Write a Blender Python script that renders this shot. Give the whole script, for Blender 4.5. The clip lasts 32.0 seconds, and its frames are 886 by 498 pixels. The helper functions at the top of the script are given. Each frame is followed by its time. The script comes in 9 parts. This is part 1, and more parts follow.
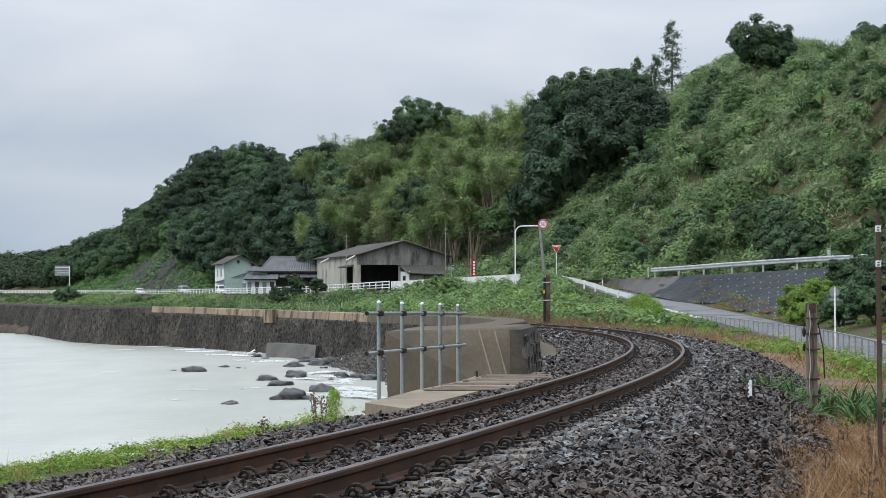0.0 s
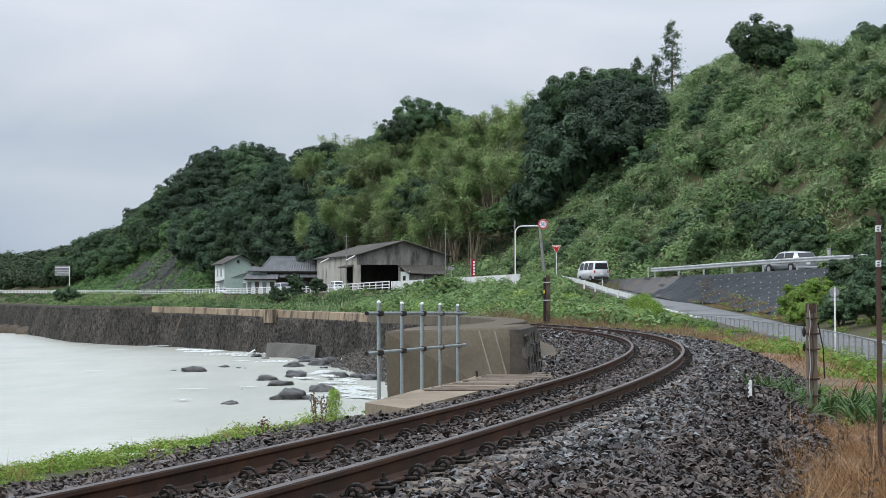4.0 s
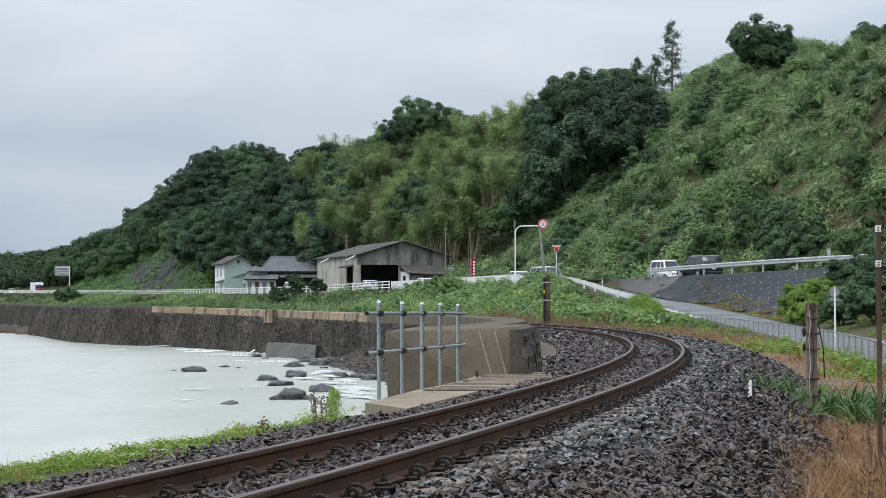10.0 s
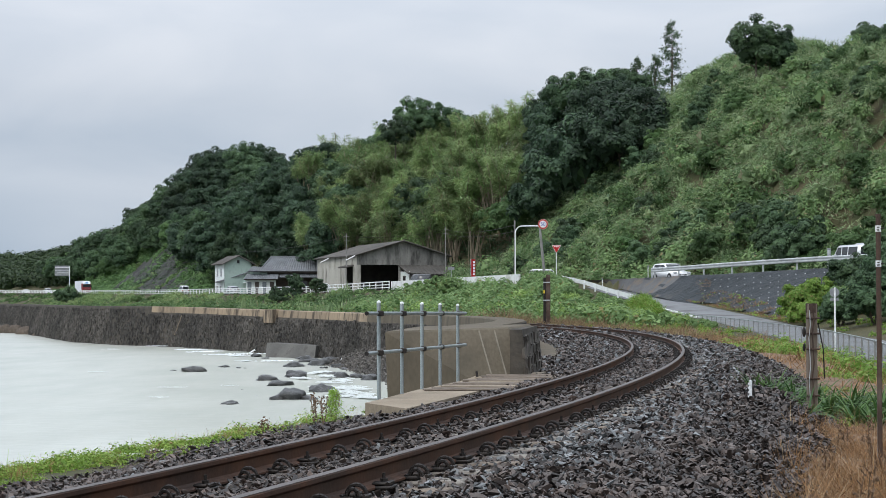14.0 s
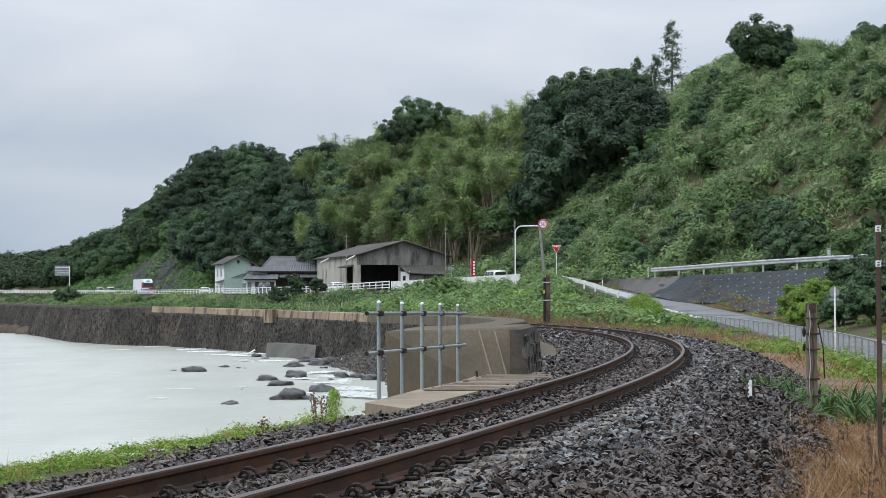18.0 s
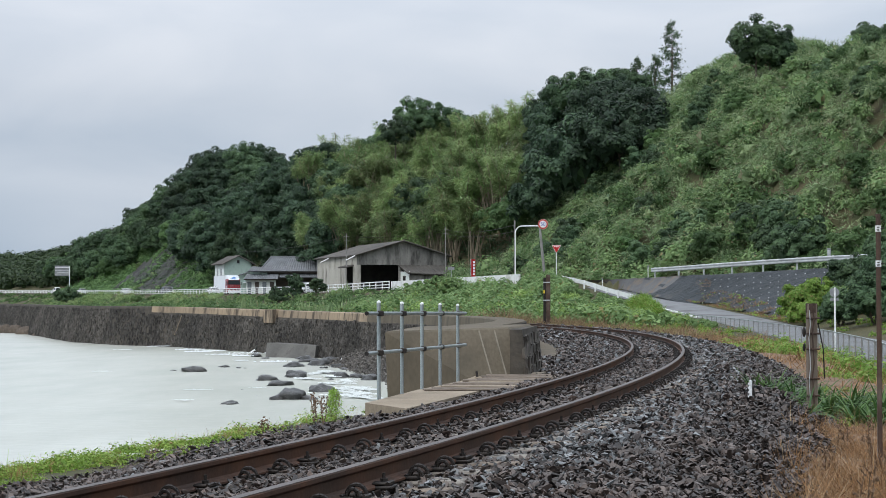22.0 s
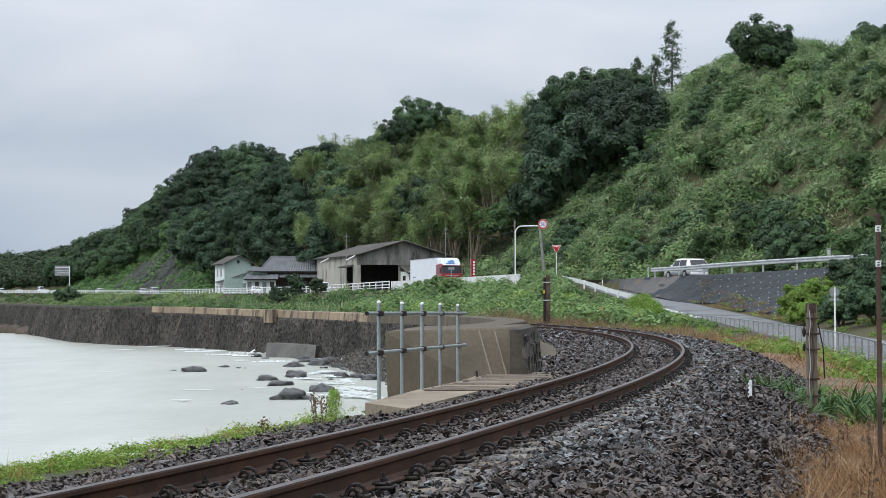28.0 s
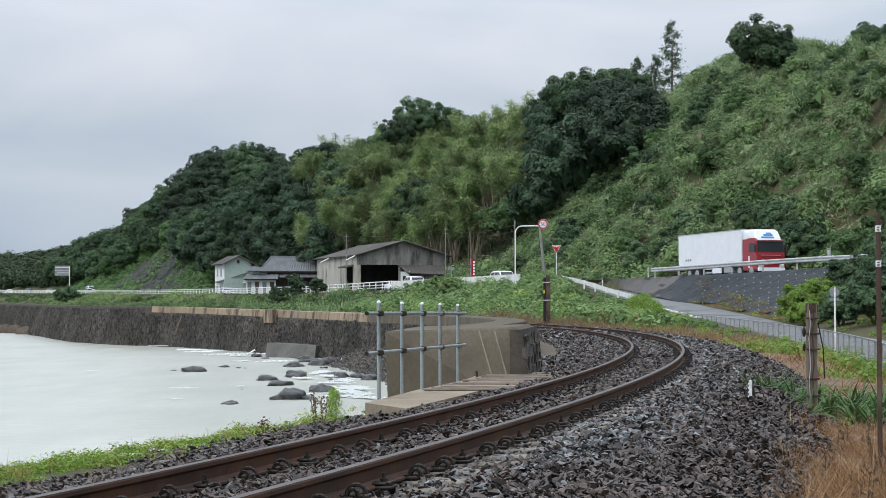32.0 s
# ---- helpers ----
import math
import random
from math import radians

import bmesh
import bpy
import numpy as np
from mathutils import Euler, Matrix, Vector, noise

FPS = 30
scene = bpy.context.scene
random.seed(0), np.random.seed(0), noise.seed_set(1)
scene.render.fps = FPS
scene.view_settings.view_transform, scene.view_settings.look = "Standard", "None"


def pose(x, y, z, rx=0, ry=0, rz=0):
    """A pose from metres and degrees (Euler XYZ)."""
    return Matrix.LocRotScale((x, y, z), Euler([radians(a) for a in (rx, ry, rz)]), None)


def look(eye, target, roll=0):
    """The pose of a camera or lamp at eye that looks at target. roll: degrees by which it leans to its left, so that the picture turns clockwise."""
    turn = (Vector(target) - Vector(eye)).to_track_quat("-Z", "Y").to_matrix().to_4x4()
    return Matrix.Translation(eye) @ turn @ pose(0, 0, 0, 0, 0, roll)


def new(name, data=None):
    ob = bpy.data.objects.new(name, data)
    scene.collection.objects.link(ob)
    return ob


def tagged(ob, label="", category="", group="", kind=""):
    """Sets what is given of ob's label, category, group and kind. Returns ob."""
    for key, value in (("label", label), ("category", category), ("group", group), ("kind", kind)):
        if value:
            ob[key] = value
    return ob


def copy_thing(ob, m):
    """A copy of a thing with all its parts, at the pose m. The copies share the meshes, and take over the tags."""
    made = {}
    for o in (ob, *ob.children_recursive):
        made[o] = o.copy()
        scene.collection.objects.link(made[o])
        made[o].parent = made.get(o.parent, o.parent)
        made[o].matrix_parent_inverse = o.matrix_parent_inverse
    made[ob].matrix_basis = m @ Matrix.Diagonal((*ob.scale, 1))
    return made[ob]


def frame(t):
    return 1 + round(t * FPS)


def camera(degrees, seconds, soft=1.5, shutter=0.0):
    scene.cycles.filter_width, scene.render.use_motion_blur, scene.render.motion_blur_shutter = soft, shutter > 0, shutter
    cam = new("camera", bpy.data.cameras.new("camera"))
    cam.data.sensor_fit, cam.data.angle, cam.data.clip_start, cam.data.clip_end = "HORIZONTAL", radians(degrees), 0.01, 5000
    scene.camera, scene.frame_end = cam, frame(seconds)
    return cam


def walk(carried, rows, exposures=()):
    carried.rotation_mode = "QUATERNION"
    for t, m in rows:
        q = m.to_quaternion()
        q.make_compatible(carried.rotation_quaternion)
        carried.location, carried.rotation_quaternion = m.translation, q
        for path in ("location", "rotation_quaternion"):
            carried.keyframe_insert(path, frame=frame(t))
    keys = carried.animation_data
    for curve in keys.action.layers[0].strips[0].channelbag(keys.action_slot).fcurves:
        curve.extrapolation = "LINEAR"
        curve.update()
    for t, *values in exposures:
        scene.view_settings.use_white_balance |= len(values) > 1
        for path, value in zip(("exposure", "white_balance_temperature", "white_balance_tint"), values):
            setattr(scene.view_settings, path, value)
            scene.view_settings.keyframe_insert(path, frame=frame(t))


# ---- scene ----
cam = camera(29.293, 32.0, soft=0.6)
EYE_Z = 0.9524
walk(cam, [(0.0, pose(0, 0, EYE_Z, 91.936)), (32.0, pose(0, 0, EYE_Z, 91.936))])

# ---- light: a bright overcast sky ----
world = bpy.data.worlds.new("overcast_sky")
scene.world = world
world.use_nodes = True
scene.view_settings.exposure = 0.0


def build_sky():
    nt = world.node_tree
    nt.nodes.clear()
    out = nt.nodes.new("ShaderNodeOutputWorld")
    bg = nt.nodes.new("ShaderNodeBackground")
    sky = nt.nodes.new("ShaderNodeTexSky")
    sky.sky_type = "NISHITA"
    sky.sun_disc = False
    sky.sun_elevation = radians(58)
    sky.sun_rotation = radians(235)
    # cloud cover: soft grey-white masses over the sky's own light
    tc = nt.nodes.new("ShaderNodeTexCoord")
    mp = nt.nodes.new("ShaderNodeMapping")
    mp.inputs["Scale"].default_value = (1.0, 1.0, 2.6)
    n1 = nt.nodes.new("ShaderNodeTexNoise")
    n1.inputs["Scale"].default_value = 6.0
    n1.inputs["Detail"].default_value = 5.0
    n1.inputs["Roughness"].default_value = 0.45
    n1.inputs["Distortion"].default_value = 0.4
    ramp = nt.nodes.new("ShaderNodeValToRGB")
    e = ramp.color_ramp.elements
    e[0].position, e[0].color = 0.30, (5.35, 6.05, 7.05, 1)
    e[1].position, e[1].color = 0.70, (7.3, 7.7, 8.4, 1)
    mix = nt.nodes.new("ShaderNodeMixRGB")
    mix.inputs["Fac"].default_value = 0.93
    nt.links.new(tc.outputs["Generated"], mp.inputs["Vector"])
    nt.links.new(mp.outputs["Vector"], n1.inputs["Vector"])
    nt.links.new(n1.outputs["Fac"], ramp.inputs["Fac"])
    nt.links.new(sky.outputs["Color"], mix.inputs["Color1"])
    nt.links.new(ramp.outputs["Color"], mix.inputs["Color2"])
    # an overcast dome is brighter towards the zenith
    sep = nt.nodes.new("ShaderNodeSeparateXYZ")
    up = nt.nodes.new("ShaderNodeMapRange")
    up.inputs[1].default_value, up.inputs[2].default_value = 0.12, 1.0
    up.inputs[3].default_value, up.inputs[4].default_value = 0.1, 0.27
    nt.links.new(tc.outputs["Generated"], sep.inputs[0])
    nt.links.new(sep.outputs["Z"], up.inputs[0])
    # heavier blue-grey cloud low over the sea
    low = nt.nodes.new("ShaderNodeMapRange")
    low.inputs[1].default_value, low.inputs[2].default_value = 0.13, 0.03
    side = nt.nodes.new("ShaderNodeMapRange")
    side.inputs[1].default_value, side.inputs[2].default_value = -0.06, -0.26
    both = nt.nodes.new("ShaderNodeMath")
    both.operation = "MULTIPLY"
    heavy = nt.nodes.new("ShaderNodeMixRGB")
    heavy.blend_type = "MULTIPLY"
    heavy.inputs["Color2"].default_value = (0.62, 0.70, 0.78, 1)
    nt.links.new(sep.outputs["Z"], low.inputs[0])
    nt.links.new(sep.outputs["X"], side.inputs[0])
    nt.links.new(low.outputs[0], both.inputs[0])
    nt.links.new(side.outputs[0], both.inputs[1])
    nt.links.new(both.outputs[0], heavy.inputs["Fac"])
    nt.links.new(mix.outputs["Color"], heavy.inputs["Color1"])
    nt.links.new(heavy.outputs["Color"], bg.inputs["Color"])
    nt.links.new(up.outputs[0], bg.inputs["Strength"])
    nt.links.new(bg.outputs["Background"], out.inputs["Surface"])


build_sky()
sun = new("sun", bpy.data.lights.new("sun", "SUN"))
sun.data.energy, sun.data.angle, sun.data.color = 1.4, radians(25), (1.0, 0.97, 0.92)
sun.matrix_world = look((-40, -30, 80), (0, 20, 0))
# ---- the plan: track curve, shore, main road, side road, levels ----
CX, CY, RAD = -176.88, 61.03, 183.12          # the track's curve
SEA_Z = -2.7


def arc_pt(radius, deg):
    return (CX + radius * math.cos(radians(deg)), CY + radius * math.sin(radians(deg)))


TRACK = [arc_pt(RAD, a) for a in np.arange(-62, 31.1, 1.0)] + [(-31.0, 169.4), (-45.6, 214.4), (-73.6, 292.5), (-117.6, 403.6), (-231, 627.5), (-490, 1000), (-1400, 2200)]
# seaward edge of the main road, with its level
EDGE = [(340, -560, 3.6), (120, -90, 3.6), (65, 30, 3.6), (52, 58, 3.6), (39, 86, 3.55), (25.6, 115.5, 3.45), (20.7, 126, 3.25),
        (16.9, 136.5, 3.1), (12.4, 148, 3.05), (4.4, 170, 2.95), (-6.6, 199, 2.8), (-18.6, 242, 2.75), (-34, 292, 3.0),
        (-63, 372, 3.4), (-112, 497, 4.6), (-172, 640, 5.8), (-260, 800, 6.5), (-420, 1000, 7), (-1000, 1600, 8)]
SIDE = [(13.0, 153, 3.0), (13.8, 146, 2.75), (15.0, 134, 1.85), (16.3, 124, 1.15), (17.7, 113, 0.5), (18.2, 103, 0.05), (18.0, 92, -0.25), (16.9, 76, -0.45),
        (15.1, 56, -0.58), (12.3, 36, -0.6), (9.2, 15, -0.6), (4.5, -25, -0.6), (-15, -200, -0.6)]
# hill height and the width of its rise, by depth along the road
HILL = [(-600, 24.0, 45, 10), (60, 24.0, 42, 10), (90, 24.0, 42, 10), (105, 28.0, 42, 10), (118, 34.0, 43, 10), (140, 38.0, 46, 10), (165, 28.0, 46, 10), (185, 25.6, 42, 10), (210, 31.0, 38, 18),
        (230, 33.2, 38, 26), (260, 30.0, 40, 26), (310, 29.6, 42, 24), (370, 30.2, 40, 16), (405, 26.5, 38, 12), (440, 19.0, 40, 12), (500, 36.5, 45, 12), (560, 26.5, 50, 12), (640, 23.5, 60, 14), (760, 14.5, 70, 16), (900, 15.0, 80, 20), (2500, 10.0, 90, 20)]


def nearest(px, py, line):
    """Signed distance to a polyline (positive to the right of its way), and the share of the way along each segment."""
    best = np.full(px.shape, 1e18)
    sgn = np.zeros(px.shape)
    val = np.zeros(px.shape)
    yy = np.zeros(px.shape)
    for a, b in zip(line[:-1], line[1:]):
        ax, ay, bx, by = a[0], a[1], b[0], b[1]
        dx, dy = bx - ax, by - ay
        f = np.clip(((px - ax) * dx + (py - ay) * dy) / (dx * dx + dy * dy), 0, 1)
        ex, ey = px - ax - f * dx, py - ay - f * dy
        d2 = ex * ex + ey * ey
        m = d2 < best
        best = np.where(m, d2, best)
        sgn = np.where(m, np.sign(dy * ex - dx * ey), sgn)
        if len(a) > 2:
            val = np.where(m, a[2] + f * (b[2] - a[2]), val)
        yy = np.where(m, ay + f * dy, yy)
    return np.sqrt(best) * sgn, val, yy


def smooth(x):
    x = np.clip(x, 0, 1)
    return x * x * (3 - 2 * x)


def wobble(x, y, s, k=0.0):
    return (np.sin(x * s + 1.3 + k) * np.cos(y * s * 0.8 - 0.7 + 2 * k) + 0.6 * np.sin(x * s * 1.9 - y * s * 1.4 + k) + 0.35 * np.cos(x * s * 3.7 + y * s * 3.1)) / 1.6


def ground_z(px, py):
    """The level of the ground at points of the plan."""
    px, py = np.asarray(px, float), np.asarray(py, float)
    sd, _, ty = nearest(px, py, TRACK)
    t, zr, ey = nearest(px, py, EDGE)
    sside, zs, _ = nearest(px, py, SIDE)
    # along the track: verge, ballast bed, shoulder, low strip beside it
    low = -0.68 + 0.4 * smooth((ty - 60) / 45)
    gap = np.interp(ty, [11, 13.5, 16, 20, 26, 28], [0.1, 0.4, 0.9, 1.0, 1.05, 1.5])
    base = np.interp(sd - gap * (sd < -1.2), [-4.6, -4.3, -2.6, -1.7, 1.7, 2.9], [-3.4, -0.42, -0.37, -0.36, -0.36, -0.56])
    base = np.where(sd > 2.9, -0.55 + (low + 0.55) * smooth((sd - 2.9) / 4.5), base)
    base = np.where(sd - gap < -4.6, -3.4, base)
    up = smooth((ty - 95) / 130)
    base = base + np.where(sd - gap > -4.5, up * 0.8, 0)
    land = sd > 3
    bank = zr - 0.36 * np.maximum(-t - 0.7, 0)
    z = np.where(land | (t > 0), np.maximum(base, bank), base)
    w = 1 - smooth((np.abs(sside) - 1.95) / 1.3)
    # the slope between the main road and the side road below it
    between_roads = (sside < 0) & (t < -0.3) & (py > 60) & (sside > -30)
    de, ds = np.maximum(-t - 0.8, 0), np.maximum(-sside - 2.0, 0)
    ramp = zr + (zs - zr) * np.clip(de / (de + ds + 1e-6), 0, 1) ** 0.85
    far_out = smooth((ds - 9) / 8)
    z = np.where(between_roads, ramp * (1 - far_out) + z * far_out - 0.1, z)
    z = z + (zs - z) * w * (t < -0.3)
    z = np.where(t > -0.7, zr, z)
    h = np.interp(ey, [a[0] for a in HILL], [a[1] for a in HILL])
    wd = np.interp(ey, [a[0] for a in HILL], [a[2] for a in HILL])
    t0 = np.interp(ey, [a[0] for a in HILL], [a[3] for a in HILL])
    k = np.clip((t - t0) / wd, 0, 1.0)
    rise = h * (0.55 * np.sin(k * math.pi / 2) + 0.45 * smooth(k))
    rise = rise * (1 - 0.75 * smooth((t - t0 - wd - 6) / 45))
    rough = wobble(px, py, 0.11) * 1.2 + wobble(px, py, 0.37, 2) * 0.8 + wobble(px, py, 0.9, 1) * 0.3
    return z + rise + np.where(t > t0, rough * np.clip((t - t0) / 14, 0, 1), 0)


# ---- materials ----
def mat(name, c1, c2, scale=3.0, rough=0.85, metal=0.0, bump=0.25, grain=40.0, rand=0.0, island=0.0, stain=None, stain_at=(0.52, 0.68), stain_scale=1.2,
        streak=1.0, spec=0.3, dist=0.012, detail=5.0):
    """A surface with two colours mixed by broad noise, fine grain, optional stains and relief."""
    m = bpy.data.materials.new(name)
    m.use_nodes = True
    nt = m.node_tree
    p = nt.nodes["Principled BSDF"]
    p.inputs["Roughness"].default_value, p.inputs["Metallic"].default_value = rough, metal
    p.inputs["Specular IOR Level"].default_value = spec
    tc = nt.nodes.new("ShaderNodeTexCoord")
    mp = nt.nodes.new("ShaderNodeMapping")
    mp.inputs["Scale"].default_value = (1, 1, streak)
    nt.links.new(tc.outputs["Object"], mp.inputs["Vector"])

    def noise_node(sc, de=4.0, ro=0.55):
        n = nt.nodes.new("ShaderNodeTexNoise")
        n.inputs["Scale"].default_value, n.inputs["Detail"].default_value, n.inputs["Roughness"].default_value = sc, de, ro
        nt.links.new(mp.outputs["Vector"], n.inputs["Vector"])
        return n.outputs["Fac"]

    def math_node(op, a, b):
        n = nt.nodes.new("ShaderNodeMath")
        n.operation = op
        for i, v in enumerate((a, b)):
            if isinstance(v, (int, float)):
                n.inputs[i].default_value = v
            else:
                nt.links.new(v, n.inputs[i])
        return n.outputs[0]

    def mixed(fac, a, b, kind="MIX"):
        n = nt.nodes.new("ShaderNodeMixRGB")
        n.blend_type = kind
        for i, v in enumerate((fac, a, b)):
            if isinstance(v, (int, float)):
                n.inputs[i].default_value = v
            elif isinstance(v, tuple):
                n.inputs[i].default_value = (*v, 1)
            else:
                nt.links.new(v, n.inputs[i])
        return n.outputs[0]

    broad = nt.nodes.new("ShaderNodeMapRange")
    broad.inputs[1].default_value, broad.inputs[2].default_value = 0.33, 0.67
    nt.links.new(noise_node(scale, detail), broad.inputs[0])
    col = mixed(broad.outputs[0], c1, c2)
    fine = noise_node(grain, 3.0, 0.6)
    var = math_node("ADD", math_node("MULTIPLY", fine, 0.7), 0.65)
    col = mixed(1.0, col, var, "MULTIPLY")
    if stain:
        r = nt.nodes.new("ShaderNodeMapRange")
        r.inputs[1].default_value, r.inputs[2].default_value = stain_at
        nt.links.new(noise_node(stain_scale, 6.0, 0.62), r.inputs[0])
        col = mixed(r.outputs[0], col, stain)
    if rand or island:
        src = nt.nodes.new("ShaderNodeObjectInfo").outputs["Random"] if rand else nt.nodes.new("ShaderNodeNewGeometry").outputs["Random Per Island"]
        k = rand or island
        v = math_node("ADD", math_node("MULTIPLY", src, 2 * k), 1 - k)
        col = mixed(1.0, col, v, "MULTIPLY")
    nt.links.new(col, p.inputs["Base Color"])
    if bump:
        b = nt.nodes.new("ShaderNodeBump")
        b.inputs["Strength"].default_value, b.inputs["Distance"].default_value = bump, dist
        nt.links.new(fine, b.inputs["Height"])
        nt.links.new(b.outputs[0], p.inputs["Normal"])
    return m


def leaf_mat(name, c1, c2, back=0.35, vary=0.45, rough=0.6, dry=None, dry_share=0.1, hue=0.0, patch=None, patch_scale=0.12):
    """Foliage: colour varies leaf by leaf and in broad patches; some light passes through."""
    m = bpy.data.materials.new(name)
    m.use_nodes = True
    nt = m.node_tree
    p = nt.nodes["Principled BSDF"]
    p.inputs["Roughness"].default_value = rough
    p.inputs["Specular IOR Level"].default_value = 0.25
    geo = nt.nodes.new("ShaderNodeNewGeometry")
    info = nt.nodes.new("ShaderNodeObjectInfo")
    ramp = nt.nodes.new("ShaderNodeValToRGB")
    e = ramp.color_ramp.elements
    e[0].position, e[0].color = 0.0, (*c1, 1)
    e[1].position, e[1].color = 1.0 if not dry else 1 - dry_share * 1.3, (*c2, 1)
    if dry:
        d = e.new(1 - dry_share * 0.7)
        d.color = (*dry, 1)
    nt.links.new(geo.outputs["Random Per Island"], ramp.inputs["Fac"])
    col = ramp.outputs["Color"]
    pos = nt.nodes.new("ShaderNodeTexNoise")
    pos.inputs["Scale"].default_value, pos.inputs["Detail"].default_value = patch_scale, 3.0
    nt.links.new(geo.outputs["Position"], pos.inputs["Vector"])
    mr = nt.nodes.new("ShaderNodeMapRange")
    mr.inputs[1].default_value, mr.inputs[2].default_value = 0.38, 0.62
    nt.links.new(pos.outputs["Fac"], mr.inputs[0])
    if patch:
        mx = nt.nodes.new("ShaderNodeMixRGB")
        mx.blend_type = "MULTIPLY"
        nt.links.new(mr.outputs[0], mx.inputs[0])
        nt.links.new(col, mx.inputs[1])
        mx.inputs[2].default_value = (*patch, 1)
        col = mx.outputs[0]
    hs = nt.nodes.new("ShaderNodeHueSaturation")
    va = nt.nodes.new("ShaderNodeMath")
    va.operation = "MULTIPLY_ADD"
    nt.links.new(info.outputs["Random"], va.inputs[0])
    va.inputs[1].default_value, va.inputs[2].default_value = vary, 1 - vary / 2
    nt.links.new(va.outputs[0], hs.inputs["Value"])
    nt.links.new(col, hs.inputs["Color"])
    nt.links.new(hs.outputs["Color"], p.inputs["Base Color"])
    tr = nt.nodes.new("ShaderNodeBsdfTranslucent")
    nt.links.new(hs.outputs["Color"], tr.inputs["Color"])
    ms = nt.nodes.new("ShaderNodeMixShader")
    ms.inputs[0].default_value = back
    out = nt.nodes["Material Output"]
    nt.links.new(p.outputs[0], ms.inputs[1])
    nt.links.new(tr.outputs[0], ms.inputs[2])
    nt.links.new(ms.outputs[0], out.inputs["Surface"])
    return m


def water_mat():
    """Milky, silty sea: pale and barely see-through, with small ripples and drifting foam streaks."""
    m = bpy.data.materials.new("milky_sea_water")
    m.use_nodes = True
    nt = m.node_tree
    p = nt.nodes["Principled BSDF"]
    p.inputs["Roughness"].default_value = 0.22
    p.inputs["IOR"].default_value = 1.33
    tc = nt.nodes.new("ShaderNodeTexCoord")
    mp = nt.nodes.new("ShaderNodeMapping")
    mp.inputs["Scale"].default_value = (0.5, 0.12, 1)
    nt.links.new(tc.outputs["Object"], mp.inputs["Vector"])
    n = nt.nodes.new("ShaderNodeTexNoise")
    n.inputs["Scale"].default_value, n.inputs["Detail"].default_value = 0.9, 6.0
    nt.links.new(mp.outputs["Vector"], n.inputs["Vector"])
    ramp = nt.nodes.new("ShaderNodeValToRGB")
    e = ramp.color_ramp.elements
    e[0].position, e[0].color = 0.25, (0.445, 0.468, 0.41, 1)
    e[1].position, e[1].color = 0.68, (0.515, 0.53, 0.465, 1)
    x = e.new(0.82)
    x.color = (0.62, 0.635, 0.59, 1)
    nt.links.new(n.outputs["Fac"], ramp.inputs["Fac"])
    nt.links.new(ramp.outputs["Color"], p.inputs["Base Color"])
    n2 = nt.nodes.new("ShaderNodeTexNoise")
    n2.inputs["Scale"].default_value, n2.inputs["Detail"].default_value = 1.6, 5.0
    nt.links.new(tc.outputs["Object"], n2.inputs["Vector"])
    b = nt.nodes.new("ShaderNodeBump")
    b.inputs["Strength"].default_value, b.inputs["Distance"].default_value = 0.22, 0.1
    nt.links.new(n2.outputs["Fac"], b.inputs["Height"])
    nt.links.new(b.outputs[0], p.inputs["Normal"])
    return m


def glass_mat(name, tint):
    m = bpy.data.materials.new(name)
    m.use_nodes = True
    p = m.node_tree.nodes["Principled BSDF"]
    p.inputs["Base Color"].default_value = (*tint, 1)
    p.inputs["Roughness"].default_value, p.inputs["Specular IOR Level"].default_value = 0.06, 0.6
    return m


def paint_mat(name, c, rough=0.35, metal=0.0, coat=0.4):
    """Car paint, with faint road dirt."""
    m = mat(name, c, tuple(0.93 * v for v in c), scale=1.5, rough=rough, metal=metal, bump=0.0, grain=6.0, spec=0.5)
    m.node_tree.nodes["Principled BSDF"].inputs["Coat Weight"].default_value = coat
    for n in m.node_tree.nodes:
        if n.type == "MATH" and n.operation == "MULTIPLY" and abs(n.inputs[1].default_value - 0.7) < 1e-6:
            n.inputs[1].default_value = 0.16
        if n.type == "MATH" and n.operation == "ADD" and abs(n.inputs[1].default_value - 0.65) < 1e-6:
            n.inputs[1].default_value = 0.92
    return m


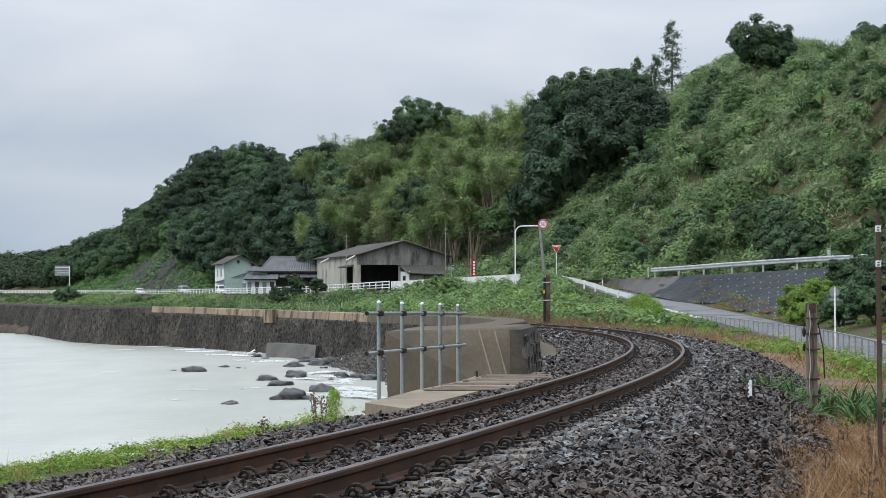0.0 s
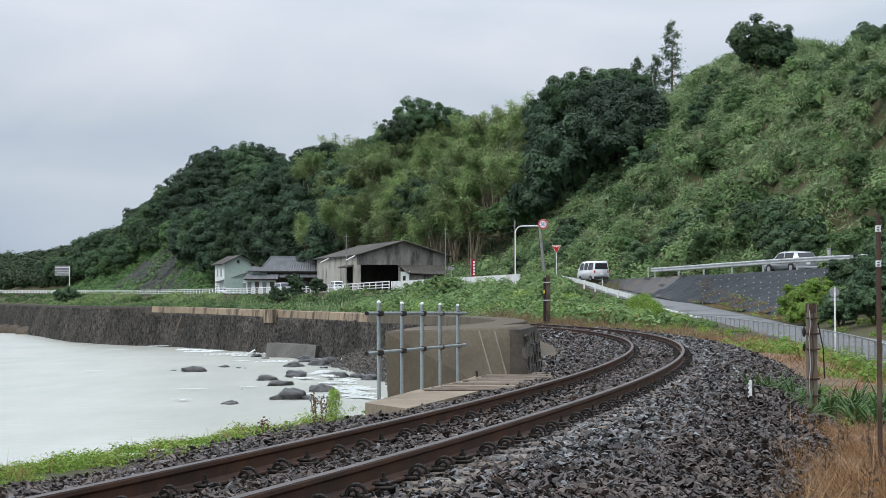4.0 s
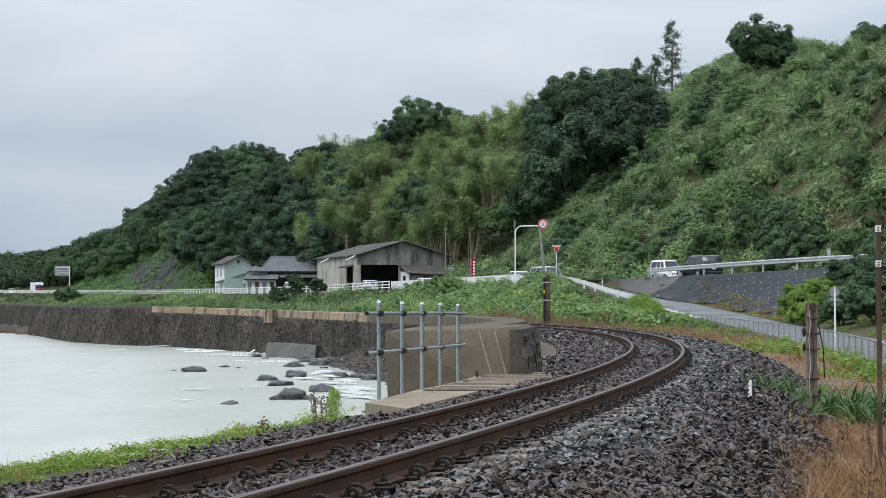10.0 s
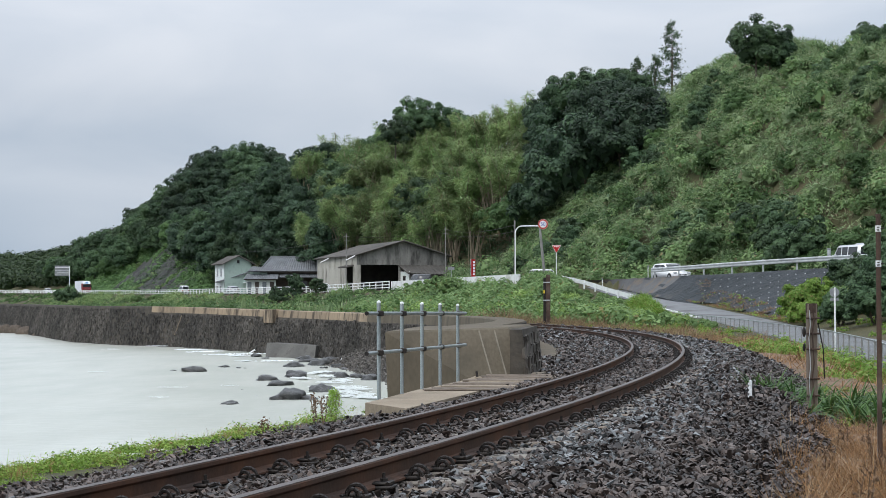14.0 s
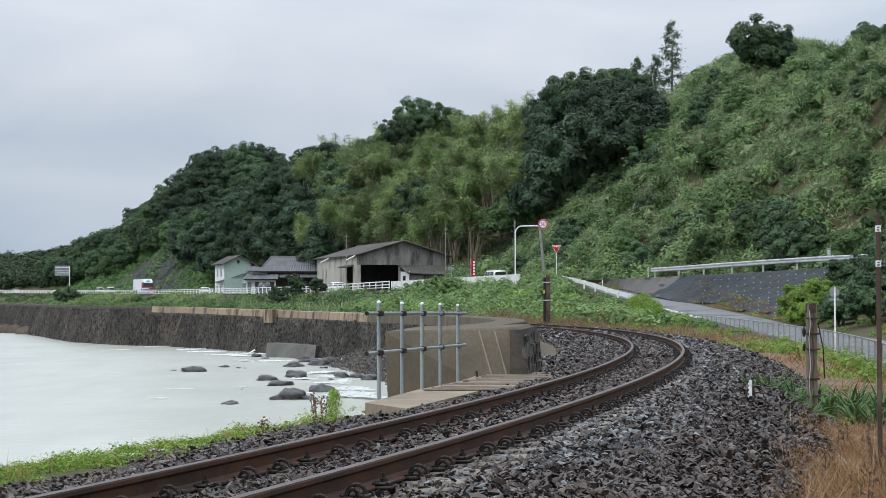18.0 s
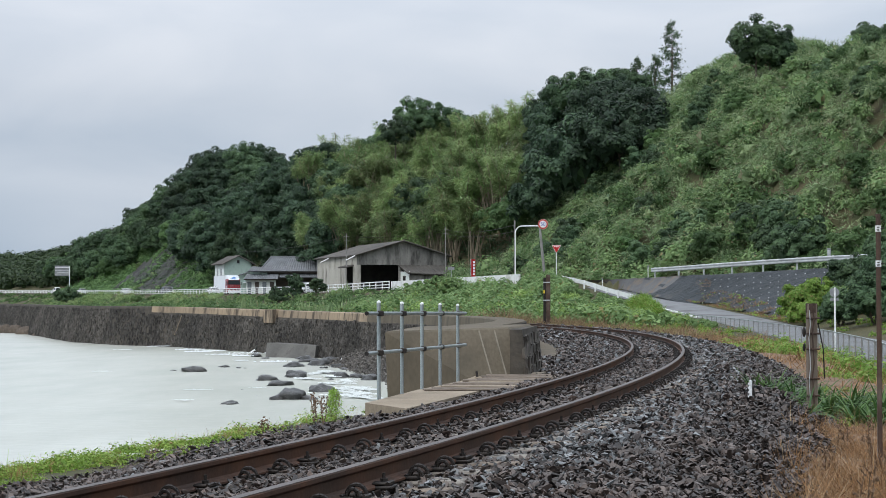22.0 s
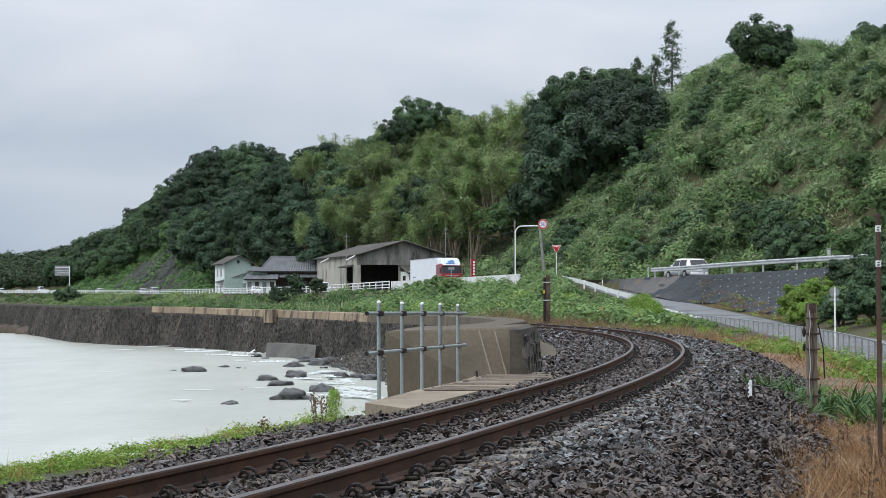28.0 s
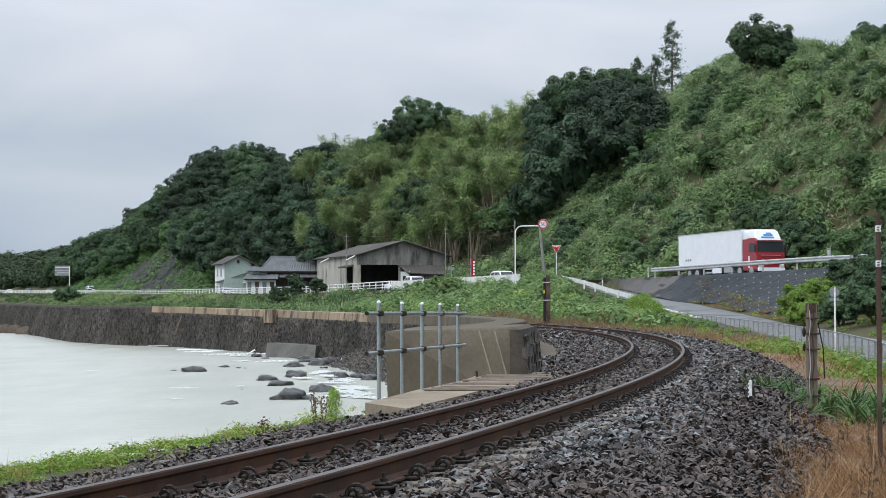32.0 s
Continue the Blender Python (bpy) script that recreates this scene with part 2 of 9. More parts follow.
M = {
    "soil": mat("grassy_soil", (0.040, 0.052, 0.02), (0.085, 0.07, 0.036), 0.35, 0.95, bump=0.5, grain=6.0, dist=0.08),
    "ballast": mat("crushed_ballast", (0.018, 0.0145, 0.0135), (0.092, 0.073, 0.064), 2.0, 0.48, bump=0.12, grain=70, island=0.85, stain=(0.062, 0.043, 0.034), stain_at=(0.5, 0.7), spec=0.4),
    "ballast_fresh": mat("pale_crushed_ballast", (0.075, 0.08, 0.083), (0.185, 0.194, 0.198), 2.0, 0.42, bump=0.15, grain=60, island=0.5, spec=0.4),
    # near-black: the shade in the gaps between stones is put into this colour
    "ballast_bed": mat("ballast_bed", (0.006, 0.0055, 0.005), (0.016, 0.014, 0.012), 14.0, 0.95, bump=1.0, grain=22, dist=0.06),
    "rail": mat("rusted_rail_steel", (0.085, 0.042, 0.026), (0.05, 0.03, 0.022), 2.0, 0.72, 0.25, 0.2, 30, stain=(0.13, 0.058, 0.03), stain_at=(0.5, 0.75)),
    "rail_head": mat("worn_rail_head", (0.13, 0.108, 0.10), (0.075, 0.062, 0.057), 1.2, 0.48, 0.55, 0.05, 30),
    "steel_black": mat("oily_black_steel", (0.02, 0.019, 0.019), (0.045, 0.037, 0.032), 12, 0.5, 0.5, 0.2, 80),
    "sleeper": mat("weathered_concrete_sleeper", (0.15, 0.137, 0.12), (0.24, 0.22, 0.195), 3, 0.9, bump=0.3, grain=30, stain=(0.12, 0.09, 0.07)),
    "timber": mat("weathered_timber", (0.13, 0.105, 0.083), (0.21, 0.17, 0.135), 3, 0.9, bump=0.4, grain=18, streak=0.15, stain=(0.07, 0.055, 0.045)),
    "slab": mat("pale_concrete_slab", (0.21, 0.172, 0.125), (0.29, 0.24, 0.18), 1.5, 0.9, bump=0.25, grain=25, stain=(0.20, 0.16, 0.115)),
    "concrete_dark": mat("weathered_dark_concrete", (0.085, 0.070, 0.049), (0.13, 0.11, 0.08), 0.7, 0.9, bump=0.3, grain=20, stain=(0.06, 0.052, 0.038), stain_at=(0.5, 0.72), streak=0.35),
    "concrete_line": mat("pale_construction_joint", (0.2, 0.175, 0.135), (0.15, 0.13, 0.1), 2, 0.9, grain=25),
    "coping": mat("tan_coping_concrete", (0.33, 0.255, 0.175), (0.22, 0.17, 0.12), 0.5, 0.9, bump=0.3, grain=8, stain=(0.07, 0.055, 0.042), stain_at=(0.5, 0.62), stain_scale=1.1, streak=0.25),
    "wall_stone": mat("dark_sea_wall_stone", (0.075, 0.068, 0.06), (0.14, 0.122, 0.10), 0.4, 0.85, bump=0.3, grain=8, rand=0.45, stain=(0.045, 0.042, 0.04)),
    "wall_joint": mat("sea_wall_mortar", (0.045, 0.04, 0.035), (0.085, 0.074, 0.06), 0.5, 0.95, bump=0.6, grain=5, dist=0.05, stain=(0.04, 0.038, 0.035)),
    "boulder": mat("wet_grey_boulder", (0.022, 0.023, 0.023), (0.062, 0.062, 0.058), 1.6, 0.38, bump=0.5, grain=12, dist=0.04, rand=0.2),
    "shingle": mat("grey_shingle", (0.075, 0.07, 0.064), (0.14, 0.128, 0.115), 2, 0.75, bump=0.2, grain=20, island=0.5),
    "galv": mat("galvanised_pipe", (0.27, 0.31, 0.32), (0.37, 0.41, 0.42), 3, 0.42, 0.7, 0.05, 40, rand=0.08),
    "galv_dull": mat("dull_galvanised_steel", (0.42, 0.44, 0.45), (0.55, 0.57, 0.58), 2, 0.5, 0.35, 0.05, 30, stain=(0.28, 0.25, 0.22), stain_at=(0.6, 0.75)),
    "white": mat("white_painted_metal", (0.74, 0.76, 0.77), (0.82, 0.83, 0.83), 2, 0.5, bump=0.05, grain=20, stain=(0.5, 0.5, 0.48), stain_at=(0.6, 0.8)),
    "white_concrete": mat("white_painted_barrier", (0.66, 0.68, 0.69), (0.76, 0.77, 0.77), 0.8, 0.7, bump=0.1, grain=12, stain=(0.45, 0.45, 0.42)),
    "asphalt": mat("worn_asphalt", (0.10, 0.105, 0.112), (0.145, 0.15, 0.157), 0.5, 0.8, bump=0.3, grain=30, stain=(0.075, 0.077, 0.08), stain_scale=0.3),
    "asphalt_side": mat("old_grey_asphalt", (0.135, 0.14, 0.147), (0.195, 0.2, 0.206), 0.4, 0.75, bump=0.3, grain=25, stain=(0.08, 0.08, 0.078), stain_scale=0.35),
    "bare_soil": mat("bare_reddish_soil", (0.12, 0.075, 0.048), (0.21, 0.145, 0.10), 0.8, 0.95, bump=0.6, grain=14, dist=0.03, stain=(0.075, 0.06, 0.035), stain_at=(0.5, 0.65), stain_scale=0.7),
    "tarp": mat("black_weed_sheet", (0.014, 0.018, 0.021), (0.033, 0.040, 0.045), 0.9, 0.7, bump=0.9, grain=2.8, dist=0.18, stain=(0.055, 0.056, 0.052), stain_at=(0.58, 0.75), stain_scale=0.45),
    "pin": mat("white_sheet_pin", (0.62, 0.64, 0.64), (0.7, 0.7, 0.7), 3, 0.6, bump=0),
    "pole_brown": mat("brown_painted_pole", (0.085, 0.052, 0.036), (0.055, 0.036, 0.028), 2, 0.7, bump=0.15, grain=25, stain=(0.13, 0.1, 0.08)),
    "pole_grey": mat("grey_concrete_pole", (0.2, 0.2, 0.19), (0.28, 0.27, 0.26), 2, 0.85, bump=0.1, grain=30),
    "water": water_mat(),
    "foam": mat("sea_foam", (0.56, 0.60, 0.61), (0.68, 0.71, 0.72), 2, 0.6, bump=0.4, grain=7, dist=0.03),
    "bark": mat("tree_bark", (0.09, 0.075, 0.058), (0.15, 0.125, 0.10), 2, 0.9, bump=0.5, grain=15, dist=0.03),
    "bamboo": mat("bamboo_culm", (0.25, 0.205, 0.15), (0.18, 0.155, 0.105), 1, 0.6, bump=0.1, grain=10, rand=0.3),
}


def part(name, bm, material, parent=None, label=""):
    """Links a bmesh as one mesh object."""
    me = bpy.data.meshes.new(name)
    bm.to_mesh(me)
    bm.free()
    me.materials.append(M[material] if isinstance(material, str) else material)
    ob = new(name, me)
    if parent:
        ob.parent = parent
    if label:
        ob["label"] = label
    return ob


def share(name, me, parent, m):
    """One more object on mesh data that exists already."""
    ob = new(name, me)
    ob.parent = parent
    ob.matrix_basis = m
    return ob


def thing(name, label, category, m=None, group="", kind=""):
    """An Empty at the thing's base, which carries its parts."""
    ob = new(name)
    ob.empty_display_size = 0.3
    if m is not None:
        ob.matrix_basis = m
    return tagged(ob, label, category, group, kind)


def put(bm, kind, m, mat_index=0, **k):
    """A primitive into a bmesh, posed by m."""
    if kind == "box":
        r = bmesh.ops.create_cube(bm, size=1, matrix=m)
    elif kind == "cyl":
        r = bmesh.ops.create_cone(bm, cap_ends=True, segments=k.get("seg", 10), radius1=k["r"], radius2=k.get("r2", k["r"]), depth=k["h"], matrix=m)
    elif kind == "ball":
        r = bmesh.ops.create_icosphere(bm, subdivisions=k.get("sub", 2), radius=k["r"], matrix=m)
    return r["verts"]


def box(bm, x, y, z, sx, sy, sz, rz=0.0, bevel=0.0):
    """A box centred at x, y with its foot at z."""
    v = put(bm, "box", pose(x, y, z + sz / 2, 0, 0, rz) @ Matrix.Diagonal((sx, sy, sz, 1)))
    if bevel:
        ed = {e for q in v for e in q.link_edges}
        bmesh.ops.bevel(bm, geom=list(ed), offset=bevel, segments=1, affect="EDGES")
    return v


def tube(bm, a, b, r, seg=8, r2=None):
    """A round bar from a to b."""
    a, b = Vector(a), Vector(b)
    q = (b - a).to_track_quat("Z", "Y").to_matrix().to_4x4()
    return put(bm, "cyl", Matrix.Translation((a + b) / 2) @ q, r=r, r2=r if r2 is None else r2, h=(b - a).length, seg=seg)


def bent_tube(bm, pts, r, seg=8):
    for a, b in zip(pts[:-1], pts[1:]):
        tube(bm, a, b, r, seg)


def sweep(bm, path, profile, closed=True):
    """A profile of (across, up) points swept along points of the plan with a level: path rows x, y, z. Across is to the left of the way."""
    rings = []
    for i, (x, y, z) in enumerate(path):
        x0, y0 = path[max(i - 1, 0)][:2]
        x1, y1 = path[min(i + 1, len(path) - 1)][:2]
        l = math.hypot(x1 - x0, y1 - y0)
        nx, ny = -(y1 - y0) / l, (x1 - x0) / l
        rings.append([bm.verts.new((x + nx * a, y + ny * a, z + u)) for a, u in profile])
    n = len(profile)
    for r0, r1 in zip(rings[:-1], rings[1:]):
        for j in range(n if closed else n - 1):
            bm.faces.new((r0[j], r0[(j + 1) % n], r1[(j + 1) % n], r1[j]))
    if closed:
        bm.faces.new(rings[0][::-1])
        bm.faces.new(rings[-1])
    bmesh.ops.recalc_face_normals(bm, faces=bm.faces)
    return rings


def mesh_from(name, verts, faces, material, parent=None, smooth_shade=False):
    """A mesh object from arrays: verts (n, 3), faces (k, 3) or (k, 4)."""
    me = bpy.data.meshes.new(name)
    verts, faces = np.ascontiguousarray(verts, np.float32), np.ascontiguousarray(faces, np.int32)
    used = np.unique(faces)
    if len(used) < len(verts):
        verts, faces = verts[used], np.searchsorted(used, faces).astype(np.int32)
    k = faces.shape[1]
    me.vertices.add(len(verts))
    me.vertices.foreach_set("co", verts.ravel())
    me.loops.add(faces.size)
    me.loops.foreach_set("vertex_index", faces.ravel())
    me.polygons.add(len(faces))
    me.polygons.foreach_set("loop_start", np.arange(0, faces.size, k, dtype=np.int32))
    me.polygons.foreach_set("use_smooth", np.full(len(faces), smooth_shade))
    me.update(calc_edges=True)
    me.materials.append(M[material] if isinstance(material, str) else material)
    ob = new(name, me)
    if parent:
        ob.parent = parent
    return ob


def turns(n, rng, tilt=math.pi):
    """n random rotation matrices: any heading, tilted at most so far."""
    a, b, c = rng.uniform(0, 2 * math.pi, n), rng.uniform(-tilt, tilt, n), rng.uniform(-tilt, tilt, n)
    ca, sa, cb, sb, cc, sc = np.cos(a), np.sin(a), np.cos(b), np.sin(b), np.cos(c), np.sin(c)
    r = np.empty((n, 3, 3))
    r[:, 0, 0], r[:, 0, 1], r[:, 0, 2] = ca * cb, ca * sb * sc - sa * cc, ca * sb * cc + sa * sc
    r[:, 1, 0], r[:, 1, 1], r[:, 1, 2] = sa * cb, sa * sb * sc + ca * cc, sa * sb * cc - ca * sc
    r[:, 2, 0], r[:, 2, 1], r[:, 2, 2] = -sb, cb * sc, cb * cc
    return r


def facing(nrm, rng, jitter=0.4):
    """Rotations that turn local z to the given directions, with some scatter and any spin."""
    z = nrm + rng.normal(0, jitter, nrm.shape)
    z /= np.linalg.norm(z, axis=1)[:, None] + 1e-9
    a = rng.normal(0, 1, nrm.shape)
    x = a - z * (a * z).sum(1)[:, None]
    x /= np.linalg.norm(x, axis=1)[:, None] + 1e-9
    return np.stack([x, np.cross(z, x), z], 2)


def scatter(shapes, faces, pos, size, rot, rng):
    """Copies of base shapes (list of (v, 3) arrays with one topology) at pos, as arrays of verts and faces."""
    base = np.array(shapes)[rng.integers(0, len(shapes), len(pos))]
    size = np.asarray(size, float)
    size = size[:, None, None] if size.ndim == 1 else size[:, None, :]
    v = np.einsum("nij,nkj->nki", rot, base * size) + np.asarray(pos)[:, None, :]
    nv = base.shape[1]
    faces = np.arange(nv)[None] if faces is None else np.asarray(faces)
    f = faces[None] + (np.arange(len(pos)) * nv)[:, None, None]
    return v.reshape(-1, 3), f.reshape(-1, f.shape[-1])


# ---- ground, sea, roads ----
def spread(a, b, fine, grow):
    """Lines from a to b, fine at a and growing."""
    out, step = [a], fine
    while abs(out[-1] - a) < abs(b - a):
        out.append(out[-1] + math.copysign(step, b - a))
        step *= grow
    out[-1] = b
    return out


def build_ground():
    xs = np.array(sorted(set(list(np.arange(9, 30, 0.55)) + spread(2, 75, 0.9, 1.012) + spread(2, -90, 0.9, 1.012) + spread(75, 2500, 3, 1.25) + spread(-90, -2500, 2.6, 1.2))))
    ys = np.array(sorted(set(list(np.arange(94, 142, 0.6)) + spread(8, 330, 0.75, 1.006) + spread(8, -800, 1.5, 1.3) + spread(330, 1000, 3, 1.03) + spread(1000, 3800, 25, 1.25))))
    gx, gy = np.meshgrid(xs, ys)
    gz = ground_z(gx, gy)
    v = np.stack([gx, gy, gz], -1).reshape(-1, 3)
    ny, nx = gx.shape
    i = (np.arange(ny - 1)[:, None] * nx + np.arange(nx - 1)[None]).ravel()
    f = np.stack([i, i + 1, i + nx + 1, i + nx], 1)
    ob = mesh_from("ground", v, f, "soil", smooth_shade=True)
    return tagged(ob, "grassy brown earth rising from the coast to wooded hills", "ground", kind="structure")


build_ground()


def build_sea():
    xs = np.array(sorted(set(spread(-4, 40, 1.0, 1.05) + spread(-4, -3000, 1.0, 1.06))))
    ys = np.array(sorted(set(spread(10, 3500, 1.0, 1.03) + spread(10, -1500, 2, 1.3))))
    gx, gy = np.meshgrid(xs, ys)
    gz = SEA_Z + 0.035 * wobble(gx, gy, 1.1) + 0.03 * wobble(gx, gy, 0.37, 1)
    v = np.stack([gx, gy, gz], -1).reshape(-1, 3)
    ny, nx = gx.shape
    i = (np.arange(ny - 1)[:, None] * nx + np.arange(nx - 1)[None]).ravel()
    ob = mesh_from("water", v, np.stack([i, i + 1, i + nx + 1, i + nx], 1), "water", smooth_shade=True)
    tagged(ob, "pale milky grey-green sea with small ripples", "sea", kind="structure")


build_sea()


def along(line, step, start=None, end=None):
    """Points every step metres along a polyline (x, y[, z]), smoothed by splitting corners."""
    p = np.array(line, float)
    for _ in range(3):
        q = [p[0]]
        for a, b in zip(p[:-1], p[1:]):
            q += [a * 0.75 + b * 0.25, a * 0.25 + b * 0.75]
        p = np.array(q + [p[-1]])
    l = np.concatenate([[0], np.cumsum(np.hypot(*np.diff(p[:, :2], axis=0).T))])
    s = np.arange(0 if start is None else start, l[-1] if end is None else end, step)
    return np.stack([np.interp(s, l, p[:, k]) for k in range(p.shape[1])], 1)


def shifted(pts, off):
    """Points moved to the right of their way by off."""
    p = np.array(pts, float)
    d = np.gradient(p[:, :2], axis=0)
    d /= np.hypot(d[:, 0], d[:, 1])[:, None]
    q = p.copy()
    q[:, 0] += d[:, 1] * off
    q[:, 1] -= d[:, 0] * off
    return q


ROAD = along(EDGE, 4.0)                    # the seaward edge, from the near end to the far one


def between(pts, y0, y1):
    return pts[(pts[:, 1] >= y0) & (pts[:, 1] <= y1)]


def strip(name, pts, a, b, up, material, parent=None, thick=0.12):
    """A flat band along points, from a to b metres to the right of the way."""
    bm = bmesh.new()
    sweep(bm, [(x, y, z + up) for x, y, z in pts], [(-a, 0), (-b, 0), (-b, -thick), (-a, -thick)])
    return part(name, bm, material, parent)


def build_roads():
    r = tagged(strip("road", between(ROAD, -300, 1000), 0.3, 8.4, 0.03, "asphalt"), "grey asphalt coast road with two lanes", "road", kind="structure")
    for off in (0.55, 7.9):
        strip("edge_line", between(ROAD, 60, 700), off, off + 0.15, 0.036, "white", r, 0.004)
    pts = along(EDGE, 2.5)
    pts = pts[(pts[:, 1] > 60) & (pts[:, 1] < 450)]
    for i in range(0, len(pts) - 2, 4):
        strip("centre_line", pts[i:i + 3], 4.15, 4.3, 0.036, "white", r, 0.004)
    s = along(SIDE, 2.0)
    tagged(strip("side_road", s, -1.9, 1.9, 0.02, "asphalt_side"), "old grey asphalt side road running down to the track", "road", kind="structure")


build_roads()


# ---- the track ----
def track_pt(deg, off, z):
    return (CX + (RAD + off) * math.cos(radians(deg)), CY + (RAD + off) * math.sin(radians(deg)), z)


CANT = 0.044
RAIL = [(-0.0635, 0), (-0.0635, 0.012), (-0.02, 0.026), (-0.0075, 0.04), (-0.0075, 0.105), (-0.026, 0.118), (-0.0325, 0.124), (-0.0325, 0.146),
        (-0.025, 0.153), (0.025, 0.153), (0.0325, 0.146), (0.0325, 0.124), (0.026, 0.118), (0.0075, 0.105), (0.0075, 0.04), (0.02, 0.026), (0.0635, 0.012), (0.0635, 0)]


def build_rail(parent, off, z, joints):
    """One rail: rusted web and foot, bright worn head, fishplates at the joints."""
    bm = bmesh.new()
    degs = np.arange(-24, 36, 0.12)
    path = [track_pt(d, off, z - 0.153) for d in degs]
    sweep(bm, path, RAIL)
    rail = part("rail", bm, "rail", parent, "rust-brown steel rail with a worn head")
    bm = bmesh.new()
    sweep(bm, [(x, y, zz + 0.153) for x, y, zz in path], [(-0.0285, -0.012), (-0.0285, 0.0012), (0.0285, 0.0012), (0.0285, -0.012)])
    part("rail_head", bm, "rail_head", rail, "grey worn running surface")
    for d in joints:
        for s in (-1, 1):
            bm = bmesh.new()
            c = [track_pt(d + k * 0.044, off + s * 0.02, z - 0.115) for k in (-2, -1, 0, 1, 2)]
            sweep(bm, c, [(-0.014, 0), (0.014, 0), (0.014, 0.075), (-0.014, 0.075)])
            fp = part("fishplate", bm, "steel_black", rail, "dark bolted fishplate")
            for k in (-1.5, -0.6, 0.6, 1.5):
                bm = bmesh.new()
                x, y, zz = track_pt(d + k * 0.044, off + s * 0.045, z - 0.08)
                put(bm, "cyl", pose(x, y, zz, 0, 90, d), r=0.016, h=0.03, seg=6)
                part("bolt", bm, "steel_black", fp)
    return rail


def clip_mesh():
    """A spring clip: a black steel loop standing on a shoulder."""
    bm = bmesh.new()
    box(bm, 0, 0, 0, 0.10, 0.17, 0.022, bevel=0.006)
    box(bm, 0.035, 0, 0.02, 0.035, 0.13, 0.02, bevel=0.005)
    p = [(0.035 + 0.06 * math.cos(a), 0.015, 0.02 + 0.062 * math.sin(a)) for a in np.linspace(-0.3, math.pi + 0.2, 11)]
    bent_tube(bm, p, 0.0118, 6)
    p = [(0.03 + 0.036 * math.cos(a), -0.03, 0.022 + 0.04 * math.sin(a)) for a in np.linspace(0, math.pi, 6)]
    bent_tube(bm, p, 0.012, 6)
    tube(bm, (-0.03, -0.06, 0.022), (-0.03, 0.06, 0.022), 0.012, 6)
    tube(bm, (0.1, -0.05, 0.018), (0.1, 0.05, 0.018), 0.013, 6)
    return bm


def bolt_mesh():
    """A bolted plate clip: a leaf spring under a tall nut."""
    bm = bmesh.new()
    box(bm, 0, 0, 0, 0.13, 0.17, 0.02, bevel=0.006)
    box(bm, -0.01, 0, 0.02, 0.10, 0.10, 0.022, bevel=0.008)
    put(bm, "cyl", pose(0.005, 0.0, 0.05), r=0.022, h=0.022, seg=6)
    put(bm, "cyl", pose(0.005, 0.0, 0.07), r=0.011, h=0.045, seg=7)
    bent_tube(bm, [(0.04, -0.06, 0.03), (0.055, 0, 0.038), (0.04, 0.07, 0.03)], 0.014, 6)
    return bm


def build_track():
    t = thing("railway_track", "single curved railway track with rusty rails on dark crushed ballast", "railway track", kind="")
    t["group"] = "track"
    build_rail(t, -0.566, 0.0, (-8.6, 5.0))
    build_rail(t, 0.566, CANT, (-8.2, 5.6))
    rng = np.random.default_rng(4)
    bm = bmesh.new()
    box(bm, 0, 0, -0.18, 2.0, 0.24, 0.17, bevel=0.015)
    con = part("sleeper", bm, "sleeper", t, "pale weathered concrete sleeper")
    bm = bmesh.new()
    box(bm, 0, 0, -0.15, 2.1, 0.22, 0.14, bevel=0.012)
    tim = part("sleeper", bm, "timber", t, "dark weathered timber sleeper")
    loop = part("spring_clip", clip_mesh(), "steel_black", con)
    bolt = part("bolted_clip", bolt_mesh(), "steel_black", tim)
    tilt = math.degrees(CANT / 1.132)
    first = {True: (con, loop), False: (tim, bolt)}
    step = 0.585
    n = 0
    for k in range(-26, 150):
        deg = -17.6 + math.degrees(k * step / RAD)
        x, y, _ = track_pt(deg, 0, 0)
        m = pose(x, y, -0.157 + CANT / 2, 0, 0, deg) @ pose(0, 0, 0, 0, -tilt, rng.uniform(-0.8, 0.8))
        c = k % 3 != 2
        s0, c0 = first[c]
        s = share("sleeper", s0.data, t, m)
        s["label"] = s0["label"]
        if k < 105:
            for u, flip in ((-0.566 + 0.085, 0), (0.566 + 0.085, 0), (-0.566 - 0.085, 180), (0.566 - 0.085, 180)):
                share("spring_clip" if c else "bolted_clip", c0.data, s, pose(u, 0, -0.004, 0, 0, flip + rng.uniform(-4, 4)))
    for o in (loop, bolt, con, tim):
        bpy.data.objects.remove(o)
    return t


build_track()


# ---- the sea wall, the culvert slab and its end wall ----
WALL_R = RAD - 4.4                         # the wall's top edge, seaward


def wall_path():
    """The top seaward edge of the sea wall: x, y, level."""
    pts = [arc_pt(WALL_R, a) for a in np.arange(-8.8, 31.1, 0.5)]
    tail = along([pts[-1], (-35.5, 168), (-50, 213), (-78, 291), (-122, 402), (-235, 625)], 2.0)[1:]
    p = np.array(pts + [tuple(q) for q in tail])
    z = np.interp(p[:, 1], [30, 60, 109, 135, 158, 200, 291, 620], [0.55, 0.50, 0.47, 0.66, 0.95, 1.1, 1.45, 2.2])
    return np.stack([p[:, 0], p[:, 1], z], 1)


WALL = wall_path()


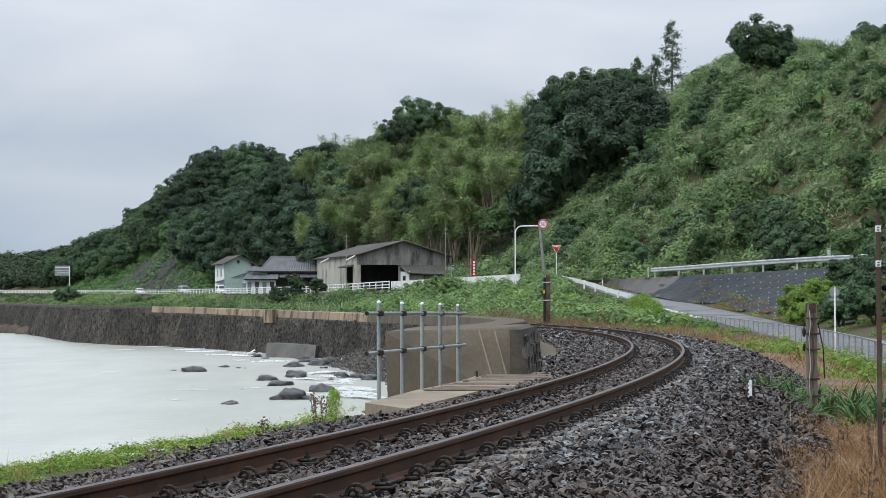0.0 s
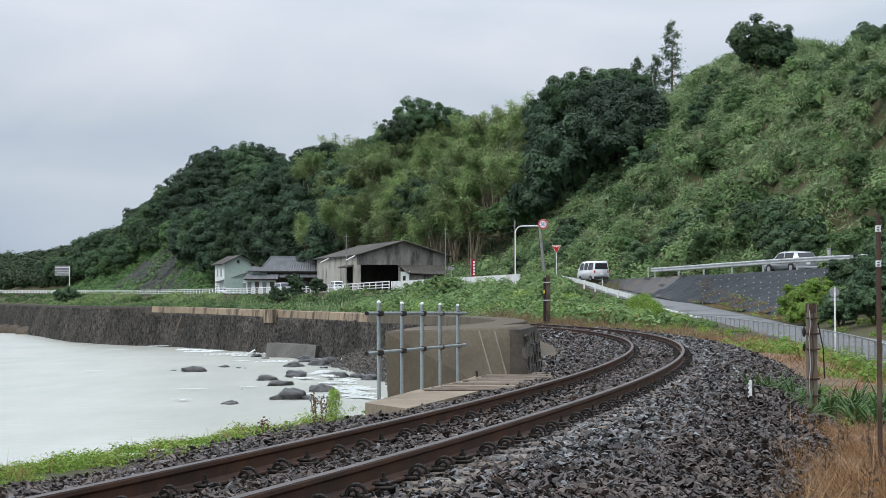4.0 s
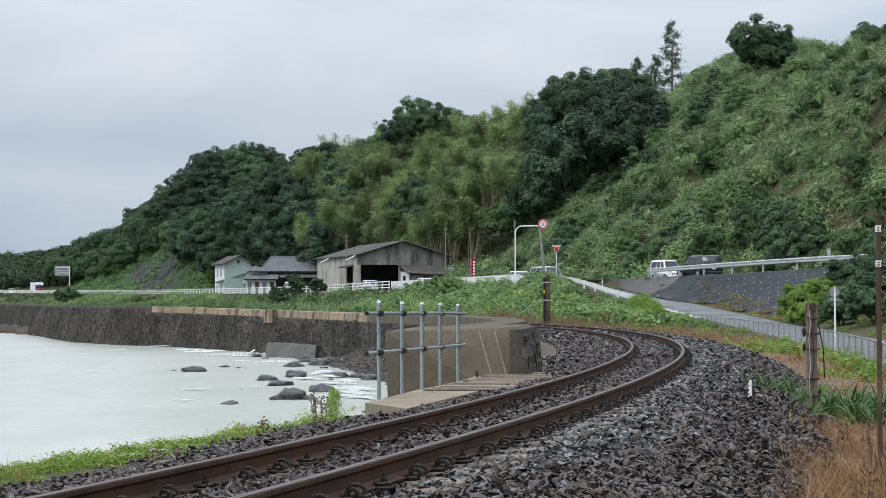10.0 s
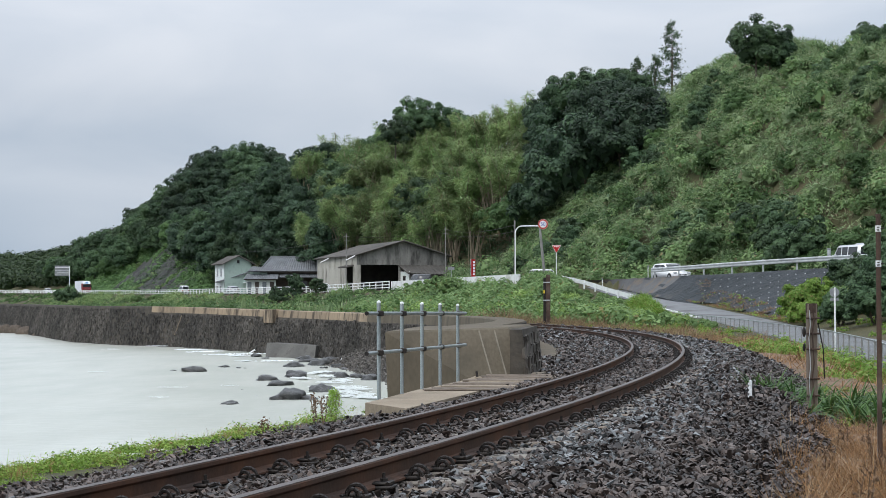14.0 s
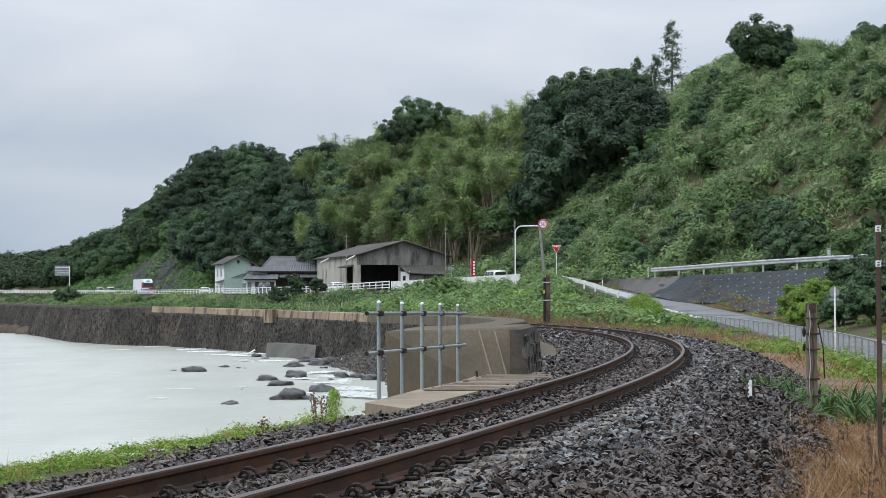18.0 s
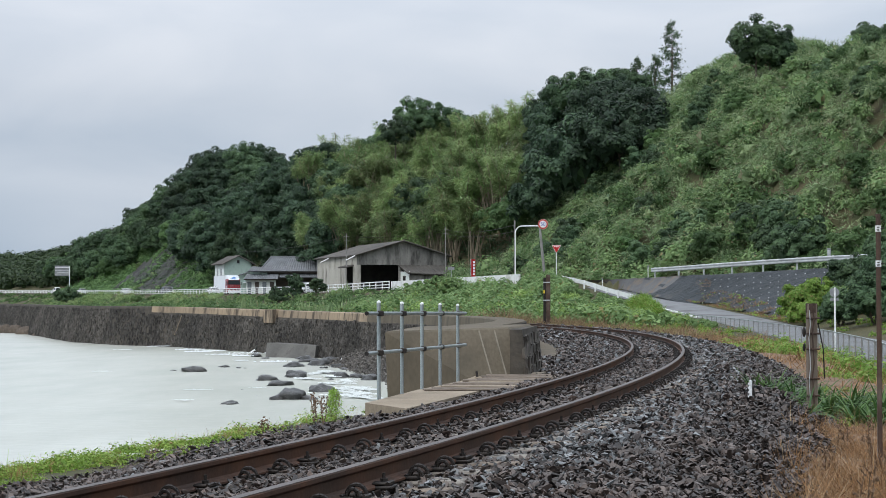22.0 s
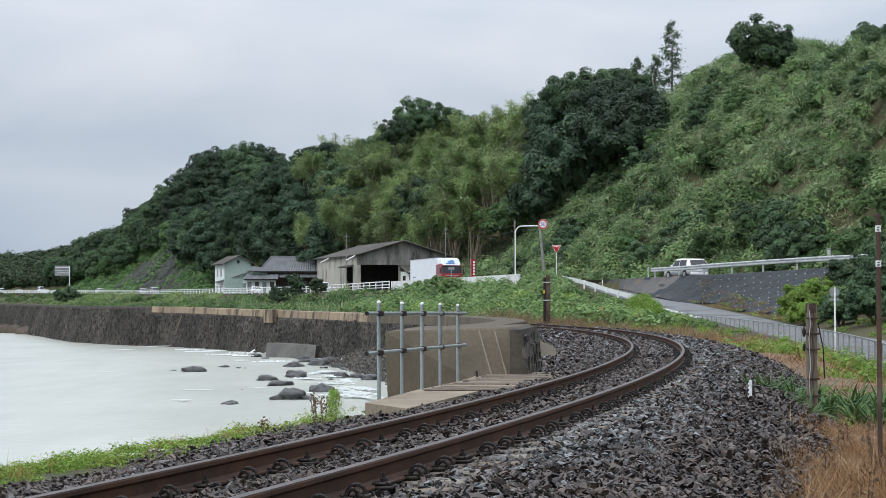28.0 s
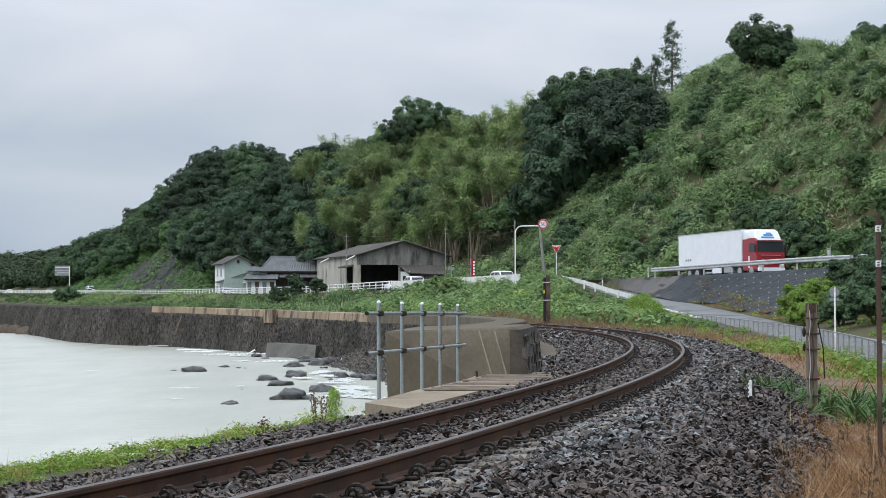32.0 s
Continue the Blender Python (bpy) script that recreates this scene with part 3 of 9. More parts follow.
def build_sea_wall():
    w = thing("sea_wall", "dark battered stone sea wall with a tan concrete coping", "sea wall", kind="structure")
    bm = bmesh.new()
    rings = []
    path = WALL
    n = len(path)
    d = np.gradient(path[:, :2], axis=0)
    d /= np.hypot(d[:, 0], d[:, 1])[:, None]
    nl = np.stack([-d[:, 1], d[:, 0]], 1)         # towards the sea
    foot = -3.3
    for i in range(n):
        x, y, z = path[i]
        b = (z - foot) * 0.28
        tk = 0.95 if y < 100 else 2.2
        rings.append([bm.verts.new((x + nl[i, 0] * a, y + nl[i, 1] * a, u)) for a, u in ((-tk, foot), (b - 0.06, foot), (-0.06, z - 0.03), (-tk, z - 0.03))])
    for a, b in zip(rings[:-1], rings[1:]):
        for j in range(4):
            bm.faces.new((a[j], a[(j + 1) % 4], b[(j + 1) % 4], b[j]))
    bm.faces.new(rings[0])
    bm.faces.new(rings[-1])
    bmesh.ops.recalc_face_normals(bm, faces=bm.faces)
    part("wall_core", bm, "wall_joint", w, "dark mortar body of the wall")
    # coping: tan and stained along the middle stretch, dark near the culvert
    y = path[:, 1]
    for y0, y1, m, lab, h in ((27, 109.5, "concrete_dark", "plain dark concrete coping", 0.62), (108, 157.5, "coping", "tan concrete coping stained dark along its foot", 0.66), (157, 700, "wall_joint", "low dark coping", 0.3)):
        sel = path[(y >= y0) & (y <= y1)]
        k, seg = 0, 4
        while k < len(sel) - 1:
            q = sel[k:k + seg + 1]
            k += seg
            if len(q) < 2:
                break
            bm = bmesh.new()
            e = 0.012
            q = [tuple(v) for v in q]
            sweep(bm, q, [(-0.9, 0.0), (-0.02, 0.0), (0.03, -0.04), (0.03 + h * 0.1, -h), (-0.9, -h)])
            part("coping_block", bm, m, w, lab)
    # the stepped pilaster where two runs of coping meet, and a pale seep down the face
    k = int(np.argmin(np.abs((path[:, 0] / path[:, 1]) + 0.0985) + (path[:, 1] > 200)))
    x, y, z = path[k]
    bm = bmesh.new()
    box(bm, x + nl[k, 0] * 0.05, y + nl[k, 1] * 0.05, z - 1.0, 2.3, 0.9, 1.06, rz=math.degrees(math.atan2(d[k, 1], d[k, 0])), bevel=0.03)
    part("coping_pilaster", bm, "coping", w, "broad tan concrete pilaster in the coping")
    k = int(np.argmin(np.abs((path[:, 0] / path[:, 1]) + 0.1545) + (path[:, 1] > 250)))
    x, y, z = path[k]
    bm = bmesh.new()
    pts = []
    for j in range(8):
        h = z - 0.75 - j * 0.25
        o = (z - h) * 0.28 + 0.06
        s = 0.06 * j + 0.05 * math.sin(j * 2.3)
        pts.append((x + nl[k, 0] * o + d[k, 0] * s, y + nl[k, 1] * o + d[k, 1] * s, h))
    bent_tube(bm, pts, 0.045, 6)
    part("lime_seep", bm, "slab", w, "pale lime streak down the stones")
    return w, path, nl


SEA_WALL, WPATH = build_sea_wall()[:2]


def build_culvert():
    # slab beside the track
    s = thing("culvert_slab", "pale tan concrete slab over a culvert beside the track", "concrete slab")
    inner = [arc_pt(RAD - 1.75, a) for a in np.arange(-13.35, -9.6, 0.25)]
    outer = [(-0.93, 20.3), (-0.72, 21.4), (-0.35, 23.5), (0.0, 25.0), (0.3, 26.4), (0.55, 28.2)]
    bm = bmesh.new()
    loop = inner + outer[::-1]
    top = [bm.verts.new((x, y, -0.20)) for x, y in loop]
    bot = [bm.verts.new((x, y, -0.62)) for x, y in loop]
    bm.faces.new(top)
    for i in range(len(loop)):
        j = (i + 1) % len(loop)
        bm.faces.new((top[i], bot[i], bot[j], top[j]))
    bmesh.ops.recalc_face_normals(bm, faces=bm.faces)
    part("slab", bm, "slab", s)
    # timber planks laid across its far half
    for k in range(15):
        bm = bmesh.new()
        y = 23.3 + k * 0.32
        x0 = np.interp(y, [q[1] for q in outer], [q[0] for q in outer]) + 0.12
        box(bm, x0 + 0.75, y, -0.199, 1.5 - 0.1 * (k % 4), 0.25, 0.022 + 0.008 * (k % 3), rz=5 + 2 * math.sin(k * 2.4), bevel=0.006)
        part("plank", bm, "slab" if k % 5 == 2 else "timber", s)


build_culvert()


def quad_block(name, corners, material, parent, label=""):
    """A block from four plan corners, each with its foot level and top level and top shift."""
    bm = bmesh.new()
    top = [bm.verts.new((x + dx, y + dy, z1)) for x, y, z0, z1, dx, dy in corners]
    bot = [bm.verts.new((x, y, z0)) for x, y, z0, z1, dx, dy in corners]
    bm.faces.new(top)
    bm.faces.new(bot[::-1])
    for i in range(4):
        j = (i + 1) % 4
        bm.faces.new((top[i], bot[i], bot[j], top[j]))
    bmesh.ops.recalc_face_normals(bm, faces=bm.faces)
    bmesh.ops.bevel(bm, geom=list(bm.edges), offset=0.03, segments=1, affect="EDGES")
    return part(name, bm, material, parent, label)


def build_end_wall():
    w = thing("culvert_end_wall", "massive weathered brown-grey concrete end wall with pale joint lines", "retaining wall")
    # battered front, from the sea side to the track side
    quad_block("front_block", [(-0.8, 27.6, -2.9, 0.53, -0.18, 0.9), (1.34, 27.6, -0.7, 0.6, -0.22, 1.0), (1.9, 33.5, -0.7, 0.6, -0.16, 0), (-0.3, 33.5, -2.9, 0.56, -0.15, 0)],
               "concrete_dark", w)
    for x0, x1 in ((0.82, 0.60), (1.06, 0.86)):
        bm = bmesh.new()
        a, b = Vector((x0, 27.59, -0.28)), Vector((x1, 28.44, 0.54))
        q = (b - a).to_track_quat("Z", "Y").to_matrix().to_4x4()
        put(bm, "box", Matrix.Translation((a + b) / 2) @ q @ Matrix.Diagonal((0.022, 0.02, (b - a).length, 1)))
        part("joint_line", bm, "concrete_line", w, "pale vertical construction joint")
    bm = bmesh.new()
    tube(bm, (0.56, 27.45, -0.22), (0.54, 27.47, -0.1), 0.02, 8)
    part("drain_pipe", bm, "steel_black", w)


build_end_wall()


M["block_grey"] = mat("grey_shore_concrete", (0.085, 0.083, 0.077), (0.135, 0.13, 0.12), 0.6, 0.85, bump=0.3, grain=14, stain=(0.07, 0.066, 0.06))


def build_concrete_shore():
    b = thing("fallen_slab", "grey concrete block leaning at the foot of the sea wall", "concrete block")
    quad_block("block", [(-12.9, 122.8, -3.2, -1.72, 0, 1.3), (-9.0, 117.8, -3.2, -1.8, 0.1, 1.3), (-8.3, 120.2, -3.2, -1.8, 0, 0.3), (-12.2, 125.6, -3.2, -1.72, 0, 0)], "block_grey", b)


build_concrete_shore()


# ---- rails and fences ----
def build_pipe_fence():
    f = thing("pipe_fence", "galvanised scaffold-pipe fence clamped together beside the culvert", "pipe fence")
    feet = [(-0.80, 21.2), (-0.54, 22.4), (-0.29, 23.6), (-0.04, 24.8), (0.23, 26.1)]
    tops = [1.0, 0.99, 0.985, 0.978, 0.965]
    for (x, y), z in zip(feet, tops):
        bm = bmesh.new()
        tube(bm, (x, y, -0.21), (x - 0.004, y, z), 0.0245, 12)
        p = part("post", bm, "galv", f)
        bm = bmesh.new()
        put(bm, "ball", pose(x - 0.004, y, z), r=0.0265, sub=2)
        part("cap", bm, "white", p, "white plastic end cap")
    for z0, z1 in ((0.865, 0.845), (0.375, 0.355)):
        bm = bmesh.new()
        a = Vector((-0.98, 20.72 - 0.05, z0))
        b = Vector((0.30, 26.42 - 0.05, z1))
        off = Vector((0.05, -0.02, 0))
        tube(bm, a + off, b + off, 0.0235, 12)
        r = part("cross_pipe", bm, "galv", f)
        # black disc stands in for the shade inside the open pipe
        bm = bmesh.new()
        w = (b - a).normalized()
        tube(bm, a + off - w * 0.004, a + off + w * 0.02, 0.026, 12)
        part("pipe_end", bm, "steel_black", r, "black disc in place of the shaded hollow pipe end")
        for x, y in feet:
            k = (y - a.y) / (b.y - a.y)
            bm = bmesh.new()
            z = z0 + (z1 - z0) * k
            box(bm, x + 0.02, y - 0.03, z - 0.035, 0.085, 0.09, 0.07, bevel=0.012)
            part("clamp", bm, "steel_black", r, "rusty dark pipe clamp")


build_pipe_fence()


def w_beam(bm, pts):
    """A corrugated guard rail along points at its middle height."""
    prof = [(0.0, -0.175), (0.06, -0.13), (0.06, -0.06), (0.005, -0.02), (0.005, 0.02), (0.06, 0.06), (0.06, 0.13), (0.0, 0.175), (-0.012, 0.175), (-0.012, -0.175)]
    sweep(bm, pts, prof)


def build_guardrail(name, label, pts, material, post_h, post_every, parent_kind=""):
    g = thing(name, label, "guardrail")
    pts = np.array(pts)
    l = np.concatenate([[0], np.cumsum(np.hypot(*np.diff(pts[:, :2], axis=0).T))])

    def at(s):
        return [float(np.interp(s, l, pts[:, k])) for k in range(3)]
    s = 0.0
    while s < l[-1]:
        e = min(s + 4.0, l[-1])
        bm = bmesh.new()
        w_beam(bm, [(x, y, z + post_h - 0.2) for x, y, z in (at(s - (0.05 if s else 0)), at((s + e) / 2), at(e))])
        part("beam", bm, material, g)
        s += 4.0
    for s in np.arange(0.6, l[-1], post_every):
        x, y, z = at(s)
        x2, y2, _ = at(s + 0.3)
        d = Vector((x2 - x, y2 - y)).normalized()
        bm = bmesh.new()
        tube(bm, (x + d.y * 0.1, y - d.x * 0.1, z - 0.3), (x + d.y * 0.1, y - d.x * 0.1, z + post_h + 0.02), 0.07, 10)
        part("post", bm, material, g)
    return g


EDGE_NEAR = along(EDGE, 1.0)


def edge_between(y0, y1, off=0.0):
    q = EDGE_NEAR[(EDGE_NEAR[:, 1] >= y0) & (EDGE_NEAR[:, 1] <= y1)]
    return shifted(q, off)


build_guardrail("guardrail", "weathered grey steel guardrail along the raised road", edge_between(88, 137.2), "galv_dull", 0.95, 4.0)
SIDE_LEFT = [(10.6, 150.5, 2.95), (11.8, 143, 2.5), (13.0, 134.5, 1.75), (14.0, 126, 1.15), (14.4, 123, 0.95)]
build_guardrail("guardrail", "white painted steel guardrail down the side road", along(SIDE_LEFT, 1.0), "white", 0.72, 4.0)


def build_road_railing(y0, y1):
    """White three-bar railing on the seaward edge of the road, in panels."""
    f = thing("road_railing", "white painted steel railing along the coast road", "railing")
    pts = edge_between(y0, y1)
    step = 3
    for i in range(0, len(pts) - step, step):
        a, b = pts[i], pts[i + step]
        bm = bmesh.new()
        for h in (0.35, 0.68, 1.05):
            tube(bm, (a[0], a[1], a[2] + h), (b[0], b[1], b[2] + h), 0.05 if h < 1 else 0.06, 6)
        box(bm, a[0], a[1], a[2] - 0.1, 0.13, 0.13, 1.2)
        part("panel", bm, "white", f)
    bm = bmesh.new()
    sweep(bm, [tuple(p) for p in pts[::4]], [(-0.25, 0.08), (0.25, 0.08), (0.25, -0.55), (-0.25, -0.55)])
    part("kerb", bm, "concrete_dark", f, "dark concrete kerb beam under the railing")
    return f


build_road_railing(199.5, 331)
build_road_railing(330.5, 640)


def build_barrier():
    b = thing("roadside_barrier", "white painted concrete barrier wall at the road edge", "barrier")
    pts = edge_between(161, 199)
    for i in range(0, len(pts) - 1, 5):
        q = pts[i:i + 6]
        if len(q) < 2:
            break
        bm = bmesh.new()
        sweep(bm, [tuple(p) for p in q], [(-0.1, -0.4), (0.1, -0.4), (0.06, 1.05), (-0.06, 1.05)])
        part("barrier_panel", bm, "white_concrete", b)


build_barrier()


def build_mesh_fence():
    f = thing("wire_fence", "low galvanised wire mesh fence between the track and the side road", "wire fence")
    line = along([(7.0, 24, -0.67), (9.7, 38, -0.67), (11.1, 46.7, -0.67), (12.7, 57, -0.67), (13.8, 67, -0.67), (15.6, 90.5, -0.55), (15.95, 112, -0.4), (14.9, 119.5, -0.25)], 0.1)
    l = np.arange(len(line)) * 0.1
    run = l[-1]

    def at(s):
        return Vector([float(np.interp(s, l, line[:, k])) for k in range(3)])
    for s in np.arange(0, run, 2.0):
        a, b = at(s), at(min(s + 2.0, run))
        bm = bmesh.new()
        tube(bm, a - Vector((0, 0, 0.3)), a + Vector((0, 0, 0.87)), 0.021, 8)
        p = part("post", bm, "pole_grey", f)
        bm = bmesh.new()
        tube(bm, a + Vector((0, 0, 0.85)), b + Vector((0, 0, 0.85)), 0.019, 6)
        tube(bm, a + Vector((0, 0, 0.12)), b + Vector((0, 0, 0.12)), 0.008, 5)
        part("top_rail", bm, "galv", p)
        bm = bmesh.new()
        d = b - a
        for k in range(8):
            for up in (1, -1):
                p0 = a + d * (k / 8) + Vector((0, 0, 0.12 if up > 0 else 0.85))
                kk = min(1.0, (k + 3.6) / 8)
                zz = 0.73 * (kk - k / 8) * 8 / 3.6
                p1 = a + d * kk + Vector((0, 0, 0.12 + zz if up > 0 else 0.85 - zz))
                tube(bm, p0, p1, 0.0018, 3)
        part("wire_mesh", bm, "galv", p)


build_mesh_fence()


# ---- ballast ----
def stone_shapes(n, rng):
    """Blocky stones with eight corners."""
    cube = np.array([(x, y, z) for x in (-1, 1) for y in (-1, 1) for z in (-1, 1)], float)
    out = []
    for _ in range(n):
        v = cube * rng.uniform(0.5, 1.1, (8, 3)) * np.array([1.35, 0.85, 0.42]) * rng.uniform(0.75, 1.25, 3)
        out.append(v * 0.5)
    return out


def shard_shapes(n, rng):
    """Broken angular shards: the hulls of a few random corners, as (corners, triangles)."""
    out = []
    while len(out) < n:
        p = rng.normal(0, 1, (7, 3))
        p /= np.linalg.norm(p, axis=1)[:, None]
        p *= np.array([1.3, 0.86, 0.52]) * rng.uniform(0.75, 1.25, 3) * 0.55
        bm = bmesh.new()
        vs = [bm.verts.new(tuple(q)) for q in p]
        bmesh.ops.convex_hull(bm, input=vs)
        bmesh.ops.triangulate(bm, faces=bm.faces)
        bm.verts.index_update()
        f = [[v.index for v in g.verts] for g in bm.faces]
        c = [tuple(v.co) for v in bm.verts]
        bm.free()
        out.append((np.array(c), np.array(f)))
    return out


CUBE_F = np.array([(0, 1, 3, 2), (4, 6, 7, 5), (0, 4, 5, 1), (2, 3, 7, 6), (0, 2, 6, 4), (1, 5, 7, 3)])
BED_X = [-3.1, -2.3, -1.6, -1.15, -0.5, 0.5, 1.1, 1.8, 2.3, 3.2]
BED_Z = [-0.44, -0.36, -0.25, -0.185, -0.205, -0.165, -0.138, -0.118, -0.21, -0.66]


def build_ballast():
    # bed below the stones, coloured as the shade seen between them
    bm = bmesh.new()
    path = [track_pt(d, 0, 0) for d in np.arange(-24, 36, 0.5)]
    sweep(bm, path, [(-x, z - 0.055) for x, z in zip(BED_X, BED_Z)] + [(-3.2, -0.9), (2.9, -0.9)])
    tagged(part("ballast_bed", bm, "ballast_bed"), "crushed-stone bed under the track, near-black as the shade between stones", "ballast", kind="structure")
    rng = np.random.default_rng(11)
    shapes = shard_shapes(16, rng)
    vs, fs, base = {0: [], 1: []}, {0: [], 1: []}, {0: 0, 1: 0}
    for y0, y1, per, size in ((-8.0, 7.0, 130, 0.085), (7.0, 13.5, 900, 0.0545), (13.5, 19, 660, 0.0595), (19, 35, 310, 0.071), (35, 65, 120, 0.097), (65, 115, 44, 0.138)):
        d0, d1 = math.degrees(math.asin((y0 - CY) / RAD)), math.degrees(math.asin((y1 - CY) / RAD))
        n = int(per * radians(d1 - d0) * RAD * 7.0)
        deg, off = rng.uniform(d0, d1, n), rng.uniform(-3.1, 3.9, n)
        x, y = CX + (RAD + off) * np.cos(np.radians(deg)), CY + (RAD + off) * np.sin(np.radians(deg))
        edge = np.interp(off, [-3.1, -2.5, 2.6, 3.2, 3.9], [0.45, 1, 1, 0.4, 0.06])
        keep = ((np.abs(x) < 0.266 * y + 0.5) | (y < 7)) & (rng.random(n) < edge)
        keep &= np.minimum(np.abs(off - 0.566), np.abs(off + 0.566)) > 0.085
        keep &= ~((off < -1.7) & (y > 20.0) & (y < 28.6))
        keep &= ~((off < -2.5 + 0.12 * wobble(x, y, 1.3)) & (y > 44.0) & (y < 66.0))
        x, y, off = x[keep], y[keep], off[keep]
        n = len(x)
        inside = np.abs(off) < 0.48
        z = np.interp(off, BED_X, BED_Z) + rng.uniform(-0.75, 0.75, n) * size + 0.03 * wobble(x, y, 2.1) * (np.abs(off) > 1.2) + np.where(inside, 0.022, 0)
        sz = size * rng.uniform(0.55, 1.3, n)
        pale = rng.random(n) < np.interp(off, [0.7, 0.8, 1.5, 2.1], [0.03, 0.62, 0.34, 0.02]) * np.clip(0.75 + 0.5 * wobble(x, y, 0.6), 0, 1) + 0.16 * np.clip((y - 25) / 20, 0, 1)
        for kind, sel in ((0, ~pale), (1, pale)):
            which = rng.integers(0, len(shapes), n)
            for k, (corners, tris) in enumerate(shapes):
                s2 = sel & (which == k)
                if not s2.any():
                    continue
                v, f = scatter([corners], tris, np.stack([x, y, z], 1)[s2], sz[s2], turns(int(s2.sum()), rng, 0.85), rng)
                vs[kind].append(v), fs[kind].append(f + base[kind])
                base[kind] += len(v)
    ob = mesh_from("ballast", np.concatenate(vs[0]), np.concatenate(fs[0]), "ballast")
    tagged(ob, "dark grey-brown crushed stone ballast heaped along the rails", "ballast", kind="stuff")
    ob = mesh_from("pale_ballast", np.concatenate(vs[1]), np.concatenate(fs[1]), "ballast_fresh")
    tagged(ob, "paler bluish-grey ballast stones beside the outer rail", "ballast", kind="stuff")


build_ballast()


def build_wall_path():
    """A worn concrete strip between the end wall and the ballast."""
    bm = bmesh.new()
    z = float(np.interp(-2.6, BED_X, BED_Z))
    sweep(bm, [track_pt(d, -2.82, z - 0.02) for d in np.arange(-5.4, 1.7, 0.5)], [(-0.42, -0.12), (0.42, -0.22), (0.42, 0.0), (-0.42, 0.035)])
    tagged(part("concrete_path", bm, "concrete_dark"), "worn brown-grey concrete strip beside the ballast", "path", kind="structure")


build_wall_path()


# ---- foliage ----
LEAF = [np.array([(0, -0.5, 0), (0.3, 0, 0.08), (0, 0.5, -0.04), (-0.3, 0, 0.08)]), np.array([(0, -0.5, 0.05), (0.36, -0.05, 0), (0.04, 0.5, 0.08), (-0.26, 0.05, -0.03)])]
BLADE = [np.array([(-0.03, 0, 0), (0.03, 0, 0), (0.008 + b, a, 1.0 - abs(a) * 0.4), (-0.008 + b, a, 1.0 - abs(a) * 0.4)]) for a, b in ((0.1, 0.05), (0.3, -0.1), (0.22, 0.14), (0.42, 0.0))]
TRI = [np.array([(0, -0.5, 0), (0.34, 0.12, 0.06), (-0.26, 0.42, -0.04)]), np.array([(0.05, -0.52, 0.04), (0.28, 0.35, -0.03), (-0.34, 0.18, 0.06)]), np.array([(-0.08, -0.45, -0.03), (0.38, 0.02, 0.05), (-0.12, 0.52, 0.02)])]
SPRIG = [np.array([(-0.075, 0, 0), (0.075, 0.05, 0.03), (0.05, 1.0, -0.28)]), np.array([(-0.06, 0, 0.03), (0.08, 0, 0), (-0.08, 1.0, -0.4)]), np.array([(-0.07, 0.05, 0), (0.06, 0, 0.02), (0.0, 1.0, -0.12)])]

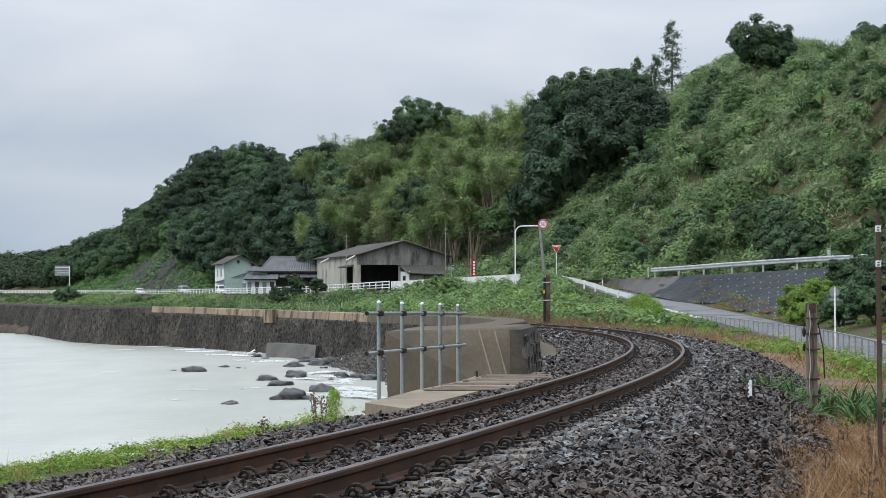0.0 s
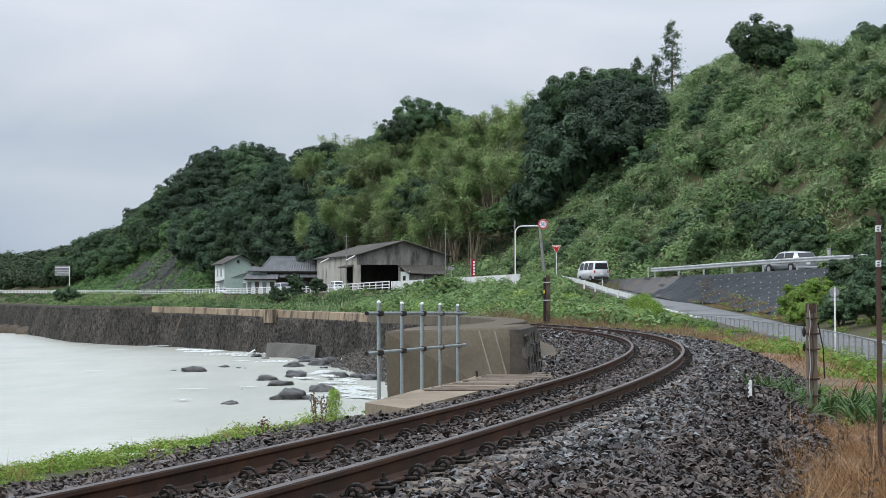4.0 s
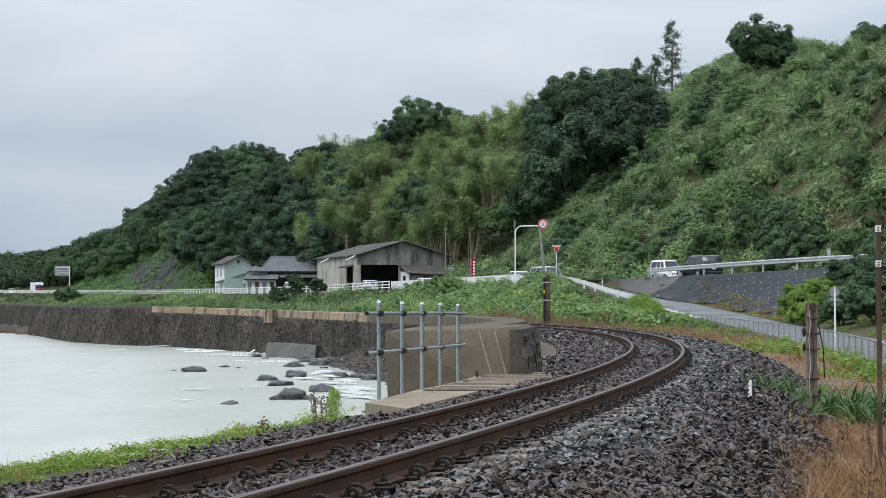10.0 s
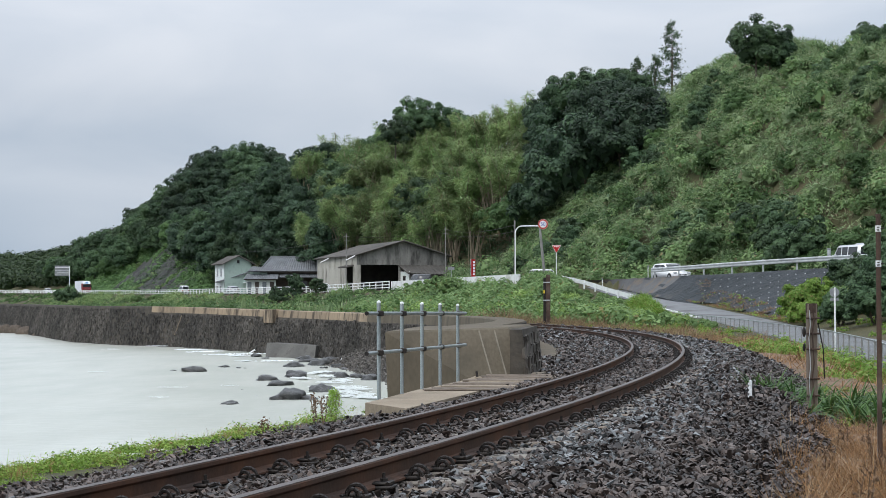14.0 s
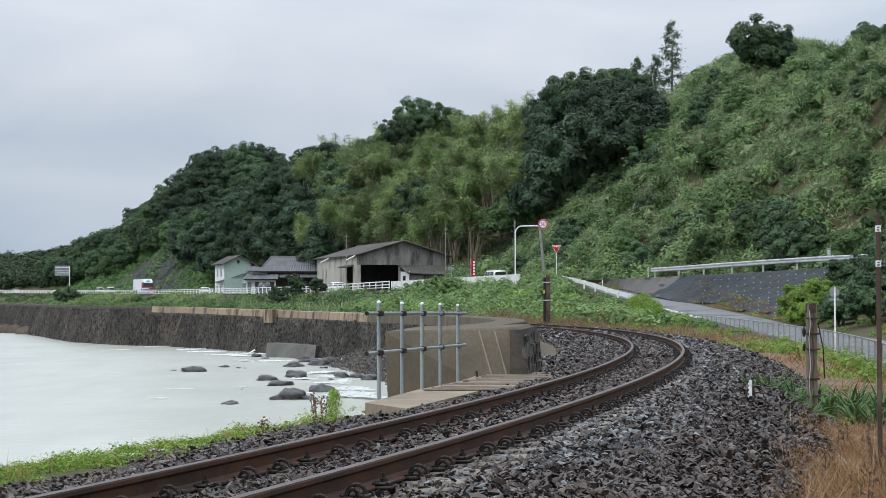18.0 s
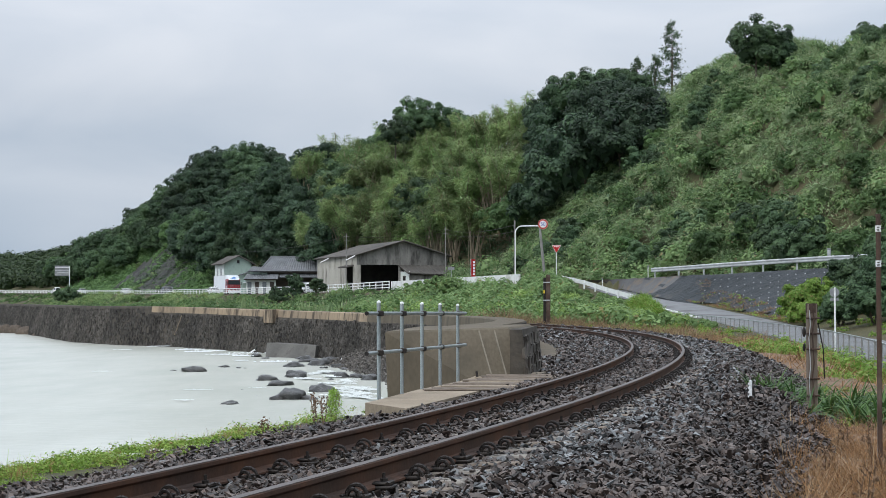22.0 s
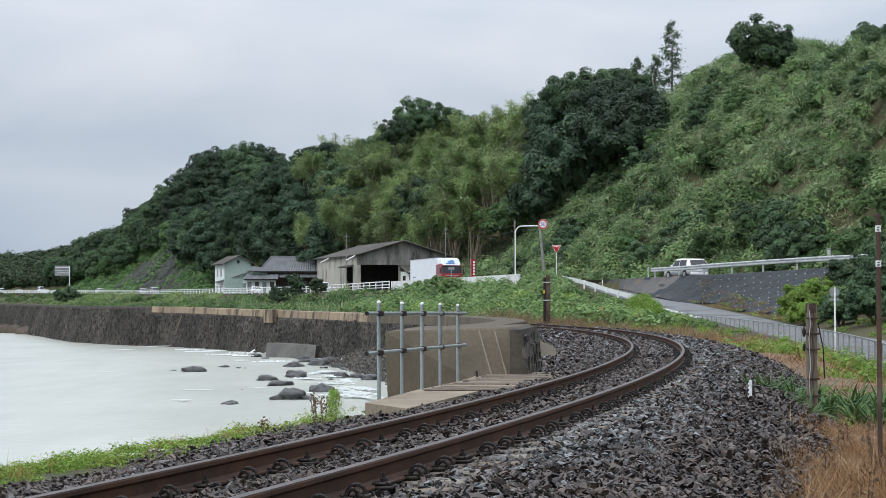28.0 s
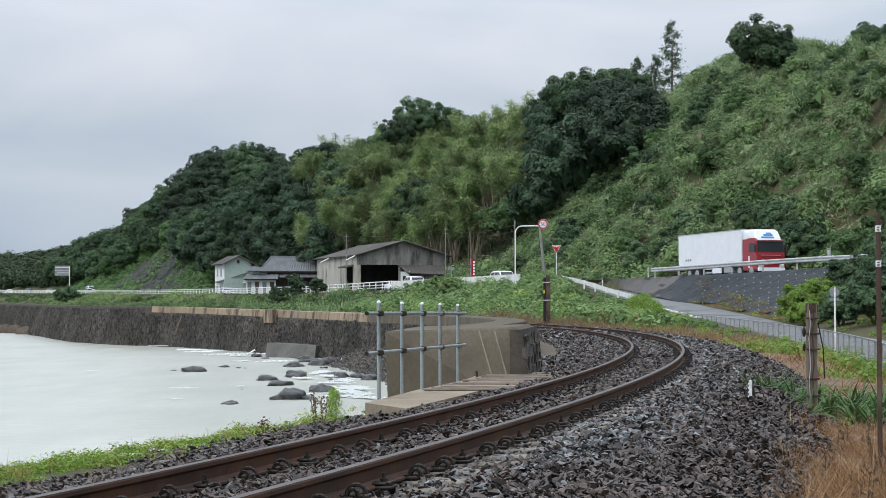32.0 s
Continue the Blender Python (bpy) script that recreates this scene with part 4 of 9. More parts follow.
M.update({
    # extra blue in the tree and kudzu greens puts bluish haze into the colour
    "leaf_dark": leaf_mat("dark_evergreen_leaf", (0.05, 0.09, 0.045), (0.12, 0.193, 0.088), 0.22, 0.8, patch=(0.5, 0.57, 0.6), patch_scale=0.3),
    # oak green, darkened further in place of shade in the hillside hollow
    "leaf_deep_shade": leaf_mat("shade_darkened_oak_leaf", (0.026, 0.05, 0.03), (0.07, 0.122, 0.06), 0.15, 0.7, patch=(0.55, 0.62, 0.66), patch_scale=0.3),
    "leaf_mid": leaf_mat("mid_green_leaf", (0.083, 0.153, 0.055), (0.16, 0.262, 0.098), 0.35, 0.8, patch=(0.6, 0.66, 0.66), patch_scale=0.3),
    "leaf_bamboo": leaf_mat("bamboo_leaf", (0.178, 0.255, 0.105), (0.325, 0.415, 0.185), 0.4, 0.75, dry=(0.30, 0.25, 0.12), dry_share=0.06, patch=(0.6, 0.7, 0.6)),
    "leaf_scrub": leaf_mat("scrub_leaf", (0.17, 0.275, 0.11), (0.28, 0.40, 0.165), 0.3, 0.1, dry=(0.33, 0.27, 0.15), dry_share=0.05, patch=(0.46, 0.53, 0.48), patch_scale=0.33),
    "leaf_kudzu": leaf_mat("kudzu_leaf", (0.16, 0.265, 0.098), (0.285, 0.41, 0.17), 0.35, 0.1, dry=(0.26, 0.23, 0.09), dry_share=0.05, patch=(0.55, 0.6, 0.55), patch_scale=0.45),
    "leaf_bright": leaf_mat("bright_weed_leaf", (0.13, 0.235, 0.04), (0.26, 0.40, 0.085), 0.4, 0.3, dry=(0.36, 0.30, 0.12), dry_share=0.06),
    "leaf_verge": leaf_mat("verge_weed_leaf", (0.20, 0.32, 0.055), (0.38, 0.51, 0.12), 0.4, 0.3, dry=(0.42, 0.30, 0.14), dry_share=0.06, patch=(0.75, 0.85, 0.7), patch_scale=2.0),
    "leaf_strap": leaf_mat("strap_leaf", (0.027, 0.073, 0.02), (0.10, 0.18, 0.05), 0.3, 0.3, rough=0.45),
    "dry_grass": leaf_mat("dry_brown_grass", (0.085, 0.042, 0.02), (0.47, 0.27, 0.13), 0.3, 0.2, dry=(0.54, 0.41, 0.26), dry_share=0.14),
    "straw_grass": leaf_mat("faded_straw_grass", (0.13, 0.085, 0.05), (0.36, 0.255, 0.155), 0.3, 0.2, dry=(0.22, 0.25, 0.1), dry_share=0.12),
    "leaf_bank": leaf_mat("yellow_green_bush_leaf", (0.19, 0.30, 0.075), (0.34, 0.47, 0.15), 0.35, 0.1, patch=(0.6, 0.66, 0.55), patch_scale=0.5),
    "dry_stem": leaf_mat("dry_stem", (0.10, 0.065, 0.042), (0.23, 0.15, 0.095), 0.1, 0.2),
    "leaf_far": leaf_mat("far_wood_leaf", (0.028, 0.05, 0.022), (0.062, 0.095, 0.036), 0.25, 0.3, patch=(0.6, 0.66, 0.7), patch_scale=0.08),
})


def arching(d, rng, noise=0.35):
    """Rotations that lay local y along outward, drooping directions, with local z kept upward."""
    y = d * np.array([1, 1, 0.55]) + np.array([0, 0, -0.12]) + rng.normal(0, noise, d.shape)
    y /= np.linalg.norm(y, axis=1)[:, None] + 1e-9
    z = np.array([0, 0, 1.0]) + rng.normal(0, 0.3, d.shape)
    z -= y * (z * y).sum(1)[:, None]
    z /= np.linalg.norm(z, axis=1)[:, None] + 1e-9
    return np.stack([np.cross(y, z), y, z], 2)


def mounds(pts, radii, k, shapes, leaf, rng, squash=0.85, hang=False, low=-0.3, out=None, core=0.8):
    """Rounded tufts: k three-cornered leaves over an inner layer of large ones at each point. out: the way that each tuft grows."""
    n = len(pts)
    d = rng.normal(0, 1, (n * k, 3))
    if out is not None:
        d += 0.9 * np.repeat(out, k, 0)
    d /= np.linalg.norm(d, axis=1)[:, None]
    d[:, 2] = np.where(d[:, 2] < low, -d[:, 2], d[:, 2])
    r = np.repeat(radii, k)
    pos = np.repeat(pts, k, 0) + d * (r * rng.uniform(0.8, 1.1, n * k))[:, None] * np.array([1, 1, squash])
    rot = arching(d, rng) if hang else facing(d + np.array([0, 0, 0.25]), rng, 0.32)
    v, f = scatter(shapes, None, pos, np.repeat(np.clip(radii / radii.mean(), 0.7, 1.3), k) * leaf * rng.uniform(0.6, 1.35, n * k), rot, rng)
    if not core:
        return v, f
    m = 10
    d = rng.normal(0, 1, (n * m, 3))
    d /= np.linalg.norm(d, axis=1)[:, None]
    r = np.repeat(radii, m)
    c = np.repeat(pts, m, 0) + d * (r * core * rng.uniform(0.35, 1.0, n * m))[:, None] * np.array([1, 1, squash])
    cv, cf = scatter(TRI, None, c, r * rng.uniform(0.7, 1.1, n * m), facing(d, rng, 0.5), rng)
    return np.concatenate([v, cv]), np.concatenate([f, cf + len(v)])


def crown_arrays(rng, rx, rz, clumps, leaves, size, low=-0.5):
    """Leafy tufts packed over an uneven dome: centre at 0, half width rx, half height rz."""
    a, u = rng.uniform(0, 2 * math.pi, clumps), rng.uniform(low, 1, clumps)
    s = np.sqrt(1 - u * u)
    swell = 1 + 0.16 * np.sin(3 * a + 1.0 + 4 * u) + 0.1 * np.sin(5 * a - 3 * u) + rng.uniform(-0.14, 0.1, clumps)
    o = np.stack([s * np.cos(a), s * np.sin(a), u], 1)
    r = rng.uniform(0.16, 0.34, clumps) * rx
    c = o * np.array([rx, rx, rz]) * (0.82 * swell)[:, None]
    v, f = mounds(c, r, leaves, TRI, size, rng, 0.8, out=o + np.array([0, 0, 0.3]), core=0.66)
    d = rng.normal(0, 1, (110, 3))
    d /= np.linalg.norm(d, axis=1)[:, None]
    hv, hf = scatter(TRI, None, d * np.array([rx, rx, rz]) * rng.uniform(0.3, 0.62, 110)[:, None], rx * rng.uniform(0.3, 0.5, 110), facing(d, rng, 0.5), rng)
    return np.concatenate([v, hv]), np.concatenate([f, hf + len(v)])


def limb_tree(name, label, rng, height, rx, rz, material, clumps=34, leaves=90, size=0.45, trunk=0.2):
    """A broadleaf tree: tapered trunk, limbs, and a crown of clumped leaves."""
    t = thing(name, label, "tree")
    bm = bmesh.new()
    top = height - rz * 1.3
    z, x, y, r = -0.4, 0.0, 0.0, trunk
    rings, forks = [], []
    for k in range(5):
        rings.append([bm.verts.new((x + r * math.cos(a), y + r * math.sin(a), z)) for a in np.arange(8) * math.pi / 4])
        if k > 1:
            forks.append((x, y, z, r))
        x, y, z, r = x + rng.uniform(-0.15, 0.15), y + rng.uniform(-0.15, 0.15), z + 0.1 + (top + rz * 0.6) / 4, r * 0.8
    for r0, r1 in zip(rings[:-1], rings[1:]):
        for j in range(8):
            bm.faces.new((r0[j], r0[(j + 1) % 8], r1[(j + 1) % 8], r1[j]))
    bm.faces.new(rings[-1])
    part("trunk", bm, "bark", t)
    for x, y, z, r in forks * 2:
        bm = bmesh.new()
        a, l = rng.uniform(0, 2 * math.pi), rng.uniform(0.5, 0.85) * rx
        tube(bm, (x, y, z - 0.1), (x + l * math.cos(a), y + l * math.sin(a), z + l * rng.uniform(0.3, 0.8)), r * 0.55, 6, r * 0.15)
        part("limb", bm, "bark", t)
    v, f = crown_arrays(rng, rx, rz, clumps, leaves, size)
    v[:, 2] += height - rz
    mesh_from("crown", v, f, material, t)
    return t


def bamboo_clump(rng, height, culms, label, material="leaf_bamboo", bare=0.42):
    """A stand of leaning bamboo: bent culms and drooping feathery leaf plumes."""
    t = thing("bamboo_clump", label, "bamboo")
    bm = bmesh.new()
    pos, siz, way = [], [], []
    for k in range(culms):
        a, r0 = rng.uniform(0, 2 * math.pi), rng.uniform(0, 2.5)
        h = height * rng.uniform(0.68, 1.02)
        lx, ly = rng.uniform(-0.36, 0.36), rng.uniform(-0.3, 0.2)
        pts = []
        for j in range(6):
            q = j / 5
            pts.append((r0 * math.cos(a) + lx * h * q ** 2.2, r0 * math.sin(a) + ly * h * q ** 2.2, h * q * (1 - 0.08 * q) - 0.3))
        for p0, p1 in zip(pts[:-1], pts[1:]):
            tube(bm, p0, p1, 0.07, 5, 0.055)
        for j in range(70):
            q = bare + (1 - bare) * rng.random() ** 0.7
            p = np.array([np.interp(q * 5, range(6), [w[i] for w in pts]) for i in range(3)])
            w = 0.22 + 0.85 * math.sin(min(1.0, (q - 0.35) * 1.5) * math.pi * 0.8)
            b = rng.uniform(0, 2 * math.pi)
            for _ in range(4):
                pos.append(p + np.array([math.cos(b) * w * rng.uniform(0.1, 1), math.sin(b) * w * rng.uniform(0.1, 1), rng.uniform(-0.3, 0.35)]))
                siz.append(rng.uniform(0.5, 1.15))
                way.append((math.cos(b), math.sin(b), 0.25))
    tagged(part("culm_stand", bm, "bamboo", t, "thin yellow-green bamboo culms"), kind="stuff")
    v, f = scatter(SPRIG, None, np.array(pos), np.array(siz), arching(np.array(way), rng, 0.4), rng)
    mesh_from("foliage", v, f, material, t)
    return t


def conifer(rng, height, spread_r, label):
    """A tall thin cedar with sparse tufted whorls of branches."""
    t = thing("cedar_tree", label, "tree")
    bm = bmesh.new()
    tube(bm, (0, 0, -0.4), (0.1, 0, height * 0.55), 0.2, 8, 0.13)
    tube(bm, (0.1, 0, height * 0.55), (0.05, 0.1, height), 0.13, 8, 0.03)
    pos = []
    z = height * 0.2
    while z < height:
        q = (z / height - 0.2) / 0.8
        l = spread_r * (1.0 - 0.72 * q) * rng.uniform(0.55, 1.25)
        a = rng.uniform(0, 2 * math.pi)
        e = (l * math.cos(a), l * math.sin(a), z + l * 0.12)
        tube(bm, (0.07, 0.03, z), e, 0.045, 5, 0.015)
        c = rng.normal(0, 1, (90, 3)) * (0.2 * l + 0.12, 0.2 * l + 0.12, 0.26)
        k = rng.uniform(0.5, 1.05, 90)
        pos.append(c + np.array(e)[None] * k[:, None] * [1, 1, 0] + np.array([0, 0, z + 0.1]))
        z += rng.uniform(0.22, 0.42)
    part("trunk", bm, "bark", t)
    pos = np.concatenate(pos)
    v, f = scatter(TRI, None, pos, rng.uniform(0.2, 0.42, len(pos)), turns(len(pos), rng, 1.2), rng)
    mesh_from("crown", v, f, "leaf_dark", t)
    return t


def hill_t(x, y):
    return nearest(np.asarray(x, float), np.asarray(y, float), EDGE)


def plant_hills():
    rng = np.random.default_rng(21)
    pool = {
        "dark": [limb_tree("evergreen_tree", "dark evergreen broadleaf tree with a rounded clumpy crown on the hillside", rng, h, rx, rz, "leaf_dark", 66, 150, 0.44)
                 for h, rx, rz in ((10.0, 5.6, 5.0), (11.0, 6.3, 5.6), (9.0, 5.0, 4.4), (11.5, 5.0, 6.0))],
        "deep": [limb_tree("evergreen_oak", "dense evergreen oak, its dark green deepened in place of hillside shade", rng, h, rx, rz, "leaf_deep_shade", 70, 150, 0.46) for h, rx, rz in ((11.0, 6.4, 5.6), (10.0, 5.6, 5.0))],
        "mid": [limb_tree("broadleaf_tree", "mid-green broadleaf tree on the hillside", rng, h, rx, rz, "leaf_mid", 56, 140, 0.4) for h, rx, rz in ((8.5, 4.6, 4.2), (7.5, 4.0, 3.6))],
        "bamboo": [bamboo_clump(rng, h, 13, "tall feathery bamboo clump leaning on the hillside") for h in (9.5, 11.0, 8.5)],
        "tall_bamboo": [bamboo_clump(rng, h, 20, "tall leaning bamboo with bare pale culms below its plumes", bare=0.68) for h in (13.5, 12.0, 14.5)],
    }
    spots = []
    tries = rng.uniform((-250, 140), (150, 640), (60000, 2))
    t, zr, ey = hill_t(tries[:, 0], tries[:, 1])
    gz = ground_z(tries[:, 0], tries[:, 1])
    t0 = np.interp(ey, [a[0] for a in HILL], [a[3] for a in HILL])
    wd = np.interp(ey, [a[0] for a in HILL], [a[2] for a in HILL])
    az = tries[:, 0] / tries[:, 1]
    el = (gz - EYE_Z) / tries[:, 1]
    ok = (t > t0 + np.where(ey > 215, 5.0, 2.0)) & (t < t0 + wd + 6) & (az > -0.285) & (az < 0.152) & (gz > 3.2)
    # the open scrub slope stays clear of trees, and so does the rock cutting
    line = np.interp(az, [0.0, 0.022, 0.072, 0.105, 0.139, 0.16], [0.0, 0.026, 0.050, 0.072, 0.108, 0.2])
    ok &= ~((az > 0.0) & (el < line))
    ok &= ~((az < -0.15) & (az > -0.188) & (el < 0.03))
    # nothing rises above the saddle where the lone cedar stands
    ok &= ~((az > 0.112) & (az < 0.165) & (el + 11.5 / tries[:, 1] > np.interp(az, [0.112, 0.135, 0.16], [0.142, 0.134, 0.128])))
    grid = {}
    bamboo_at = lambda a, e: -0.08 < a < np.interp(e, [0.034, 0.06, 0.082, 0.1], [0.035, 0.047, 0.06, 0.066]) and not (-0.045 < a < -0.008 and e > 0.088)
    for i in np.nonzero(ok)[0]:
        x, y = tries[i]
        sp = 6.4 if y < 330 else 7.0 if y < 450 else 7.8
        sp = 5.0 if bamboo_at(az[i], el[i]) else sp
        key = (int(x // 9), int(y // 9))
        near = [q for a in (-1, 0, 1) for b in (-1, 0, 1) for q in grid.get((key[0] + a, key[1] + b), ())]
        if any((q[0] - x) ** 2 + (q[1] - y) ** 2 < sp * sp for q in near):
            continue
        grid.setdefault(key, []).append((x, y))
        a, e = az[i], el[i]
        if bamboo_at(a, e) and rng.random() < (0.96 if a > -0.05 else 0.62):
            kind = "bamboo" if e > 0.062 or rng.random() < 0.1 else "tall_bamboo"
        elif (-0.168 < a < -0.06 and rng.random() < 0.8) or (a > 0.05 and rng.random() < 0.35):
            # trees of the hollow get the shade-darkened leaves
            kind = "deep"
        elif a < -0.175:
            kind = "mid" if rng.random() < 0.62 else "dark"
        else:
            kind = "dark" if rng.random() < 0.86 else "mid"
        spots.append((x, y, gz[i], kind))
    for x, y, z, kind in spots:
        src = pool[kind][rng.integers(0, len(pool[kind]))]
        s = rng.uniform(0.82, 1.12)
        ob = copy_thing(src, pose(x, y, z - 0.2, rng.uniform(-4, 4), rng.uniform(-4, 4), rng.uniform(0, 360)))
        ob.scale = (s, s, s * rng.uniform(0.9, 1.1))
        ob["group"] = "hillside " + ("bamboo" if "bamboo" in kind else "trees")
    for k in pool.values():
        for o in k:
            for c in list(o.children_recursive):
                bpy.data.objects.remove(c)
            bpy.data.objects.remove(o)


plant_hills()


def plant_far_woods():
    """Woods on the farthest hills along the coast."""
    rng = np.random.default_rng(33)
    p = rng.uniform((-420, 520), (-90, 1080), (40000, 2))
    t, zr, ey = hill_t(p[:, 0], p[:, 1])
    z = ground_z(p[:, 0], p[:, 1])
    az = p[:, 0] / p[:, 1]
    ok = (t > 16) & (t < 110) & (az > -0.29) & (az < -0.13) & (p[:, 1] > 560 + 0 * az)
    p, z = p[ok][:2600], z[ok][:2600]
    r = rng.uniform(2.2, 4.6, len(p))
    v, f = mounds(np.stack([p[:, 0], p[:, 1], z + r * 0.9], 1), r, 55, TRI, 1.15, rng, 1.05, core=0.7)
    tagged(mesh_from("far_woods", v, f, "leaf_far"), "green woods covering the distant coastal hills", "woods", kind="stuff")


plant_far_woods()


def build_scrub():
    """Kudzu, dwarf bamboo and shrubs over the open slope above the road: swelling tufts with hollows between."""
    rng = np.random.default_rng(5)
    p = rng.uniform((0, 118), (78, 262), (60000, 2))
    t, zr, ey = hill_t(p[:, 0], p[:, 1])
    z = ground_z(p[:, 0], p[:, 1])
    az, el = p[:, 0] / p[:, 1], (z - EYE_Z) / p[:, 1]
    line = np.interp(az, [0.0, 0.022, 0.072, 0.105, 0.139, 0.16], [0.03, 0.05, 0.08, 0.10, 0.14, 0.5])
    ok = (t > 9.0) & (t < 68) & (az > 0.005) & (az < 0.30) & (el < line)
    p, z, t = p[ok][:4600], z[ok][:4600], t[ok][:4600]
    z = z + 1.9 * np.clip(wobble(p[:, 0], p[:, 1], 0.36, 2.0), -0.2, 1.0)
    n = len(p)
    size = rng.uniform(0.45, 1.25, n) + 0.8 * np.clip(wobble(p[:, 0], p[:, 1], 0.5, 1.0), 0, 1)
    kind = rng.random(n) + 0.35 * np.clip(wobble(p[:, 0], p[:, 1], 0.16, 4.0), -1, 1) - 0.3 * np.clip((20 - t) / 8, 0, 1)
    pts = np.stack([p[:, 0], p[:, 1], z + 0.3 * size], 1)
    for lo, hi, shapes, name, mt, lab, leaf, hang in ((-9, 0.3, TRI, "hillside_creeper", "leaf_scrub", "dense green creeper mounds on the slope", 0.3, False),
                                                      (0.3, 0.86, SPRIG, "hillside_grass", "leaf_grass", "feathery grey-green dwarf bamboo arching over the slope", 0.46, True),
                                                      (0.86, 9, TRI, "hillside_shrub_growth", "leaf_lush", "darker lush shrubs among the creeper", 0.27, False)):
        sel = (kind >= lo) & (kind < hi)
        v, f = mounds(pts[sel], size[sel], 150, shapes, leaf, rng, 0.95, hang, core=0.6)
        tagged(mesh_from(name, v, f, mt), lab, "scrub", kind="stuff")


M["leaf_grass"] = leaf_mat("dwarf_bamboo_leaf", (0.225, 0.31, 0.15), (0.35, 0.44, 0.23), 0.3, 0.1, dry=(0.36, 0.31, 0.2), dry_share=0.08, patch=(0.52, 0.6, 0.56), patch_scale=0.3)
M["leaf_lush"] = leaf_mat("lush_shrub_leaf", (0.05, 0.105, 0.038), (0.115, 0.19, 0.068), 0.35, 0.1, patch=(0.7, 0.75, 0.7), patch_scale=0.15)
build_scrub()


def plant_slope_bushes():
    rng = np.random.default_rng(61)
    src = [limb_tree("slope_bush", "rounded green bush growing out of the creeper slope", rng, h, rx, rz, m, 36, 110, 0.2, 0.07) for h, rx, rz, m in ((3.2, 1.7, 1.6, "leaf_mid"), (2.6, 1.9, 1.4, "leaf_lush"), (3.8, 1.6, 1.9, "leaf_dark"))]
    p = rng.uniform((4, 120), (76, 250), (6000, 2))
    t, zr, ey = hill_t(p[:, 0], p[:, 1])
    z = ground_z(p[:, 0], p[:, 1])
    az, el = p[:, 0] / p[:, 1], (z - EYE_Z) / p[:, 1]
    line = np.interp(az, [0.0, 0.022, 0.072, 0.105, 0.139, 0.16], [0.03, 0.05, 0.08, 0.10, 0.14, 0.5])
    ok = (t > 11.0) & (t < 50) & (az > 0.02) & (az < 0.28) & (el < line)
    for (x, y), zz in list(zip(p[ok], z[ok]))[:80]:
        s = rng.uniform(0.6, 1.15)
        ob = copy_thing(src[rng.integers(0, 3)], pose(x, y, zz - 0.3, 0, 0, rng.uniform(0, 360)))
        ob.scale = (s, s, s)
        ob["group"] = "slope bushes"
    # dark bushes standing close behind the road
    for k in range(26):
        x0, y0, zz = edge_between(104, 168)[rng.integers(0, 60)]
        tt = rng.uniform(9.5, 14.5)
        x, y = x0 + 0.91 * tt, y0 + 0.41 * tt
        s = rng.uniform(0.8, 1.3)
        ob = copy_thing(src[(0, 2, 1, 2)[k % 4]], pose(x, y, float(ground_z(np.array([x]), np.array([y]))[0]) - 0.5, 0, 0, rng.uniform(0, 360)))
        ob.scale = (s, s, s)
        ob["group"] = "slope bushes"
    for o in src:
        for c in list(o.children_recursive):
            bpy.data.objects.remove(c)
        bpy.data.objects.remove(o)


plant_slope_bushes()


def plant_undergrowth():
    """Undergrowth below the trees."""
    rng = np.random.default_rng(51)
    for name, label, lo, hi, n0, mt, size, k, leaf, keep in (
            ("undergrowth", "dark undergrowth beneath the hillside trees", (-160, 160), (60, 480), 12500, "leaf_dark", (0.8, 1.8), 16, 0.55, 1),):
        p = rng.uniform(lo, hi, (60000, 2))
        t, zr, ey = hill_t(p[:, 0], p[:, 1])
        z = ground_z(p[:, 0], p[:, 1])
        az, el = p[:, 0] / p[:, 1], (z - EYE_Z) / p[:, 1]
        line = np.interp(az, [0.0, 0.022, 0.072, 0.105, 0.139, 0.16], [0.03, 0.05, 0.08, 0.10, 0.14, 0.5])
        t0 = np.interp(ey, [a[0] for a in HILL], [a[3] for a in HILL])
        wd = np.interp(ey, [a[0] for a in HILL], [a[2] for a in HILL])
        ok = (t > t0 + 1) & (t < t0 + wd + 2) & (z > 3.2)
        ok &= ((az > 0.02) & (az < 0.3) & (el < line)) if keep == 0 else ((az > -0.21) & (az < 0.16) & (el > line - 0.05))
        p, z = p[ok][:n0], z[ok][:n0]
        s = rng.uniform(size[0], size[1], len(p))
        d = rng.normal(0, 1, (len(p) * k, 3))
        d /= np.linalg.norm(d, axis=1)[:, None]
        d[:, 2] = np.abs(d[:, 2]) * 1.1
        sr = np.repeat(s, k)
        pos = np.repeat(np.stack([p[:, 0], p[:, 1], z], 1), k, 0) + d * (sr * rng.uniform(0.7, 1.0, len(sr)))[:, None]
        v, f = scatter(TRI + SPRIG, None, pos, leaf * rng.uniform(0.6, 1.3, len(sr)), turns(len(sr), rng, 0.9), rng)
        tagged(mesh_from(name, v, f, mt), label, "scrub" if keep == 0 else "undergrowth", kind="stuff")


plant_undergrowth()


